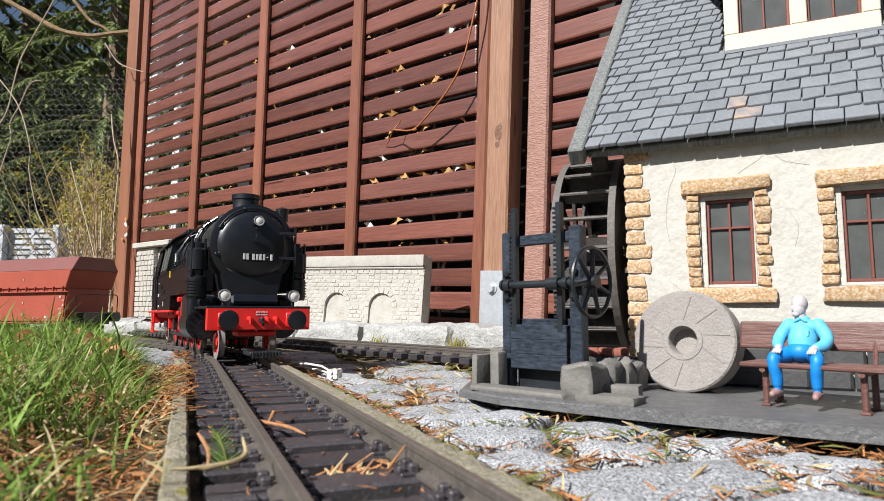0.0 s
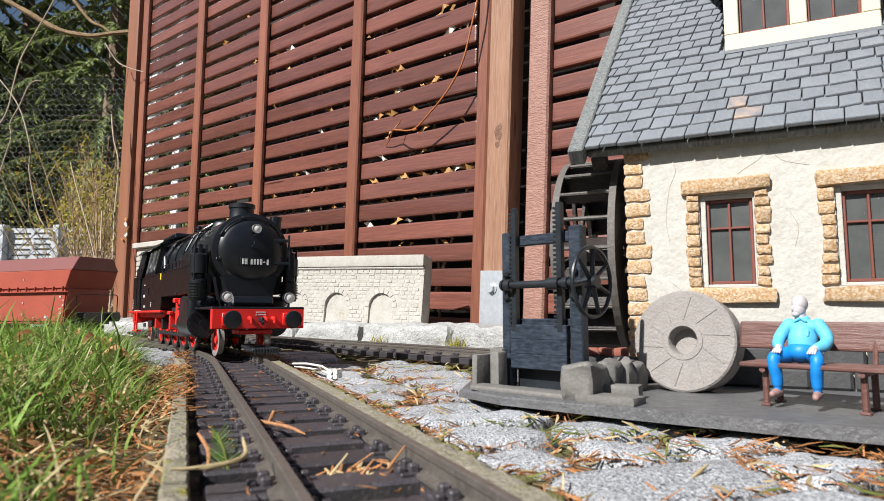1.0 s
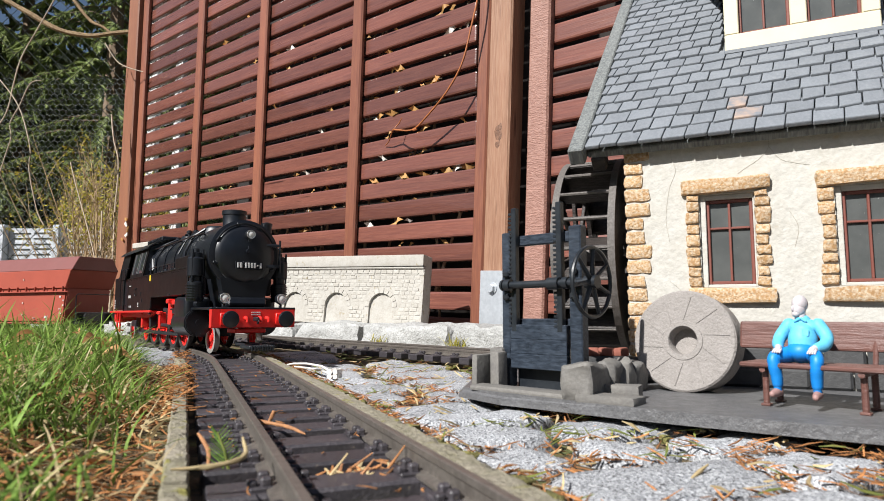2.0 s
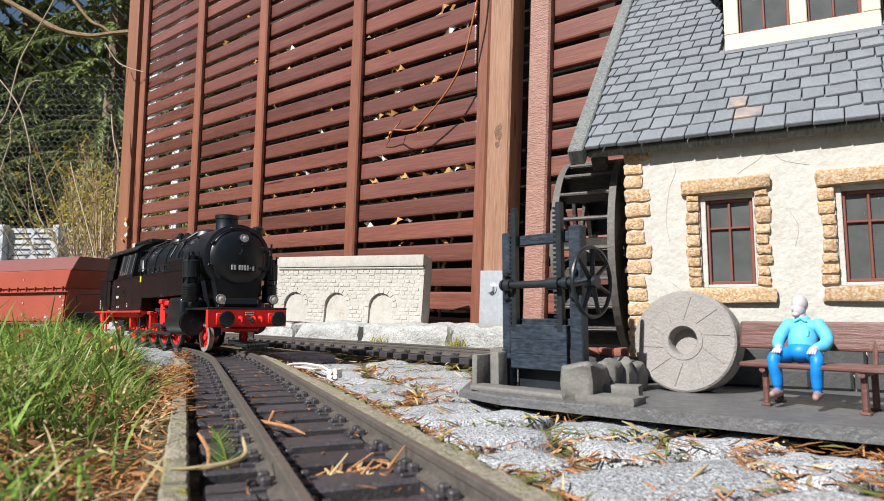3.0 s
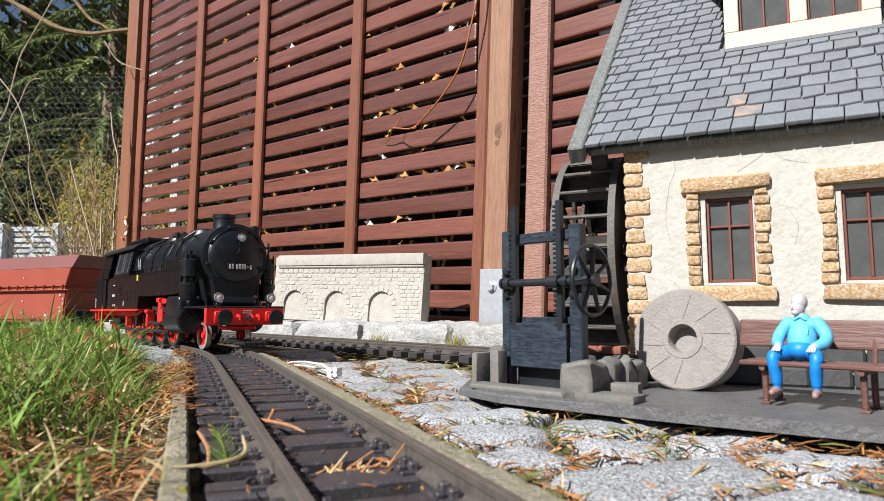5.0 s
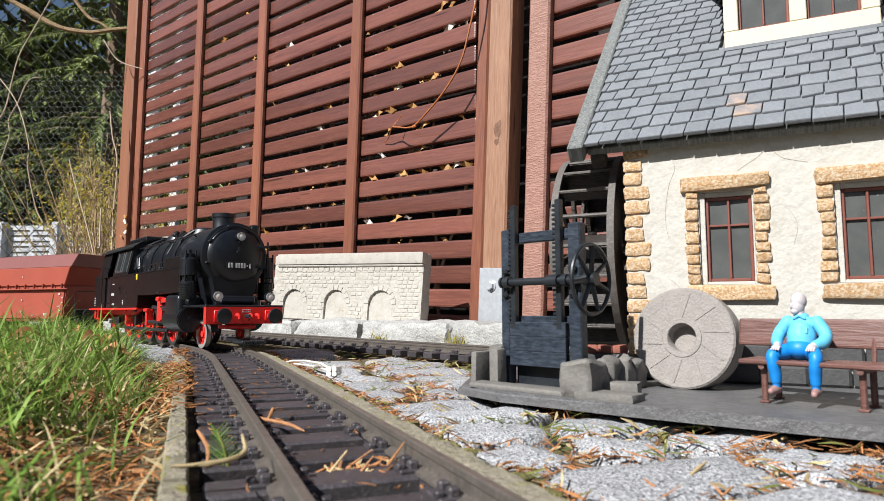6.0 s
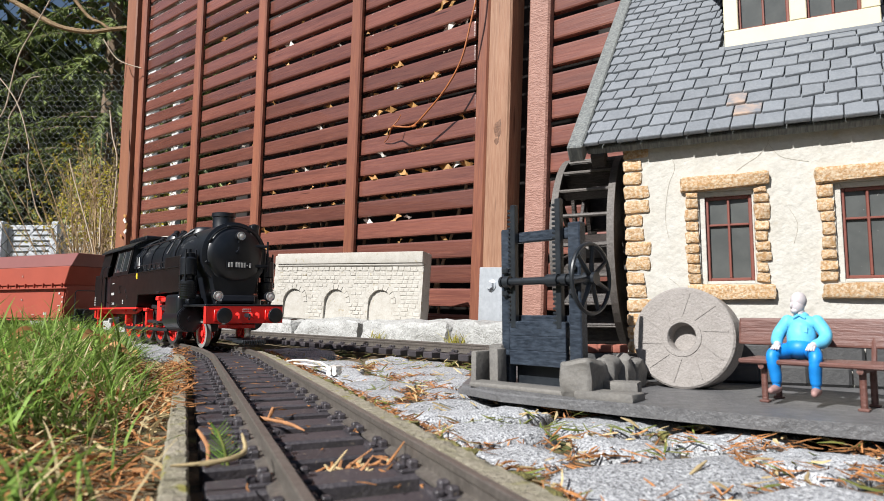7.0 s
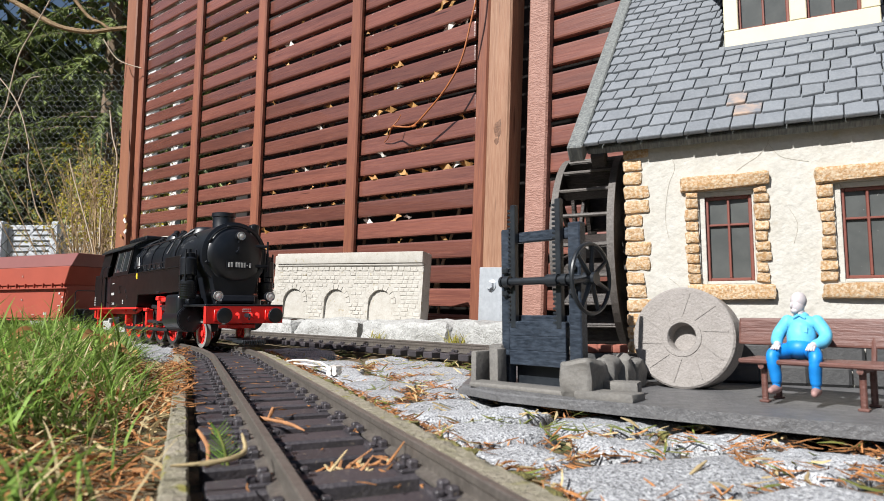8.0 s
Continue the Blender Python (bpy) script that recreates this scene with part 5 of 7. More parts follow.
        rod(bm, (-0.0975, s * 0.0415, 0.0350), (-0.0945, s * 0.0415, 0.0350), 0.0155, n=32); rod(bm, (-0.095, s * 0.0415, 0.0350), (-0.092, s * 0.0415, 0.0350), 0.004, n=14)
        for k in range(14):
            a = 2 * math.pi * k / 14
            rod(bm, (-0.095, s * 0.0415 + 0.0138 * math.cos(a), 0.0350 + 0.0138 * math.sin(a)), (-0.0932, s * 0.0415 + 0.0138 * math.cos(a), 0.0350 + 0.0138 * math.sin(a)), 0.0011, n=6)
        rod(bm, (-0.100, s * 0.0415, 0.0575), (-0.092, s * 0.0415, 0.0575), 0.006, 0.0045, 14)
        lp("cylinder_cover", bm, parent=cyl, smooth=True)
        group_at(0.0)
        # valve gear brackets and rods in red
        bm = bmesh.new(); box(bm, (0.012, 0.020, 0.034), (-0.195, s * 0.040, 0.048), 0.001); box(bm, (0.010, 0.022, 0.006), (-0.184, s * 0.045, 0.062), 0.001)
        lp("valve_gear_bracket", bm, RED, "red valve gear bracket")
        bm = bmesh.new(); box(bm, (0.215, 0.003, 0.0052), (-0.305, s * 0.0355, 0.0185), 0.001)
        lp("coupling_rod", bm, IRON)
        for i in range(4):
            bm = bmesh.new(); box(bm, (0.006, 0.010, 0.024), (-0.222 - i * 0.0545, s * 0.038, 0.036), 0.001); box(bm, (0.014, 0.006, 0.005), (-0.222 - i * 0.0545, s * 0.042, 0.047), 0.001)
            lp("brake_hanger", bm, RED if i % 2 else IRON)
        bm = bmesh.new(); box(bm, (0.130, 0.004, 0.005), (-0.165, s * 0.047, 0.0470), 0.001, turn=Matrix.Rotation(radians(4), 4, "Y")); box(bm, (0.110, 0.004, 0.0045), (-0.215, s * 0.0400, 0.0300), 0.001)
        lp("connecting_rod", bm, IRON)
        bm = bmesh.new(); box(bm, (0.022, 0.006, 0.006), (-0.176, s * 0.0480, 0.0600), 0.001); box(bm, (0.005, 0.005, 0.030), (-0.186, s * 0.0470, 0.0480), 0.001)
        lp("valve_link", bm, RED, "red valve gear link")
        bm = bmesh.new(); box(bm, (0.300, 0.012, 0.0030), (-0.440, s * 0.0475, 0.0490), 0.0006)
        lp("footplate_edge", bm, RED, "red footplate edge")
        bm = bmesh.new(); prism(bm, [(-0.560, 0.0475), (-0.300, 0.0475), (-0.330, 0.0400), (-0.520, 0.0400)], s * 0.0400, s * 0.0430, flat)
        lp("footplate_apron", bm, RED, "red apron under the footplate")
        bm = bmesh.new()
        for x in (-0.500, -0.524):
            box(bm, (0.003, 0.0025, 0.034), (x, s * 0.052, 0.032), 0.0005)
        for z in (0.018, 0.032):
            box(bm, (0.026, 0.010, 0.002), (-0.512, s * 0.050, z), 0.0004)
        lp("steps", bm, RED, "red cab steps")
        bm = bmesh.new(); box(bm, (0.02, 0.001, 0.006), (-0.46, s * 0.046, 0.028)); box(bm, (0.03, 0.004, 0.010), (-0.455, s * 0.038, 0.030), 0.001)
        lp("injector", bm, IRON)
    # cab with inward leaning window sheets, open doorway and bunker
    cab = new("cab")
    cab.parent = locomotive
    CF, CR, EAVE = -0.345, -0.500, 0.1470
    for s in (-1, 1):
        def sheet(x0, x1, z0, z1, out=0.0):
            """A plate on the leaning side between two heights."""
            b = bmesh.new()
            yz = [(0.0525 - 0.008 * (z - 0.103) / 0.044 + out, z) for z in (z0, z1)]
            prism(b, [(s * yz[0][0], yz[0][1]), (s * yz[1][0], yz[1][1]), (s * (yz[1][0] - 0.0016), yz[1][1]), (s * (yz[0][0] - 0.0016), yz[0][1])], x1, x0,
                  Matrix(((0, 0, 1, 0), (1, 0, 0, 0), (0, 1, 0, 0), (0, 0, 0, 1))))
            return b
        for x0, x1, z0, z1 in ((CF, CF - 0.010, 0.103, EAVE), (CF - 0.042, CF - 0.048, 0.103, EAVE), (CF - 0.082, CF - 0.092, 0.103, EAVE), (CF - 0.010, CF - 0.082, 0.103, 0.108), (CF - 0.010, CF - 0.082, 0.141, EAVE),
                               (CF - 0.128, CR - 0.03, 0.103, EAVE)):
            lp("side_sheet", sheet(x0, x1, z0, z1), LOCOSIDE, parent=cab)
        for x0, x1 in ((CF - 0.010, CF - 0.042), (CF - 0.048, CF - 0.082)):
            lp("pane", sheet(x0, x1, 0.108, 0.141, -0.0006), GLASSY, "glossy cab window", parent=cab)
            for q in (x0 - 0.0006, x1 + 0.0018):
                lp("window_strip", sheet(q, q - 0.0012, 0.108, 0.141, 0.0004), STEEL, parent=cab)
        bm = bmesh.new(); box(bm, (0.036, 0.0016, 0.054), (-0.474, s * 0.0475, 0.0765), 0.0004)
        lp("cab_door", bm, LOCO, parent=cab)
        bm = bmesh.new()
        for x in (-0.457, -0.492):
            tube(bm, [(x, s * 0.0520, 0.058), (x, s * 0.0555, 0.060), (x, s * 0.0555, 0.118), (x, s * 0.0500, 0.121)], 0.0009)
        lp("grab_rail", bm, parent=cab)
    for x in (CF - 0.001, CR - 0.029):
        bm = bmesh.new(); prism(bm, [(-0.0505, 0.052), (0.0505, 0.052), (0.0505, 0.103), (0.0430, EAVE), (0.025, 0.158), (0.0, 0.161), (-0.025, 0.158), (-0.0430, EAVE), (-0.0505, 0.103)], -0.001, 0.001,
                                Matrix.Translation((x, 0, 0)) @ Matrix(((0, 0, 1, 0), (1, 0, 0, 0), (0, 1, 0, 0), (0, 0, 0, 1))))
        lp("end_sheet", bm, parent=cab)
    bm = bmesh.new()
    arc = [(0.0490 * math.sin(t) / math.sin(1.0), 0.1465 + 0.0170 * (math.cos(t) - math.cos(1.0)) / (1 - math.cos(1.0))) for t in [-1 + 2 * k / 14 for k in range(15)]]
    prism(bm, arc + [(y, z - 0.0022) for y, z in arc[::-1]], CF + 0.012, CR - 0.034, Matrix(((0, 0, 1, 0), (1, 0, 0, 0), (0, 1, 0, 0), (0, 0, 0, 1))))
    roof = lp("cab_roof", bm, smooth=True)
    bm = bmesh.new(); box(bm, (0.095, 0.052, 0.007), (CF - 0.055, 0, 0.1630), 0.0015)
    for i in range(9):
        box(bm, (0.0045, 0.002, 0.0035), (CF - 0.016 - i * 0.0095, -0.0262, 0.1635), 0.0005)
    lp("roof_vent", bm, parent=roof)
    bm = bmesh.new(); box(bm, (0.070, 0.102, 0.056), (-0.529, 0, 0.0800), 0.001); box(bm, (0.046, 0.07, 0.014), (-0.540, 0, 0.1130), 0.002)
    bunker = lp("coal_bunker", bm, LOCOSIDE, "black coal bunker behind the cab")
    bm = bmesh.new()
    for i in range(4):
        box(bm, (0.0055, 0.0005, 0.0024), (-0.556, -0.0513, 0.0560 + i * 0.0042))
    lp("small_writing", bm, WHITE, parent=bunker)
    bm = bmesh.new(); box(bm, (0.006, 0.100, 0.018), (-0.560, 0, 0.041), 0.0008)
    lp("rear_beam", bm, RED)
    for y in (-0.0325, 0.0325):
        bm = bmesh.new(); rod(bm, (-0.562, y, 0.0395), (-0.574, y, 0.0395), 0.0045, n=12); rod(bm, (-0.574, y, 0.0395), (-0.577, y, 0.0395), 0.0092, n=22)
        lp("rear_buffer", bm, smooth=True)
    for s in (-1, 1):
        spoked_wheel(-0.086, s * 0.0255, 0.0165, 10, STEEL, locomotive)
        for i in range(5):
            spoked_wheel(-0.195 - i * 0.0545, s * 0.0265, 0.0255, 14, TYRE, locomotive)
        spoked_wheel(-0.512, s * 0.0265, 0.0165, 10, STEEL, locomotive)


GLASSY = glass_mat("cab_glass", (0.022, 0.025, 0.03), 0.06)
build_locomotive()


# ---- hopper wagon, standing ----
def hopper_wagon():
    m = Matrix.Translation((-0.675, 1.225, 0)) @ Matrix.Rotation(radians(-24), 4, "Z")
    w = empty("hopper_wagon", "red-brown model hopper wagon standing on the track", "model wagon", m)
    L = 0.33
    # the long body; its ends slope in below
    bm = bmesh.new()
    lower = [(-0.018, 0.030), (-L + 0.018, 0.030), (-L + 0.012, 0.094), (-0.012, 0.094)]
    flat = Matrix(((1, 0, 0, 0), (0, 0, 1, 0), (0, 1, 0, 0), (0, 0, 0, 1)))
    prism(bm, lower, -0.047, 0.047, flat)
    bmesh.ops.bevel(bm, geom=bm.edges[:], offset=0.002, segments=2, affect="EDGES")
    body = part("body", bm, WAGON, w, "red-brown hopper body with small light signs")
    bm = bmesh.new()
    a = [(-0.012, 0.094), (-L + 0.012, 0.094), (-L - 0.002, 0.129), (0.002, 0.129)]
    prism(bm, a, -0.050, 0.050, flat)
    bmesh.ops.bevel(bm, geom=bm.edges[:], offset=0.001, segments=1, affect="EDGES")
    part("upper_body", bm, WAGON, w)
    bm = bmesh.new()
    prism(bm, [(-0.0502, 0.129), (0.0502, 0.129), (0.036, 0.1545), (-0.036, 0.1545)], -L - 0.003, 0.004, Matrix(((0, 0, 1, 0), (1, 0, 0, 0), (0, 1, 0, 0), (0, 0, 0, 1))))
    bmesh.ops.bevel(bm, geom=bm.edges[:], offset=0.0008, segments=1, affect="EDGES")
    part("top_flap", bm, WAGONTOP, w, "pinkish red-brown sloping top panel")
    bm = bmesh.new(); box(bm, (L, 0.005, 0.002), (-L / 2, -0.051, 0.0875), 0.0005)
    ledge = part("ledge", bm, WAGON, w)
    for i in range(13):
        bm = bmesh.new(); box(bm, (0.0016, 0.004, 0.010), (-0.016 - i * 0.0265, -0.0515, 0.0925), 0.0004)
        part("rib", bm, WAGON, ledge)
    bm = bmesh.new(); box(bm, (L - 0.02, 0.004, 0.003), (-L / 2, -0.049, 0.028), 0.0008)
    part("lower_ledge", bm, WAGON, w)
    for x, z, a, b in ((-0.027, 0.078, 0.005, 0.005), (-0.018, 0.071, 0.0035, 0.004), (-0.018, 0.062, 0.0035, 0.004), (-0.027, 0.055, 0.010, 0.0016), (-0.025, 0.047, 0.008, 0.004), (-0.066, 0.040, 0.010, 0.006),
                       (-0.10, 0.038, 0.008, 0.0015), (-0.130, 0.040, 0.004, 0.0015), (-0.136, 0.067, 0.004, 0.004), (-0.136, 0.044, 0.004, 0.003), (-0.133, 0.112, 0.003, 0.004)):
        bm = bmesh.new(); box(bm, (a * 0.7, 0.0006, b * 0.7), (x, -0.0483 if z < 0.09 else -0.0508, z))
        part("small_sign", bm, WHITE, body)
    bm = bmesh.new(); tube(bm, [(-0.006, -0.046, 0.068), (-0.002, -0.050, 0.069), (-0.002, -0.050, 0.080), (-0.006, -0.046, 0.081)], 0.0007)
    part("handhold", bm, WAGON, w)
    # dark end with frame, platform and handrail
    bm = bmesh.new(); prism(bm, [(0.0, 0.129), (-0.060, 0.040), (-0.064, 0.040), (-0.006, 0.129)], -0.040, 0.040, flat)
    part("end_slope", bm, WAGON, w)
    bm = bmesh.new(); box(bm, (L + 0.01, 0.060, 0.012), (-L / 2 + 0.006, 0, 0.032), 0.001); box(bm, (0.004, 0.094, 0.018), (0.016, 0, 0.040), 0.001)
    part("underframe", bm, LOCO, w, "black underframe")
    bm = bmesh.new(); tube(bm, [(0.012, -0.044, 0.045), (0.012, -0.044, 0.080), (0.012, -0.040, 0.083), (0.012, 0.040, 0.083), (0.012, 0.044, 0.080), (0.012, 0.044, 0.045)], 0.001)
    part("end_rail", bm, LOCO, w)
    for y in (-0.03, 0.03):
        bm = bmesh.new(); rod(bm, (0.017, y, 0.0395), (0.028, y, 0.0395), 0.0045, n=12); rod(bm, (0.027, y, 0.0395), (0.030, y, 0.0395), 0.0088, n=20)
        part("buffer", bm, LOCO, w, smooth=True)
    for cx in (-0.05, -L + 0.05):
        bm = bmesh.new(); box(bm, (0.075, 0.006, 0.010), (cx, -0.034, 0.020), 0.002); box(bm, (0.075, 0.006, 0.010), (cx, 0.034, 0.020), 0.002); box(bm, (0.014, 0.06, 0.012), (cx, 0, 0.024), 0.001)
        part("bogie_frame", bm, LOCO, w)
        for dx in (-0.026, 0.026):
            for y in (-0.0255, 0.0255):
                bm = bmesh.new()
                lathe(bm, [(0.005, -0.003), (0.0135, -0.002), (0.0142, -0.002), (0.0142, 0.003), (0.005, 0.003)], 24, Matrix.Translation((cx + dx, y, 0.0142)) @ Matrix.Rotation(radians(90), 4, "X"))
                part("wheel", bm, IRON, w, smooth=True)


hopper_wagon()


# ---- ground cover ----
CHIP = mat("dry_needle", (0.37, 0.165, 0.06), 0.8, second=(0.21, 0.09, 0.035), size=0.006, amount=0.8, rand=0.6, spec=0.3)
STRAW = mat("dry_straw", (0.50, 0.40, 0.22), 0.7, second=(0.36, 0.26, 0.13), size=0.01, amount=0.8, rand=0.3, spec=0.3)
GREENNEEDLE = mat("green_needle", (0.13, 0.17, 0.035), 0.7, second=(0.20, 0.19, 0.05), size=0.006, amount=0.8, rand=0.35, spec=0.3)
MOSS = mat("moss", (0.20, 0.18, 0.055), 0.95, second=(0.12, 0.115, 0.035), size=0.006, amount=0.8, bump=1.0, bump_size=0.002, rand=0.2)
BARK = mat("bark", (0.20, 0.14, 0.09), 0.9, second=(0.12, 0.085, 0.055), size=0.01, amount=0.8, bump=0.7, bump_size=0.006)


def leaf_green(name, base, second, rand):
    m = mat(name, base, 0.5, second=second, size=0.02, amount=0.8, rand=rand, spec=0.3)
    nt = m.node_tree
    tr = nt.nodes.new("ShaderNodeBsdfTranslucent")
    mx = nt.nodes.new("ShaderNodeMixShader")
    mx.inputs[0].default_value = 0.35
    src = nt.nodes["Principled BSDF"].inputs["Base Color"].links[0].from_socket
    nt.links.new(src, tr.inputs["Color"])
    nt.links.new(nt.nodes["Principled BSDF"].outputs[0], mx.inputs[1])
    nt.links.new(tr.outputs[0], mx.inputs[2])
    nt.links.new(mx.outputs[0], nt.nodes["Material Output"].inputs["Surface"])
    return m


SHRUBGREEN = leaf_green("yellow_grass", (0.40, 0.34, 0.06), (0.26, 0.26, 0.05), 0.35)
GRASS = leaf_green("lawn_grass", (0.125, 0.245, 0.035), (0.29, 0.37, 0.10), 0.55)
STRAWBLADE = leaf_green("dry_grass", (0.60, 0.50, 0.29), (0.48, 0.34, 0.17), 0.35)


def from_line(side, along):
    return BEND.x + side * math.cos(A0) - along * math.sin(A0), BEND.y + side * math.sin(A0) + along * math.cos(A0)


def edging(name, label, side, width, top, s0, s1, seed):
    bm = bmesh.new()
    n = 300
    rows = []
    for i in range(n + 1):
        x, y, a = line_at(s0 + (s1 - s0) * i / n)
        w = noise.noise(Vector((i * 0.23, seed, 0))) * 0.0011 + noise.noise(Vector((i * 0.9, seed, 4))) * 0.0004
        rows.append((x, y, a, w))
    rings = []
    for i, (x, y, a, w) in enumerate(rows):
        prof = [(-width / 2, -0.03), (-width / 2 + w, top - 0.0012), (-width / 2 + 0.0008 + w, top), (0, top + 0.0002), (width / 2 - 0.0008 - w, top), (width / 2 - w, top - 0.0012), (width / 2, -0.03)]
        ring_ = []
        for j, (u, z) in enumerate(prof):
            zz = z + (noise.noise(Vector((i * 0.5, j * 2.0, seed))) * 0.0012 if 0 < j < 6 else 0)
            ring_.append(bm.verts.new((x + (side + u) * math.cos(a), y + (side + u) * math.sin(a), zz)))
        rings.append(ring_)
    for A, B in zip(rings, rings[1:]):
        for j in range(6):
            bm.faces.new((A[j], A[j + 1], B[j + 1], B[j]))
    bm.faces.new(rings[0]); bm.faces.new(rings[-1][::-1])
    tagged(part(name, bm, EDGE, smooth=True), label, "edging", kind="structure")


edging("lawn_edging", "weathered mossy concrete edging strip beside the lawn", -0.0540, 0.0078, -0.0035, -0.78, 0.02, 3.0)
edging("paving_edging", "weathered mossy concrete edging strip beside the paving", 0.0345, 0.0105, -0.0030, -0.80, 0.30, 8.0)


JOINTS = []


def paving():
    """Irregular flat granite slabs with rounded, broken edges."""
    pv = empty("stone_paving", "uneven pale granite paving with needles in wide joints", "paving", kind="structure")
    rnd = random.Random(4)
    along = -0.80
    k = 0
    while along < 0.52:
        depth = rnd.uniform(0.044, 0.070)
        side = 0.052 + rnd.uniform(0, 0.014)
        while side < 0.62:
            w = rnd.uniform(0.055, 0.115)
            cx, cy = from_line(side + w / 2, along + depth / 2)
            # keep clear of the branch line and of the space under the mill
            bx, by = cx - 0.069, cy - 0.80
            branch_side = bx * math.cos(radians(40)) + by * math.sin(radians(40))
            inside = (cx > 0.20 and cy > 0.45)
            if branch_side < -0.085 and not inside and cy > -0.15 and cx < 0.6:
                n = 22
                pts = []
                p = rnd.uniform(3.2, 7.5)
                for i in range(n):
                    t = 2 * math.pi * i / n
                    c, s = math.cos(t), math.sin(t)
                    r = (abs(c) ** p + abs(s) ** p) ** (-1 / p)
                    r *= 1 + rnd.uniform(-0.10, 0.04)
                    pts.append((c * r * (w / 2 - 0.0050), s * r * (depth / 2 - 0.0050)))
                bm = bmesh.new()
                levels = [(1.0, -0.022), (1.0, -0.0060), (0.985, -0.0032), (0.94, -0.0012), (0.86, -0.0002), (0.72, 0.0006), (0.56, 0.0010), (0.40, 0.0011), (0.22, 0.0012)]
                rings = [[bm.verts.new((x * q, y * q, z)) for x, y in pts] for q, z in levels]
                for A, B in zip(rings, rings[1:]):
                    for i in range(n):
                        bm.faces.new((A[i], A[(i + 1) % n], B[(i + 1) % n], B[i]))
                bm.faces.new(rings[-1])
                for v in bm.verts:
                    v.co += noise.noise_vector(v.co / 0.02 + Vector((k, k * 0.7, 0))) * 0.0022 + noise.noise_vector(v.co / 0.009 + Vector((k, 0, 0))) * 0.0013 + noise.noise_vector(v.co / 0.004 + Vector((0, k, 0))) * 0.0006
                m = Matrix.Translation((cx, cy, -0.0172 + rnd.uniform(-0.0018, 0.0012))) @ Matrix.Rotation(A0 + rnd.uniform(-0.12, 0.12), 4, "Z") @ Matrix.Rotation(rnd.uniform(-0.035, 0.035), 4, "X") @ Matrix.Rotation(rnd.uniform(-0.03, 0.03), 4, "Y")
                JOINTS.extend((m @ Vector((q[0] * 1.03, q[1] * 1.03, 0))).to_tuple() for q in pts)
                part("slab", bm, GRANITE, pv, smooth=True, m=m)
                k += 1
            side += w
        along += depth
    # small stones by the main line's bend
    for i in range(7):
        x, y, a = line_at(0.02 + i * 0.06)
        sd = -0.085 - rnd.uniform(0, 0.02)
        bm = bmesh.new(); block(bm, rnd.uniform(0.06, 0.10), 0.06, 0.022, i + 60, 4, 0.003)
        part("slab", bm, GRANITE, pv, smooth=True, m=Matrix.Translation((x + sd * math.cos(a), y + sd * math.sin(a), -0.012)) @ Matrix.Rotation(a, 4, "Z"))


paving()


def blades(name, label, material, spots, seed, tall, width, droop, kind_cat="grass"):
    """Many curved blades in one mesh; spots yields (x, y, z, height factor)."""
    rnd = random.Random(seed)
    verts, faces = [], []
    for x, y, z, k in spots:
        h = rnd.uniform(*tall) * k
        a = rnd.uniform(0, 2 * math.pi)
        lean = rnd.uniform(*droop)
        dx, dy = math.cos(a), math.sin(a)
        w = rnd.uniform(*width)
        px, py = -dy * w / 2, dx * w / 2
        if rnd.random() < 0.5:
            px, py = dx * w / 2, dy * w / 2
        i0 = len(verts)
        for j, t in enumerate((0.0, 0.3, 0.6, 0.85)):
            q = lean * h * t * t
            zz = z + h * (t - 0.35 * lean * t * t)
            s = 1 - 0.6 * t
            verts.append((x + dx * q - px * s, y + dy * q - py * s, zz))
            verts.append((x + dx * q + px * s, y + dy * q + py * s, zz))
        verts.append((x + dx * lean * h, y + dy * lean * h, z + h * (1 - 0.35 * lean)))
        for j in range(3):
            faces.append((i0 + 2 * j, i0 + 2 * j + 1, i0 + 2 * j + 3, i0 + 2 * j + 2))
        faces.append((i0 + 6, i0 + 7, i0 + 8))
    me = bpy.data.meshes.new(name)
    me.from_pydata(verts, [], faces)
    me.materials.append(material)
    tagged(new(name, me), label, kind_cat, kind="stuff")


def lawn_spots(n, seed, near_edge=0.075, y_lo=0.10, y_hi=1.08):
    rnd = random.Random(seed)
    out = []
    while len(out) < n:
        along = rnd.uniform(-0.72, 0.30)
        side = -near_edge - rnd.random() ** 1.3 * 0.75
        x, y = from_line(side, along)
        if not (y_lo < y < y_hi):
            continue
        if x < -1.2 or y > 1.04 or math.hypot(x, y) < 0.11:
            continue
        # keep off the bend of the line
        if along > -0.30 and beside_line(x, y) > -0.095:
            continue
        clump = noise.noise(Vector((x * 11, y * 11, 5)))
        bare = max(0.0, 1 - (-side - near_edge) / 0.065) * max(0.0, min(1.0, (0.50 - y) / 0.14))
        if rnd.random() < 0.25 - clump * 0.8 or rnd.random() < bare * 0.93:
            continue
        k = 0.75 + 0.35 * clump + 0.25 * min(1.0, -side / 0.3)
        out.append((x, y, ground_height(x, y) - 0.002, k))
    return out


blades("lawn_grass", "thick green lawn grass with long loose blades", GRASS, lawn_spots(16000, 11), 21, (0.020, 0.052), (0.0010, 0.0022), (0.15, 1.3))
blades("dry_grass", "pale dry grass stalks in the lawn", STRAWBLADE, lawn_spots(4200, 12, 0.066), 22, (0.016, 0.048), (0.0010, 0.0026), (0.3, 1.7))


blades("tall_grass", "long loose grass blades over the lawn", GRASS, [q for q in lawn_spots(1300, 13, 0.076) if q[1] > 0.20], 23, (0.045, 0.080), (0.0013, 0.0024), (0.3, 1.5))


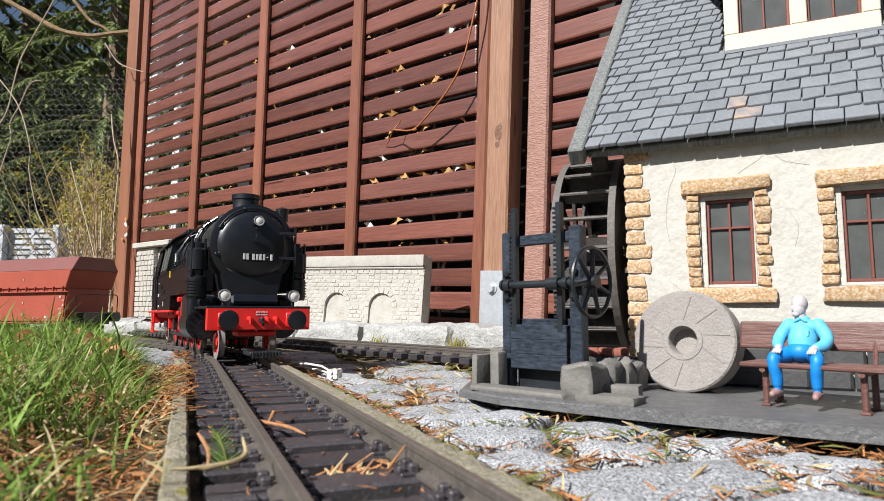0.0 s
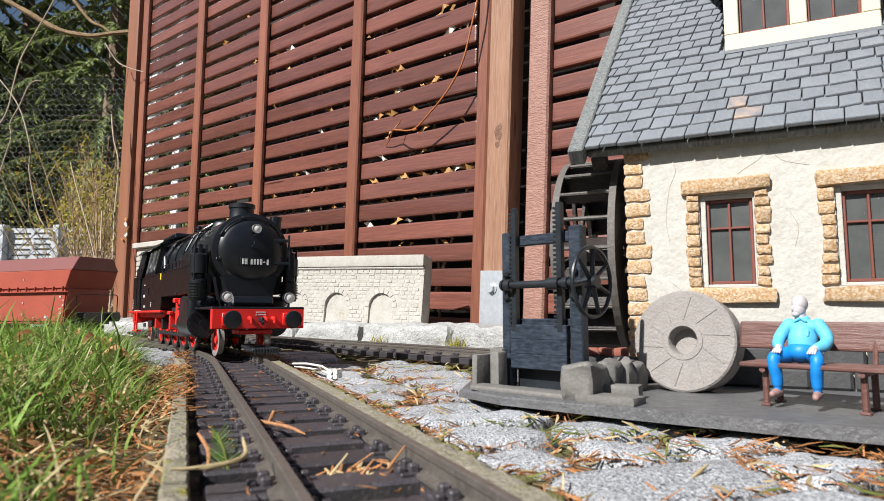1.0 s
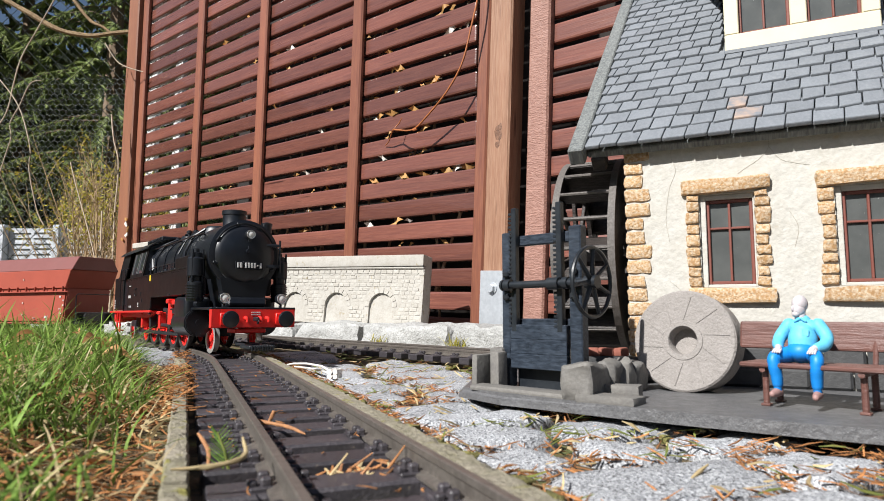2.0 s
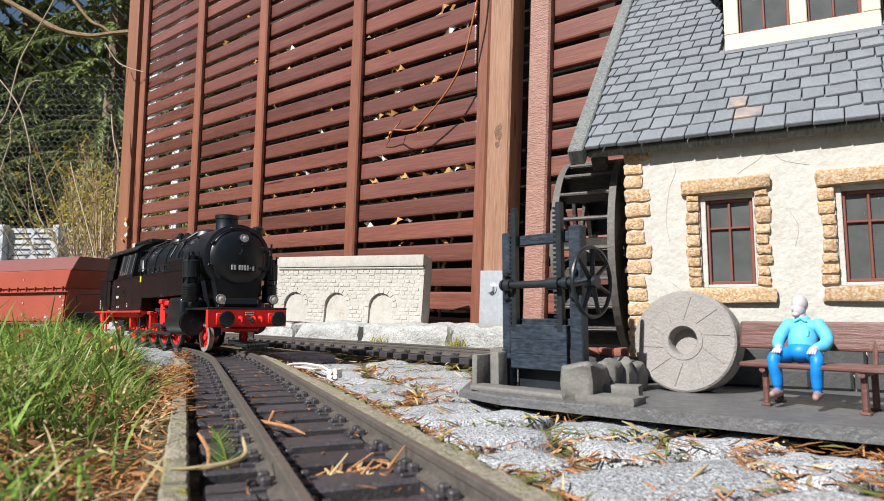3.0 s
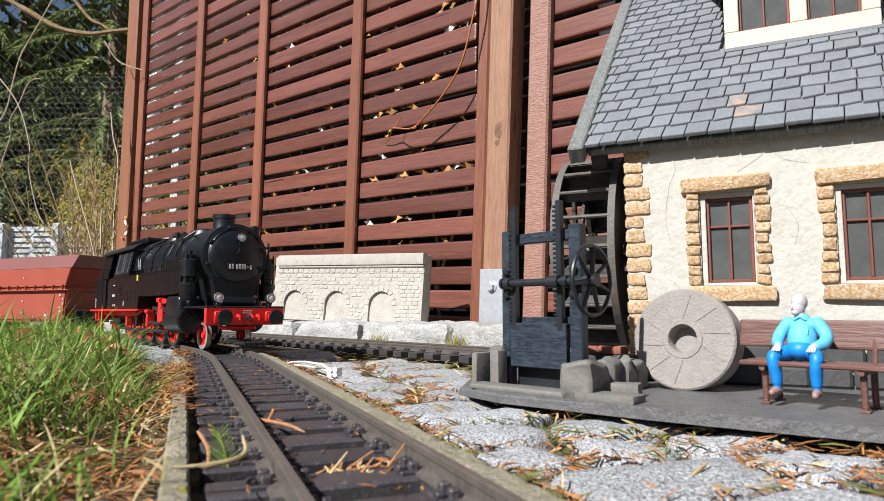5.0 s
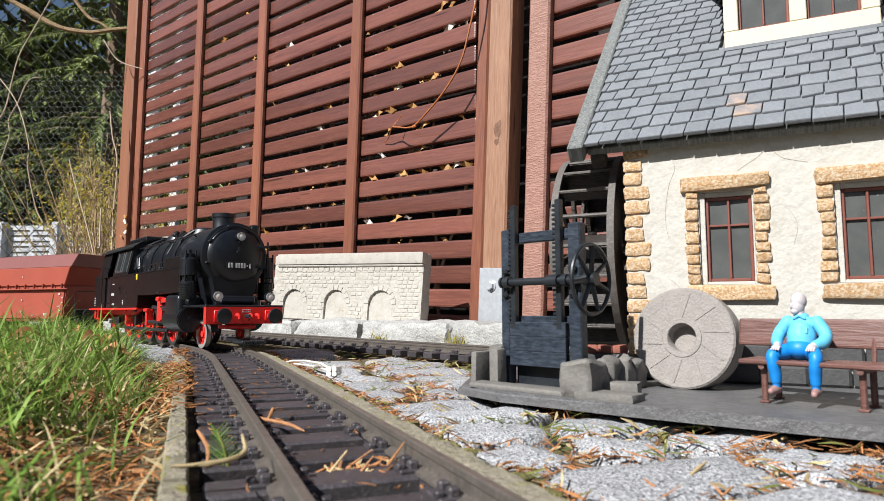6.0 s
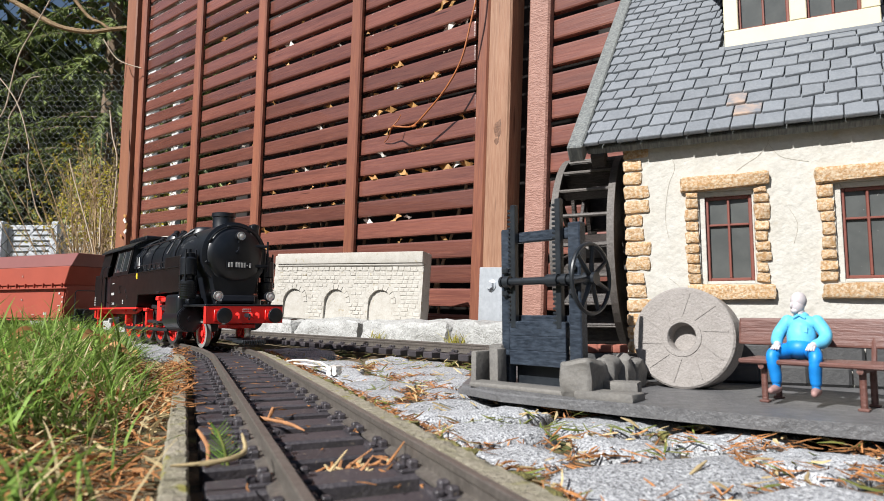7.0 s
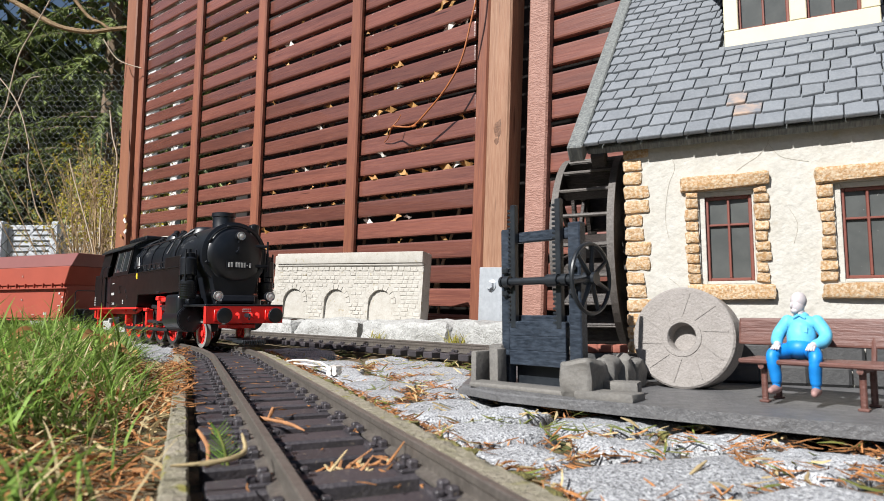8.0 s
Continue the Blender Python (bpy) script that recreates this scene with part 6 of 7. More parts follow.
def needles(name, label, material, spots, seed, length, thick, flat):
    """Loose needles and bark chips: thin four-sided slivers."""
    rnd = random.Random(seed)
    verts, faces = [], []
    for x, y, z in spots:
        L = rnd.uniform(*length)
        a, b = rnd.uniform(0, 2 * math.pi), rnd.uniform(-flat, flat)
        d = Vector((math.cos(a) * math.cos(b), math.sin(a) * math.cos(b), math.sin(b)))
        u = Vector((-math.sin(a), math.cos(a), 0)) * rnd.uniform(*thick)
        v = d.cross(u).normalized() * u.length * rnd.uniform(0.3, 0.9)
        c = Vector((x, y, z + abs(d.z) * L / 2))
        bow = v * rnd.uniform(-2, 2) + u * rnd.uniform(-2, 2)
        i0 = len(verts)
        for t, s in ((-0.5, 0.6), (0.0, 1.0), (0.5, 0.35)):
            o = c + d * L * t + (bow if t == 0.0 else Vector((0, 0, 0)))
            for p in (u + v, u - v, -u - v, -u + v):
                verts.append(tuple(o + p * s))
        for r in (0, 4):
            for j in range(4):
                faces.append((i0 + r + j, i0 + r + (j + 1) % 4, i0 + r + 4 + (j + 1) % 4, i0 + r + 4 + j))
        faces += [(i0 + 3, i0 + 2, i0 + 1, i0), (i0 + 8, i0 + 9, i0 + 10, i0 + 11)]
    me = bpy.data.meshes.new(name)
    me.from_pydata(verts, [], faces)
    me.materials.append(material)
    tagged(new(name, me), label, "plant litter", kind="stuff")


def litter_spots(n, seed, lo, hi, s0, s1, z, patch=12):
    rnd = random.Random(seed)
    out = []
    while len(out) < n:
        x, y = from_line(rnd.uniform(lo, hi), rnd.uniform(s0, s1))
        if noise.noise(Vector((x * patch, y * patch, seed))) < rnd.uniform(-0.45, 0.45) or math.hypot(x, y) < 0.10:
            continue
        out.append((x, y, z + rnd.uniform(0, 0.003)))
    return out


def joint_spots(n, seed, lift):
    """Spots in the joints of the paving, in clumps."""
    rnd = random.Random(seed)
    out = []
    while len(out) < n:
        x, y, z = rnd.choice(JOINTS)
        if y > 0.75 or x > 0.45 or noise.noise(Vector((x * 16, y * 16, seed))) < rnd.uniform(-0.25, 0.55):
            continue
        out.append((x + rnd.gauss(0, 0.0026), y + rnd.gauss(0, 0.0026), -0.0178 + lift + rnd.uniform(0, 0.003)))
    return out


paved = joint_spots(2300, 61, -0.0020) + litter_spots(450, 31, 0.05, 0.45, -0.75, 0.30, -0.0205, 22) + litter_spots(1500, 35, 0.046, 0.070, -0.72, 0.2, -0.0175, 18)
lawn_edge = [(x, y, ground_height(x, y) + 0.001 + z) for x, y, z in litter_spots(5200, 32, -0.23, -0.060, -0.70, 0.0, 0.0, 7)]
needles("dry_needles", "orange-brown dry conifer needles and bark chips", CHIP, paved + lawn_edge + litter_spots(420, 38, -0.066, -0.046, -0.46, 0.05, -0.0035, 14), 41, (0.004, 0.013), (0.00018, 0.0005), 0.4)
needles("bark_chips", "reddish brown bark chips on the soil beside the lawn edging", CHIP, [(x, y, ground_height(x, y) + 0.002 + z) for x, y, z in litter_spots(1300, 37, -0.26, -0.060, -0.72, -0.10, 0.0, 9)], 45, (0.005, 0.016), (0.0004, 0.0012), 0.5)
needles("pale_chips", "pale straw and bark chips in the litter", STRAW, joint_spots(350, 63, -0.001) + litter_spots(260, 33, 0.05, 0.45, -0.75, 0.30, -0.0185, 22) + [(x, y, ground_height(x, y) + 0.002 + z) for x, y, z in litter_spots(1800, 36, -0.23, -0.060, -0.70, 0.0, 0.0, 7)], 42, (0.003, 0.015), (0.0003, 0.0008), 0.4)
needles("green_needles", "fallen green conifer needles between the slabs", GREENNEEDLE, joint_spots(300, 62, -0.001) + litter_spots(220, 34, 0.048, 0.42, -0.75, 0.25, -0.0185, 20), 43, (0.007, 0.017), (0.0003, 0.0006), 0.4)


def moss():
    """Low moss cushions in the joints."""
    rnd = random.Random(8)
    spots = litter_spots(220, 51, 0.041, 0.058, -0.74, 0.25, -0.0150, 9) + litter_spots(200, 52, 0.055, 0.45, -0.74, 0.28, -0.0215, 22)
    bm = bmesh.new()
    for x, y, z in spots:
        r = rnd.uniform(0.0018, 0.0050)
        bmesh.ops.create_icosphere(bm, subdivisions=2, radius=1, matrix=Matrix.Translation((x, y, z - 0.001)) @ Matrix.Rotation(rnd.uniform(0, 3), 4, "Z") @ Matrix.Diagonal((r * rnd.uniform(0.8, 2.2), r, 0.0022, 1)))
    wobble(bm, 0.0016, 0.003, 2)
    tagged(part("moss", bm, MOSS, smooth=True), "olive green moss cushions in the paving joints", "moss", kind="stuff")


moss()


def twig(name, label, pts, r, material, category="twig"):
    bm = bmesh.new()
    tube(bm, *smooth_line(pts, r), 8)
    wobble(bm, 0.0002, 0.002, pts[0][0] * 50)
    tagged(part(name, bm, material, smooth=True), label, category)


TWIG = mat("orange_twig", (0.40, 0.185, 0.075), 0.75, second=(0.22, 0.10, 0.045), size=0.004, amount=0.8, bump=0.6, bump_size=0.002, distance=0.0006)
twig("dry_twig", "orange-brown dry twig lying across the sleepers", [(-0.0850, 0.297, -0.004), (-0.0760, 0.293, -0.0045), (-0.0670, 0.286, -0.005), (-0.0590, 0.279, -0.0065)], [0.0010, 0.0008, 0.0008, 0.0003], TWIG)
twig("dry_twig", "stubby dry twig end on the sleepers", [(-0.0795, 0.2975, -0.004), (-0.0775, 0.298, 0.0005)], [0.0008, 0.0011], TWIG)
twig("straw_stalk", "pale bent straw stalk over the edging strip", [(-0.078, 0.187, 0.0005), (-0.066, 0.190, 0.0010), (-0.060, 0.197, 0.0022), (-0.0635, 0.206, 0.006)], [0.0004, 0.0008, 0.0008, 0.0004], STRAW)
twig("dry_twig", "dry twig leaning on the edging strip", [(-0.0905, 0.240, 0.001), (-0.083, 0.230, -0.003), (-0.080, 0.222, -0.008)], [0.0005, 0.0008, 0.0006], TWIG)


for k, dz in enumerate((0.0, 0.006)):
    twig("straw_stalk", "pale straw lying across the sluice gate", [tuple(SLUICE @ Vector((0.012 - 0.004 * k, 0.008, 0.0400 + dz))), tuple(SLUICE @ Vector((0.030, 0.009, 0.0395 + dz))), tuple(SLUICE @ Vector((0.0550, 0.008, 0.0405 + dz * 0.6)))], [0.0004, 0.0005, 0.0004], STRAW)


def post_ring():
    """Small open wire ring screwed to the post's side."""
    bm = bmesh.new()
    ring(bm, [(0.011 + 0.0011 * math.cos(t), 0.0011 * math.sin(t)) for t in [k * math.pi / 3 for k in range(6)]], 28)
    rod(bm, (0.011, 0, 0), (0.020, 0, 0), 0.0012, n=8)
    tagged(part("wire_ring", bm, ZINC, None, smooth=True, m=the_fence.matrix_basis @ Matrix.Translation((0.117, -0.020, 0.352)) @ Matrix.Rotation(radians(75), 4, "Y") @ Matrix.Rotation(radians(90), 4, "Z")),
           "small galvanised wire ring screwed to the fence post", "ring")


post_ring()


def sprig():
    """A broken conifer tip beside the sleepers."""
    g = empty("conifer_sprig", "small green conifer sprig beside the sleepers", "sprig", Matrix.Translation((-0.0755, 0.225, -0.006)))
    bm = bmesh.new(); tube(bm, [(0.002, 0, -0.004), (0.0, 0.0, 0.004), (-0.003, 0.001, 0.010)], [0.0006, 0.0005, 0.0003], 6)
    part("stem", bm, GREENNEEDLE, g)
    bm = bmesh.new()
    for k in range(22):
        t = k / 22
        s = 1 if k % 2 else -1
        o = Vector((-0.003 * t * t, 0.001 * t, -0.002 + 0.012 * t))
        rod(bm, o, o + Vector((s * 0.006 * (1 - 0.5 * t), random.uniform(-0.001, 0.001), 0.004)), 0.00028, 0.0001, 5)
    tagged(part("needle_set", bm, GRASS, g), kind="stuff")


sprig()


def chip_pile():
    """Seed scales and straws between the rails."""
    rnd = random.Random(77)
    for k in range(34):
        s, al = rnd.gauss(0.004, 0.006), rnd.gauss(-0.580, 0.006)
        x, y = from_line(s, al)
        a = rnd.uniform(0, 3.1)
        L = rnd.uniform(0.003, 0.007)
        if k < 4:
            L = rnd.uniform(0.008, 0.013)
        up = rnd.uniform(0.1, 0.5) if k >= 4 else rnd.uniform(0.5, 0.9)
        bm = bmesh.new()
        rod(bm, (-L / 2, 0, 0), (L / 2, 0, 0), 0.0009, 0.0004, 6)
        ob = part("dry_chip", bm, (TWIG, STRAW, CHIP)[k % 3], m=Matrix.Translation((x, y, -0.0105 + L / 2 * math.sin(up) + 0.0008)) @ Matrix.Rotation(a, 4, "Z") @ Matrix.Rotation(-up, 4, "Y") @ Matrix.Diagonal((1, 1, 0.6, 1)))
        tagged(ob, "small dry bark chip lying between the rails", "bark chip", "chips between the rails")


chip_pile()


def cable():
    c = empty("white_cable", "white electric cable with a terminal block on the paving", "cable", Matrix.Translation((0.011, 0.0, 0.0)))
    bm = bmesh.new()
    tube(bm, [(-0.180, 0.70, -0.010), (-0.165, 0.665, -0.006), (-0.145, 0.632, -0.0035), (-0.125, 0.607, -0.004), (-0.112, 0.588, -0.008)], 0.0010, 8)
    part("wire", bm, WHITEPL, c, smooth=True)
    bm = bmesh.new()
    tube(bm, [(-0.172, 0.70, -0.012), (-0.150, 0.660, -0.010), (-0.128, 0.620, -0.009), (-0.113, 0.590, -0.010)], 0.0009, 8)
    part("wire", bm, WHITEPL, c, smooth=True)
    bm = bmesh.new()
    for i in range(2):
        for z in (-0.0105, -0.0065):
            rod(bm, (-0.1120 + i * 0.0048, 0.574, z), (-0.1090 + i * 0.0048, 0.586, z), 0.0024, n=12)
    box(bm, (0.009, 0.007, 0.006), (-0.108, 0.580, -0.0085), 0.001)
    part("terminal_block", bm, WHITEPL, c, "white plastic terminal block", smooth=True)


WHITEPL = mat("white_plastic", (0.78, 0.75, 0.70), 0.45, second=(0.66, 0.62, 0.55), size=0.004)
cable()


def lawn_leaves():
    """Curled brown leaves lying in the grass and a few scraps on the sleepers."""
    rnd = random.Random(91)
    for k in range(44):
        bm = bmesh.new()
        L = rnd.uniform(0.012, 0.028)
        n = 6
        rows = []
        for i in range(n + 1):
            t = i / n
            w = L * 0.28 * math.sin(math.pi * min(0.98, t + 0.02)) + 0.0003
            lift = 0.25 * L * math.sin(math.pi * t)
            rows.append([bm.verts.new((L * (t - 0.5), u * w, lift + 0.5 * abs(u) * w)) for u in (-1, -0.4, 0, 0.4, 1)])
        for A, B in zip(rows, rows[1:]):
            for j in range(4):
                bm.faces.new((A[j], A[j + 1], B[j + 1], B[j]))
        side, along = -rnd.uniform(0.09, 0.30), rnd.uniform(-0.50, -0.05)
        x, y = from_line(side, along)
        m = Matrix.Translation((x, y, ground_height(x, y) + rnd.uniform(0.008, 0.030))) @ Matrix.Rotation(rnd.uniform(0, 6.2), 4, "Z") @ Matrix.Rotation(rnd.uniform(-0.7, 0.7), 4, "X")
        tagged(part("dead_leaf", bm, BROWNLEAF, None, smooth=True, m=m), "curled brown dead leaf lying in the grass", "leaf", "leaves in the lawn")


BROWNLEAF = leaf_green("brown_leaf", (0.42, 0.20, 0.08), (0.55, 0.33, 0.16), 0.35)
lawn_leaves()
needles("track_scraps", "small brown scraps scattered on the sleepers", CHIP, litter_spots(110, 71, -0.045, 0.030, -0.68, 0.0, -0.0080, 25), 44, (0.002, 0.007), (0.0002, 0.0005), 0.15)
for mx, my, n_ in ((-0.118, 1.175, 60), (0.035, 1.055, 50), (0.020, 1.07, 40)):
    rr = random.Random(int(mx * 1000) + 500)
    blades("kerb_tuft", "yellow-green grass tuft in a kerb joint", SHRUBGREEN, [(mx + rr.gauss(0, 0.006), my + rr.gauss(0, 0.006), -0.018, 1.0) for _ in range(n_)], n_, (0.015, 0.038), (0.0012, 0.0022), (0.1, 0.8))


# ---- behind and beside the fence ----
DARKBACKING = mat("dark_gap_backing", (0.022, 0.017, 0.014), 0.9, second=(0.014, 0.011, 0.010), size=0.1, amount=0.8, bump=0.4, bump_size=0.02, stretch=(1, 1, 0.1))
DEADLEAF = leaf_green("dead_leaf", (0.62, 0.30, 0.09), (0.70, 0.46, 0.20), 0.4)
PALELEAF = mat("bleached_leaf", (0.75, 0.72, 0.66), 0.7, rand=0.2)
VINE = mat("orange_vine", (0.38, 0.12, 0.03), 0.55, second=(0.26, 0.08, 0.025), size=0.01, amount=0.7)
FM = the_fence.matrix_basis


# Added dark sheets behind the slats; they stand for the shade in the gaps.
def gap_backing():
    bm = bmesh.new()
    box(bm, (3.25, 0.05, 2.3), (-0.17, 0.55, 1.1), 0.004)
    tagged(part("wall_rear", bm, DARKBACKING, None, m=FM), "added dark sheet that stands for shade in the fence gaps", "wall", kind="structure")
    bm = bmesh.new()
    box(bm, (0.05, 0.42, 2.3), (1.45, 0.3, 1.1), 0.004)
    tagged(part("wall_side", bm, DARKBACKING, None, m=FM), "added dark sheet closing the space behind the fence", "wall", kind="structure")


gap_backing()


def caught_leaves():
    """Dead leaves and white bits caught between the slats."""
    rnd = random.Random(15)
    def leaf(material, name, label, u, z, y, size, group):
        bm = bmesh.new()
        n = 7
        top = [(size * (t - 0.5), size * 0.22 * math.sin(math.pi * t), size * 0.15 * math.sin(math.pi * 2 * t)) for t in [k / n for k in range(n + 1)]]
        lo = [(x, -yy * 0.8, zz) for x, yy, zz in top]
        va, vb = [bm.verts.new((q[0], q[2], q[1])) for q in top], [bm.verts.new((q[0], q[2] + 0.0006, q[1])) for q in lo]
        for j in range(n):
            try:
                bm.faces.new((va[j], va[j + 1], vb[j + 1], vb[j]))
            except ValueError:
                pass
        ob = part(name, bm, material, None, m=FM @ Matrix.Translation((u, y, z)) @ Matrix.Rotation(rnd.uniform(-0.5, 0.5), 4, "Y") @ Matrix.Rotation(rnd.uniform(-0.6, 0.6), 4, "X"))
        tagged(ob, label, "leaf", group)
    drop = math.tan(radians(1.6))
    for k in range(120):
        u = rnd.choice((-1.2, -0.8, -0.8, -0.4, -0.4, -0.4, -0.2)) + rnd.uniform(0, 0.36)
        u = min(u, -0.03)
        i = rnd.randrange(3, 20)
        z = 0.0155 + 0.0563 * (i + 0.5) - u * drop + rnd.uniform(-0.003, 0.001)
        pale = rnd.random() < 0.28
        leaf(PALELEAF if pale else DEADLEAF, "dead_leaf", "bleached leaf scrap caught between slats" if pale else "dry brown leaf caught between the fence slats",
             u, z, 0.004 + rnd.uniform(0, 0.022), rnd.uniform(0.018, 0.055), "leaves in the fence")


for i, (u, z) in enumerate(((-1.672, 0.415), (-1.668, 0.395), (-1.655, 0.375), (-1.665, 0.352), (-1.69, 0.335))):
    bm = bmesh.new()
    block(bm, 0.022, 0.004, 0.011, i + 3, 3, 0.005)
    tagged(part("withered_leaf", bm, PALELEAF if i % 2 else DEADLEAF, None, smooth=True, m=FM @ Matrix.Translation((u, -0.034, z)) @ Matrix.Rotation(i * 0.9, 4, "Y")),
           "withered curled leaf clinging to the fence post", "leaf", "leaves in the fence")


caught_leaves()


def rear_shoots():
    """Bare climber shoots that run up behind the slats."""
    rnd = random.Random(28)
    for k in range(16):
        u, z, y = rnd.uniform(-1.15, -0.05), -0.02, rnd.uniform(0.035, 0.09)
        pts, tilt = [], rnd.uniform(-0.55, 0.55)
        for i in range(9):
            pts.append((u, y, z))
            z += 0.20
            u += 0.20 * tilt + rnd.uniform(-0.03, 0.03)
            tilt += rnd.uniform(-0.15, 0.15)
        pts = [(max(-1.2, min(-0.01, a)), b, c) for a, b, c in pts]
        bm = bmesh.new()
        tube(bm, *smooth_line(pts, [0.0042 - 0.0003 * i for i in range(9)], 4), 6)
        tagged(part("climber_shoot", bm, PALESHOOT, None, smooth=True, m=FM), "bare pale climber shoot growing behind the fence", "vine", "shoots behind the fence")


PALESHOOT = mat("pale_shoot", (0.42, 0.33, 0.25), 0.7, second=(0.26, 0.18, 0.12), size=0.02, amount=0.8, rand=0.3)
rear_shoots()


def white_posts():
    """Pale posts farther back, seen through the first panel's gaps."""
    for x, w in ((-1.475, 0.044), (-1.345, 0.040)):
        bm = bmesh.new()
        box(bm, (w, 0.05, 2.2), (x, 3.15, 1.05), 0.004)
        tagged(part("garden_post", bm, WHITEPAINT), "white painted wooden post behind the fence", "post", "white posts")


WHITEPAINT = mat("white_post_paint", (0.75, 0.75, 0.74), 0.6, second=(0.65, 0.65, 0.63), size=0.05)
white_posts()


def vine():
    v = empty("climbing_vine", "bare orange climber shoot hanging on the fence", "vine", FM)
    bm = bmesh.new()
    tube(bm, *smooth_line([(0.058, -0.040, 0.90), (0.052, -0.045, 0.76), (0.034, -0.05, 0.675), (0.008, -0.05, 0.60), (-0.037, -0.05, 0.545), (-0.097, -0.045, 0.505), (-0.147, -0.04, 0.482), (-0.197, -0.04, 0.490), (-0.224, -0.03, 0.497), (-0.254, -0.012, 0.480), (-0.280, 0.0, 0.474)],
         [0.0023, 0.0023, 0.0022, 0.0022, 0.0021, 0.0020, 0.0020, 0.0018, 0.0017, 0.0013, 0.001]), 8)
    part("shoot", bm, VINE, v, smooth=True)
    bm = bmesh.new()
    tube(bm, [(-0.147, -0.04, 0.482), (-0.142, -0.045, 0.478), (-0.132, -0.044, 0.480)], 0.0026, 6); tube(bm, [(-0.224, -0.03, 0.497), (-0.212, -0.02, 0.515), (-0.202, -0.022, 0.525)], 0.0012, 6)
    part("tendril", bm, VINE, v)


vine()


# ---- garden beyond the fence's end ----
SPRUCE = leaf_green("spruce_needles", (0.19, 0.255, 0.095), (0.36, 0.38, 0.15), 0.6)
SHRUBLEAF = leaf_green("budding_shrub", (0.52, 0.43, 0.06), (0.34, 0.34, 0.06), 0.4)
STEM = mat("pale_stem", (0.50, 0.42, 0.32), 0.75, second=(0.36, 0.28, 0.20), size=0.03, amount=0.8, bump=0.3, bump_size=0.01, rand=0.2)
BROWNSTEM = mat("brown_branch", (0.30, 0.20, 0.10), 0.8, second=(0.16, 0.10, 0.05), size=0.02, amount=0.9, bump=0.9, bump_size=0.008, distance=0.006)
SHRUBSTEM = mat("tan_shrub_stem", (0.46, 0.33, 0.19), 0.75, second=(0.30, 0.21, 0.12), size=0.03, amount=0.8, rand=0.25)
NETTING = mat("galvanised_netting", (0.26, 0.28, 0.27), 0.5, second=(0.17, 0.18, 0.18), size=0.03)
WIRE = mat("plastic_wire", (0.035, 0.042, 0.036), 0.5, second=(0.055, 0.06, 0.05), size=0.02)
CONCRETE = mat("pale_concrete_panel", (0.60, 0.63, 0.67), 0.8, second=(0.48, 0.51, 0.55), size=0.08, amount=0.6, bump=0.3, bump_size=0.01)
BACKDROP = mat("dark_backdrop", (0.022, 0.034, 0.012), 0.9, second=(0.012, 0.018, 0.008), size=0.2, amount=0.8, bump=1.0, bump_size=0.05, distance=0.02)


def spruce(x, y, height, spread, seed):
    rnd = random.Random(seed)
    t = empty("spruce_tree", "tall dark green spruce with drooping sprays", "tree", Matrix.Translation((x, y, 0.0)), "garden trees")
    bm = bmesh.new()
    tube(bm, [(0, 0, -0.1), (0.02, 0, height * 0.4), (0, 0.02, height)], [0.10, 0.07, 0.01], 9)
    part("trunk", bm, BARK, t, smooth=True)
    verts, faces = [], []
    bmb = bmesh.new()
    nb = 190
    for i in range(nb):
        z = 0.1 + (height - 0.15) * (i / nb) ** 0.9
        L = spread * (1 - z / height) ** 0.75 * rnd.uniform(0.75, 1.1) + 0.1
        a = rnd.uniform(0, 2 * math.pi)
        d = Vector((math.cos(a), math.sin(a), 0))
        pts = [Vector((0, 0, z)) + d * L * q + Vector((0, 0, -0.60 * L * q * q + 0.15 * L * q)) for q in (0.1, 0.4, 0.7, 1.0)]
        tube(bmb, pts, [0.012, 0.008, 0.005, 0.002], 4)
        for q in range(int(105 * L) + 30):
            s = rnd.uniform(0.15, 1.0)
            o = Vector((0, 0, z)) + d * L * s + Vector((0, 0, -0.60 * L * s * s + 0.15 * L * s))
            w = d.cross(Vector((0, 0, 1))) * rnd.choice((-1, 1)) * rnd.uniform(0.3, 1) + d * rnd.uniform(0.3, 1.1) + Vector((0, 0, rnd.uniform(-1.7, -0.1)))
            w.normalize()
            l = rnd.uniform(0.035, 0.090)
            side = w.cross(Vector((rnd.uniform(-1, 1), rnd.uniform(-1, 1), 1))).normalized()
            wd = rnd.uniform(0.0065, 0.0115)
            for e in range(3):
                up = w.cross(side).normalized()
                sd = (side * math.cos(e * 1.05) + up * math.sin(e * 1.05)) * wd
                i0 = len(verts)
                for q1, k1 in ((0, 0.5), (0.35, 1.0), (0.75, 0.8)):
                    c = o + w * l * q1 + Vector((0, 0, -0.02 * q1))
                    verts.append(tuple(c - sd * k1)); verts.append(tuple(c + sd * k1))
                verts.append(tuple(o + w * l))
                faces += [(i0, i0 + 1, i0 + 3, i0 + 2), (i0 + 2, i0 + 3, i0 + 5, i0 + 4), (i0 + 4, i0 + 5, i0 + 6)]
    tagged(part("limb_set", bmb, BARK, t), kind="stuff")
    me = bpy.data.meshes.new("crown")
    me.from_pydata(verts, [], faces)
    me.materials.append(SPRUCE)
    ob = new("crown", me)
    ob.parent = t
    return t


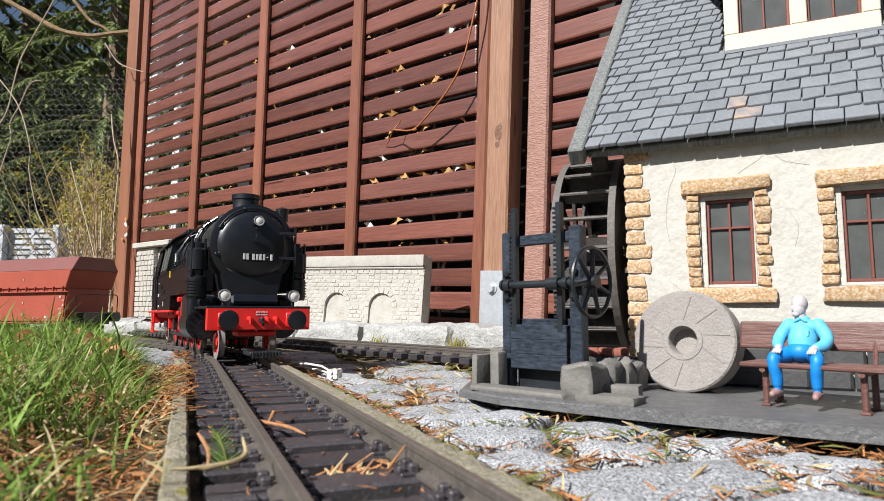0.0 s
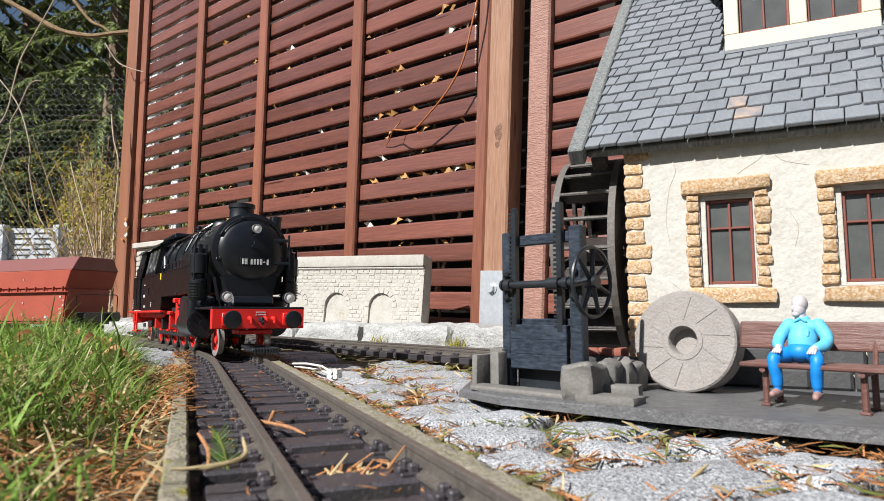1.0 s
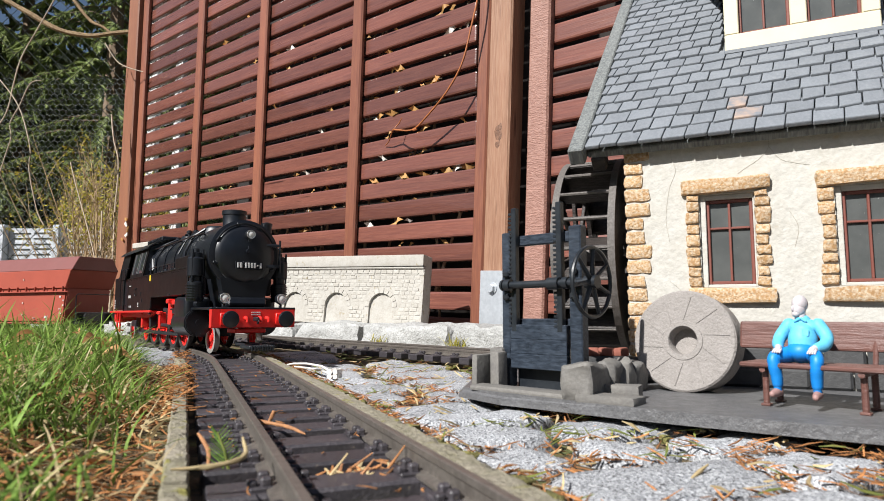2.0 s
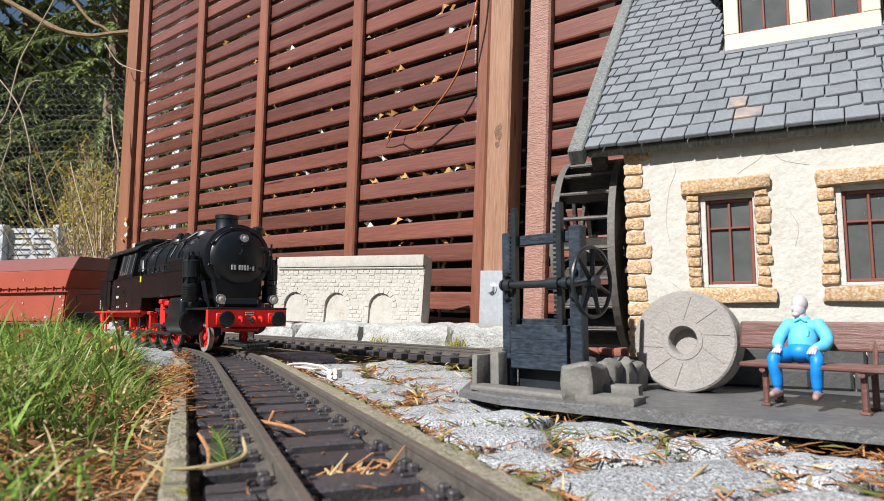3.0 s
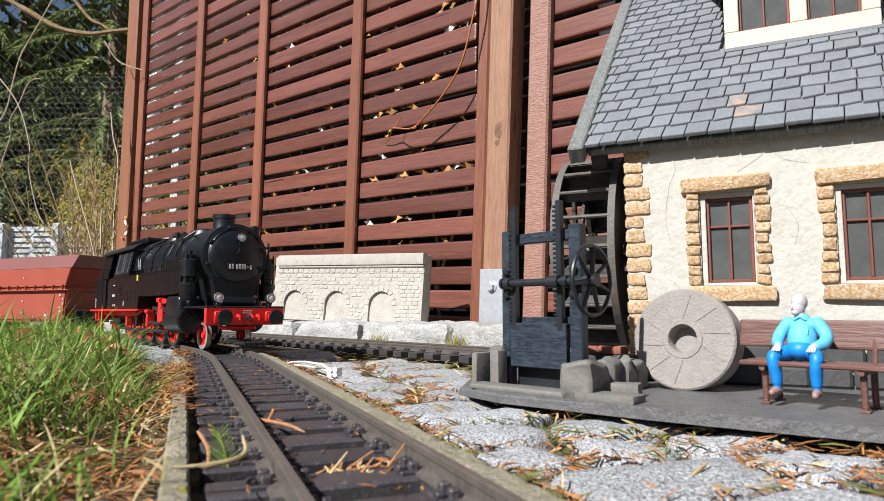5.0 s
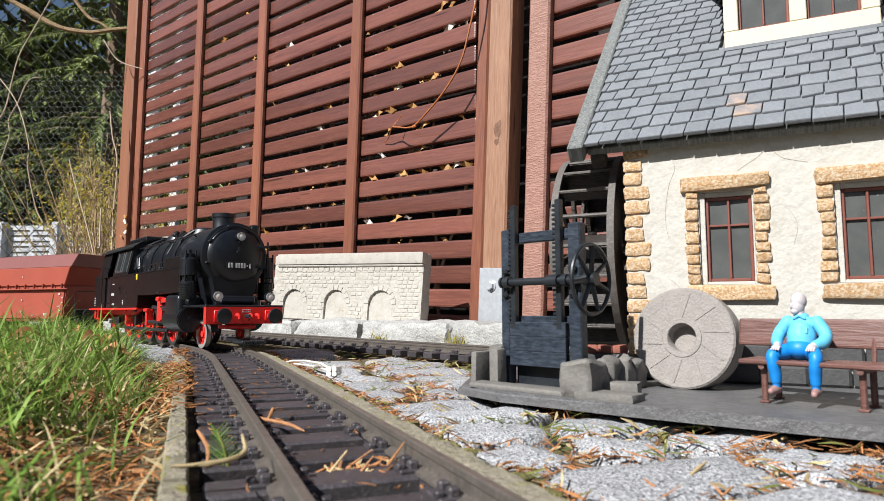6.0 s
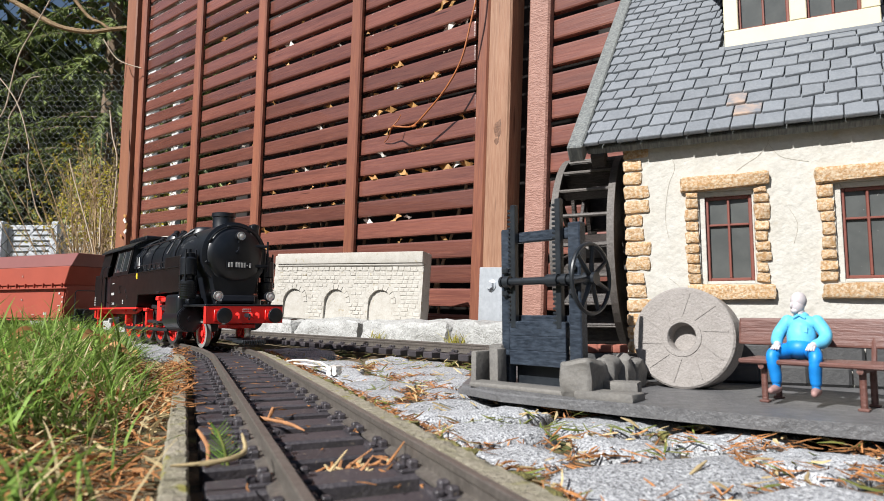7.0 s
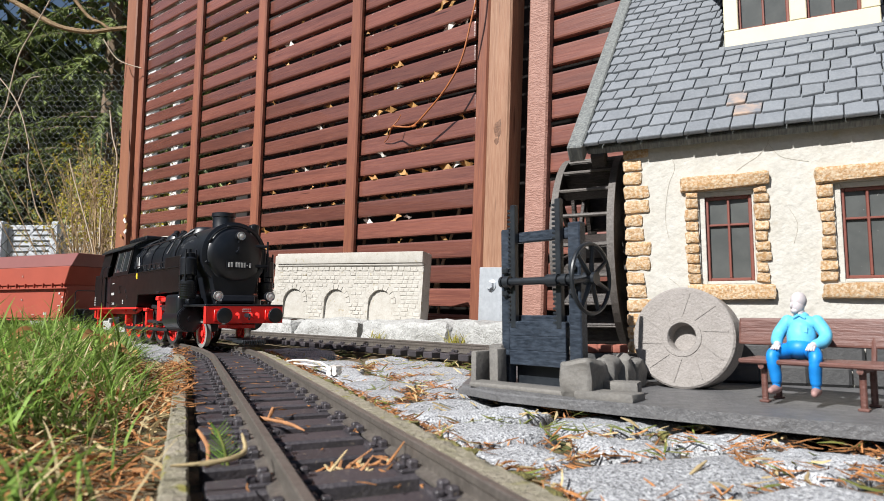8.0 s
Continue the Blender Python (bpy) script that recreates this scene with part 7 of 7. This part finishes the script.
first = spruce(-2.65, 4.9, 4.2, 1.15, 3)
copy_thing(first, Matrix.Translation((-3.75, 5.5, 0)) @ Matrix.Rotation(1.9, 4, "Z"))
copy_thing(first, Matrix.Translation((-1.95, 5.9, 0)) @ Matrix.Rotation(3.7, 4, "Z"))
copy_thing(first, Matrix.Translation((-3.3, 6.6, 0)) @ Matrix.Rotation(2.6, 4, "Z"))
copy_thing(first, Matrix.Translation((-4.05, 5.0, 0)) @ Matrix.Rotation(4.4, 4, "Z"))
copy_thing(first, Matrix.Translation((-2.75, 6.0, 0)) @ Matrix.Rotation(5.3, 4, "Z"))


def far_backdrop():
    """Added shell that closes the garden all round; near-black for shade between trees."""
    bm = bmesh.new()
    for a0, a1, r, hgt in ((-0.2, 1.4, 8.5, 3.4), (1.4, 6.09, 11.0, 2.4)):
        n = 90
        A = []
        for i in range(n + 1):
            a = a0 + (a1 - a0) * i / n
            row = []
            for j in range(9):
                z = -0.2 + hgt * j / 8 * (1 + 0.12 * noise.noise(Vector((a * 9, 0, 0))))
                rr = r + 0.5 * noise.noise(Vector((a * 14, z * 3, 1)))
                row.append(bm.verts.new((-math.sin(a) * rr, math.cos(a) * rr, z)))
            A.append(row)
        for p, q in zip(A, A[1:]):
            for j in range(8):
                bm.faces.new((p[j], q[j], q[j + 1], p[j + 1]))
    tagged(part("backdrop_hedge", bm, BACKDROP, smooth=True), "added near-black shell far behind the garden, for shade between the trees", "hedge", kind="structure")


far_backdrop()


def shrub(x, y, seed):
    rnd = random.Random(seed)
    s = empty("budding_shrub", "bare twiggy shrub with yellow-green buds", "shrub", Matrix.Translation((x, y, 0)))
    bm = bmesh.new()
    verts, faces = [], []
    for i in range(95):
        a = rnd.uniform(0, 2 * math.pi)
        lean = rnd.uniform(0.05, 0.60)
        H = rnd.uniform(0.40, 0.88)
        d = Vector((math.cos(a) * lean, math.sin(a) * lean, 1)).normalized()
        base = Vector((rnd.uniform(-0.12, 0.12), rnd.uniform(-0.12, 0.12), -0.02))
        pts = [base + d * H * t + Vector((rnd.uniform(-0.012, 0.012), rnd.uniform(-0.012, 0.012), 0)) for t in (0, 0.3, 0.6, 0.85, 1)]
        tube(bm, pts, [0.0030, 0.0025, 0.0018, 0.0013, 0.0006], 4)
        for k in range(5):
            t = rnd.uniform(0.3, 0.95)
            o = base + d * H * t
            e = Vector((rnd.uniform(-1, 1), rnd.uniform(-1, 1), rnd.uniform(0.3, 1.4))).normalized() * rnd.uniform(0.06, 0.2)
            tube(bm, [o, o + e * 0.5 + Vector((0, 0, 0.01)), o + e], [0.0013, 0.001, 0.0005], 3)
            for q in range(9):
                if t * H < 0.36:
                    continue
                c = o + e * rnd.uniform(0.3, 1.05) + Vector([rnd.uniform(-0.012, 0.012) for _ in range(3)])
                u = Vector([rnd.uniform(-1, 1) for _ in range(3)]).normalized() * rnd.uniform(0.004, 0.009)
                v = u.orthogonal().normalized() * u.length * 0.5
                i0 = len(verts)
                verts += [tuple(c - u), tuple(c - v), tuple(c + u), tuple(c + v)]
                faces.append((i0, i0 + 1, i0 + 2, i0 + 3))
    tagged(part("stem_set", bm, SHRUBSTEM, s), kind="stuff")
    me = bpy.data.meshes.new("foliage")
    me.from_pydata(verts, [], faces)
    me.materials.append(SHRUBLEAF)
    ob = new("foliage", me)
    ob.parent = s


shrub(-1.50, 2.78, 5)
shrub(-1.72, 3.25, 6)


def stems():
    """Bare branches before the trees."""
    def at(px, py, d):
        # from angles across and up, at a distance
        return (px * d, d, 0.045 + py * d)
    def branch(name, label, pts, r, material):
        bm = bmesh.new(); tube(bm, *smooth_line(pts, r), 7)
        tagged(part(name, bm, material, smooth=True), label, "branch", "bare branches")
    branch("bare_branch", "thick brown bare branch arching from a tree", [at(-0.760, 0.545, 2.6), at(-0.722, 0.518, 2.6), at(-0.682, 0.495, 2.6), at(-0.632, 0.467, 2.6), at(-0.582, 0.457, 2.6), at(-0.545, 0.461, 2.6), at(-0.490, 0.466, 2.6)], [0.011, 0.011, 0.011, 0.010, 0.0095, 0.009, 0.008], BROWNSTEM)
    branch("bare_branch", "thin brown bare branch joining a thicker one", [at(-0.625, 0.540, 2.6), at(-0.610, 0.518, 2.6), at(-0.581, 0.483, 2.6), at(-0.560, 0.472, 2.6), at(-0.545, 0.461, 2.6)], [0.007, 0.007, 0.0065, 0.006, 0.006], BROWNSTEM)
    branch("bare_branch", "pale slender shoot climbing through the wire fence", [at(-0.635, 0.545, 2.3), at(-0.644, 0.518, 2.3), at(-0.667, 0.470, 2.3), at(-0.691, 0.420, 2.3), at(-0.701, 0.374, 2.3), at(-0.709, 0.328, 2.3), at(-0.730, 0.290, 2.3)], 0.0023, STEM)
    branch("bare_branch", "pale zigzag shoot before the trees", [at(-0.735, 0.395, 2.3), at(-0.691, 0.339, 2.3), at(-0.667, 0.269, 2.3), at(-0.6665, 0.233, 2.3), at(-0.650, 0.168, 2.3), at(-0.637, 0.142, 2.3)], 0.0021, STEM)
    branch("bare_branch", "pale shoot crossing another shoot", [at(-0.656, 0.381, 2.3), at(-0.674, 0.375, 2.3), at(-0.689, 0.338, 2.3), at(-0.702, 0.310, 2.3), at(-0.699, 0.286, 2.3), at(-0.706, 0.256, 2.3), at(-0.720, 0.200, 2.3)], 0.0019, STEM)
    branch("bare_branch", "upright pale stem beside the fence post", [at(-0.538, 0.324, 2.4), at(-0.532, 0.282, 2.4), at(-0.523, 0.248, 2.4), at(-0.5225, 0.207, 2.4), at(-0.524, 0.174, 2.4), at(-0.524, 0.100, 2.4), at(-0.525, -0.02, 2.4)], 0.0027, STEM)
    branch("bare_branch", "upright pale stem with green buds", [at(-0.545, 0.165, 2.2), at(-0.544, 0.125, 2.2), at(-0.543, 0.093, 2.2), at(-0.544, -0.02, 2.2)], 0.0027, STEM)
    branch("bare_branch", "thin arching pale twig before the trees", [at(-0.555, 0.445, 2.4), at(-0.53, 0.41, 2.4), at(-0.49, 0.395, 2.4)], 0.0021, STEM)
    branch("bare_branch", "thin leaning twig of the shrub", [at(-0.60, 0.245, 2.3), at(-0.59, 0.21, 2.3), at(-0.555, 0.10, 2.3), at(-0.54, 0.02, 2.3)], 0.0022, STEM)


stems()


def wire_fence():
    """Chain-link fence with finer hexagonal netting behind."""
    w = empty("wire_fence", "dark chain-link wire fence with hexagonal netting", "wire fence", Matrix.Translation((-3.4, 2.98, 0)))
    bm = bmesh.new()
    c, H = 0.080, 1.9
    def quad(p, q, r):
        d = (q - p).normalized()
        s = Vector((-d.z, 0, d.x)) * r
        t = Vector((0, r, 0))
        a = [bm.verts.new(v) for v in (p + s, p + t, p - s, p - t)]
        b = [bm.verts.new(v) for v in (q + s, q + t, q - s, q - t)]
        for j in range(4):
            bm.faces.new((a[j], a[(j + 1) % 4], b[(j + 1) % 4], b[j]))
    for i in range(-28, 30):
        x0 = i * c
        p, q = Vector((x0, 0, 0)), Vector((x0 + H, 0.004, H))
        for a, b, y in ((p, q, 0.0), (Vector((x0 + H, 0, 0)), Vector((x0, 0.004, H)), 0.003)):
            lo, hi = max(0.0, (0 - min(a.x, b.x)) / H), min(1.0, (2.0 - min(a.x, b.x)) / H)
            if hi <= lo:
                continue
            if a.x > b.x:
                lo, hi = 1 - hi, 1 - lo
            quad(a.lerp(b, lo) + Vector((0, y, 0)), a.lerp(b, hi) + Vector((0, y, 0)), 0.0016)
    tagged(part("chain_link", bm, WIRE, w), kind="stuff")
    bm = bmesh.new()
    hx, hz = 0.031, 0.0268
    z0 = 0.45
    for r in range(29):
        for k in range(66):
            x = k * hx + (hx / 2 if r % 2 else 0)
            z = z0 + r * hz
            if x > 1.98:
                continue
            j = 0.0016 * noise.noise(Vector((x * 40, z * 40, 0)))
            P = [Vector((x + j, 0.09, z)), Vector((x + j, 0.09, z + hz * 0.62)), Vector((x + hx / 2, 0.09, z + hz)), Vector((x - hx / 2, 0.09, z + hz))]
            quad(P[0], P[1], 0.0008); quad(P[1], P[2], 0.0008); quad(P[1], P[3], 0.0008)
    tagged(part("hex_netting", bm, NETTING, w), kind="stuff")


wire_fence()


def concrete_fence():
    f = empty("concrete_fence", "pale grey concrete panel fence with long slots", "concrete fence", Matrix.Translation((0, 3.5, 0)))
    for i in range(5):
        x0 = -3.05 + i * 0.305
        bm = bmesh.new(); box(bm, (0.042, 0.05, 0.58), (x0, -0.015, 0.25), 0.006)
        part("post", bm, CONCRETE, f)
        for r in range(3):
            bm = bmesh.new(); box(bm, (0.262, 0.02, 0.176), (x0 + 0.1525, 0.01, 0.088 + 0.1785 * r - 0.01), 0.004)
            pn = part("panel", bm, CONCRETE, f)
            # slots are not cut: dark bars on the face give their shade
            for j in range(5):
                for k in range(2):
                    bm = bmesh.new(); box(bm, (0.095, 0.005, 0.0075), (x0 + 0.095 + k * 0.115, -0.0012, 0.018 + 0.1785 * r + j * 0.030 + random.uniform(-0.003, 0.003)), 0.001)
                    part("slot", bm, WIRE, pn, "dark bar standing for a shaded slot in the panel")


concrete_fence()


def motions():
    """The locomotive backs up to the wagon and stops; its wheels turn with the way it goes."""
    rows = [(0.0, 0.0), (0.5, 0.0325), (1.0, 0.063), (1.5, 0.0928), (2.0, 0.1195), (2.5, 0.1445), (2.8, 0.1570), (3.0, 0.1628), (3.3, 0.1695), (3.6, 0.1738), (4.0, 0.1756), (8.0, 0.1756)]
    # places on the way: metres gone, x, y, heading
    stations = ((0.0, -0.1666, 0.5987, -60.55), (0.0928, -0.1931, 0.6876, -54.49), (0.1756, -0.2269, 0.7632, -49.27))
    def stand(s):
        """Smooth curve through the stations."""
        out = []
        for c in (1, 2, 3):
            total = 0.0
            for i in range(3):
                w = stations[i][c]
                for j in range(3):
                    if j != i:
                        w *= (s - stations[j][0]) / (stations[i][0] - stations[j][0])
                total += w
            out.append(total)
        return Matrix.Translation((out[0], out[1], 0)) @ Matrix.Rotation(radians(out[2]), 4, "Z")
    walk(locomotive, [(t, stand(s)) for t, s in rows])
    fine = []
    for (t0, s0), (t1, s1) in zip(rows, rows[1:]):
        fine += [(t0, s0), ((t0 + t1) / 2, (s0 + s1) / 2)]
    fine.append(rows[-1])
    for w, r, at in wheels:
        walk(w, [(t, Matrix.Translation(at) @ Matrix.Rotation(-s / r, 4, "Y")) for t, s in fine])


motions()
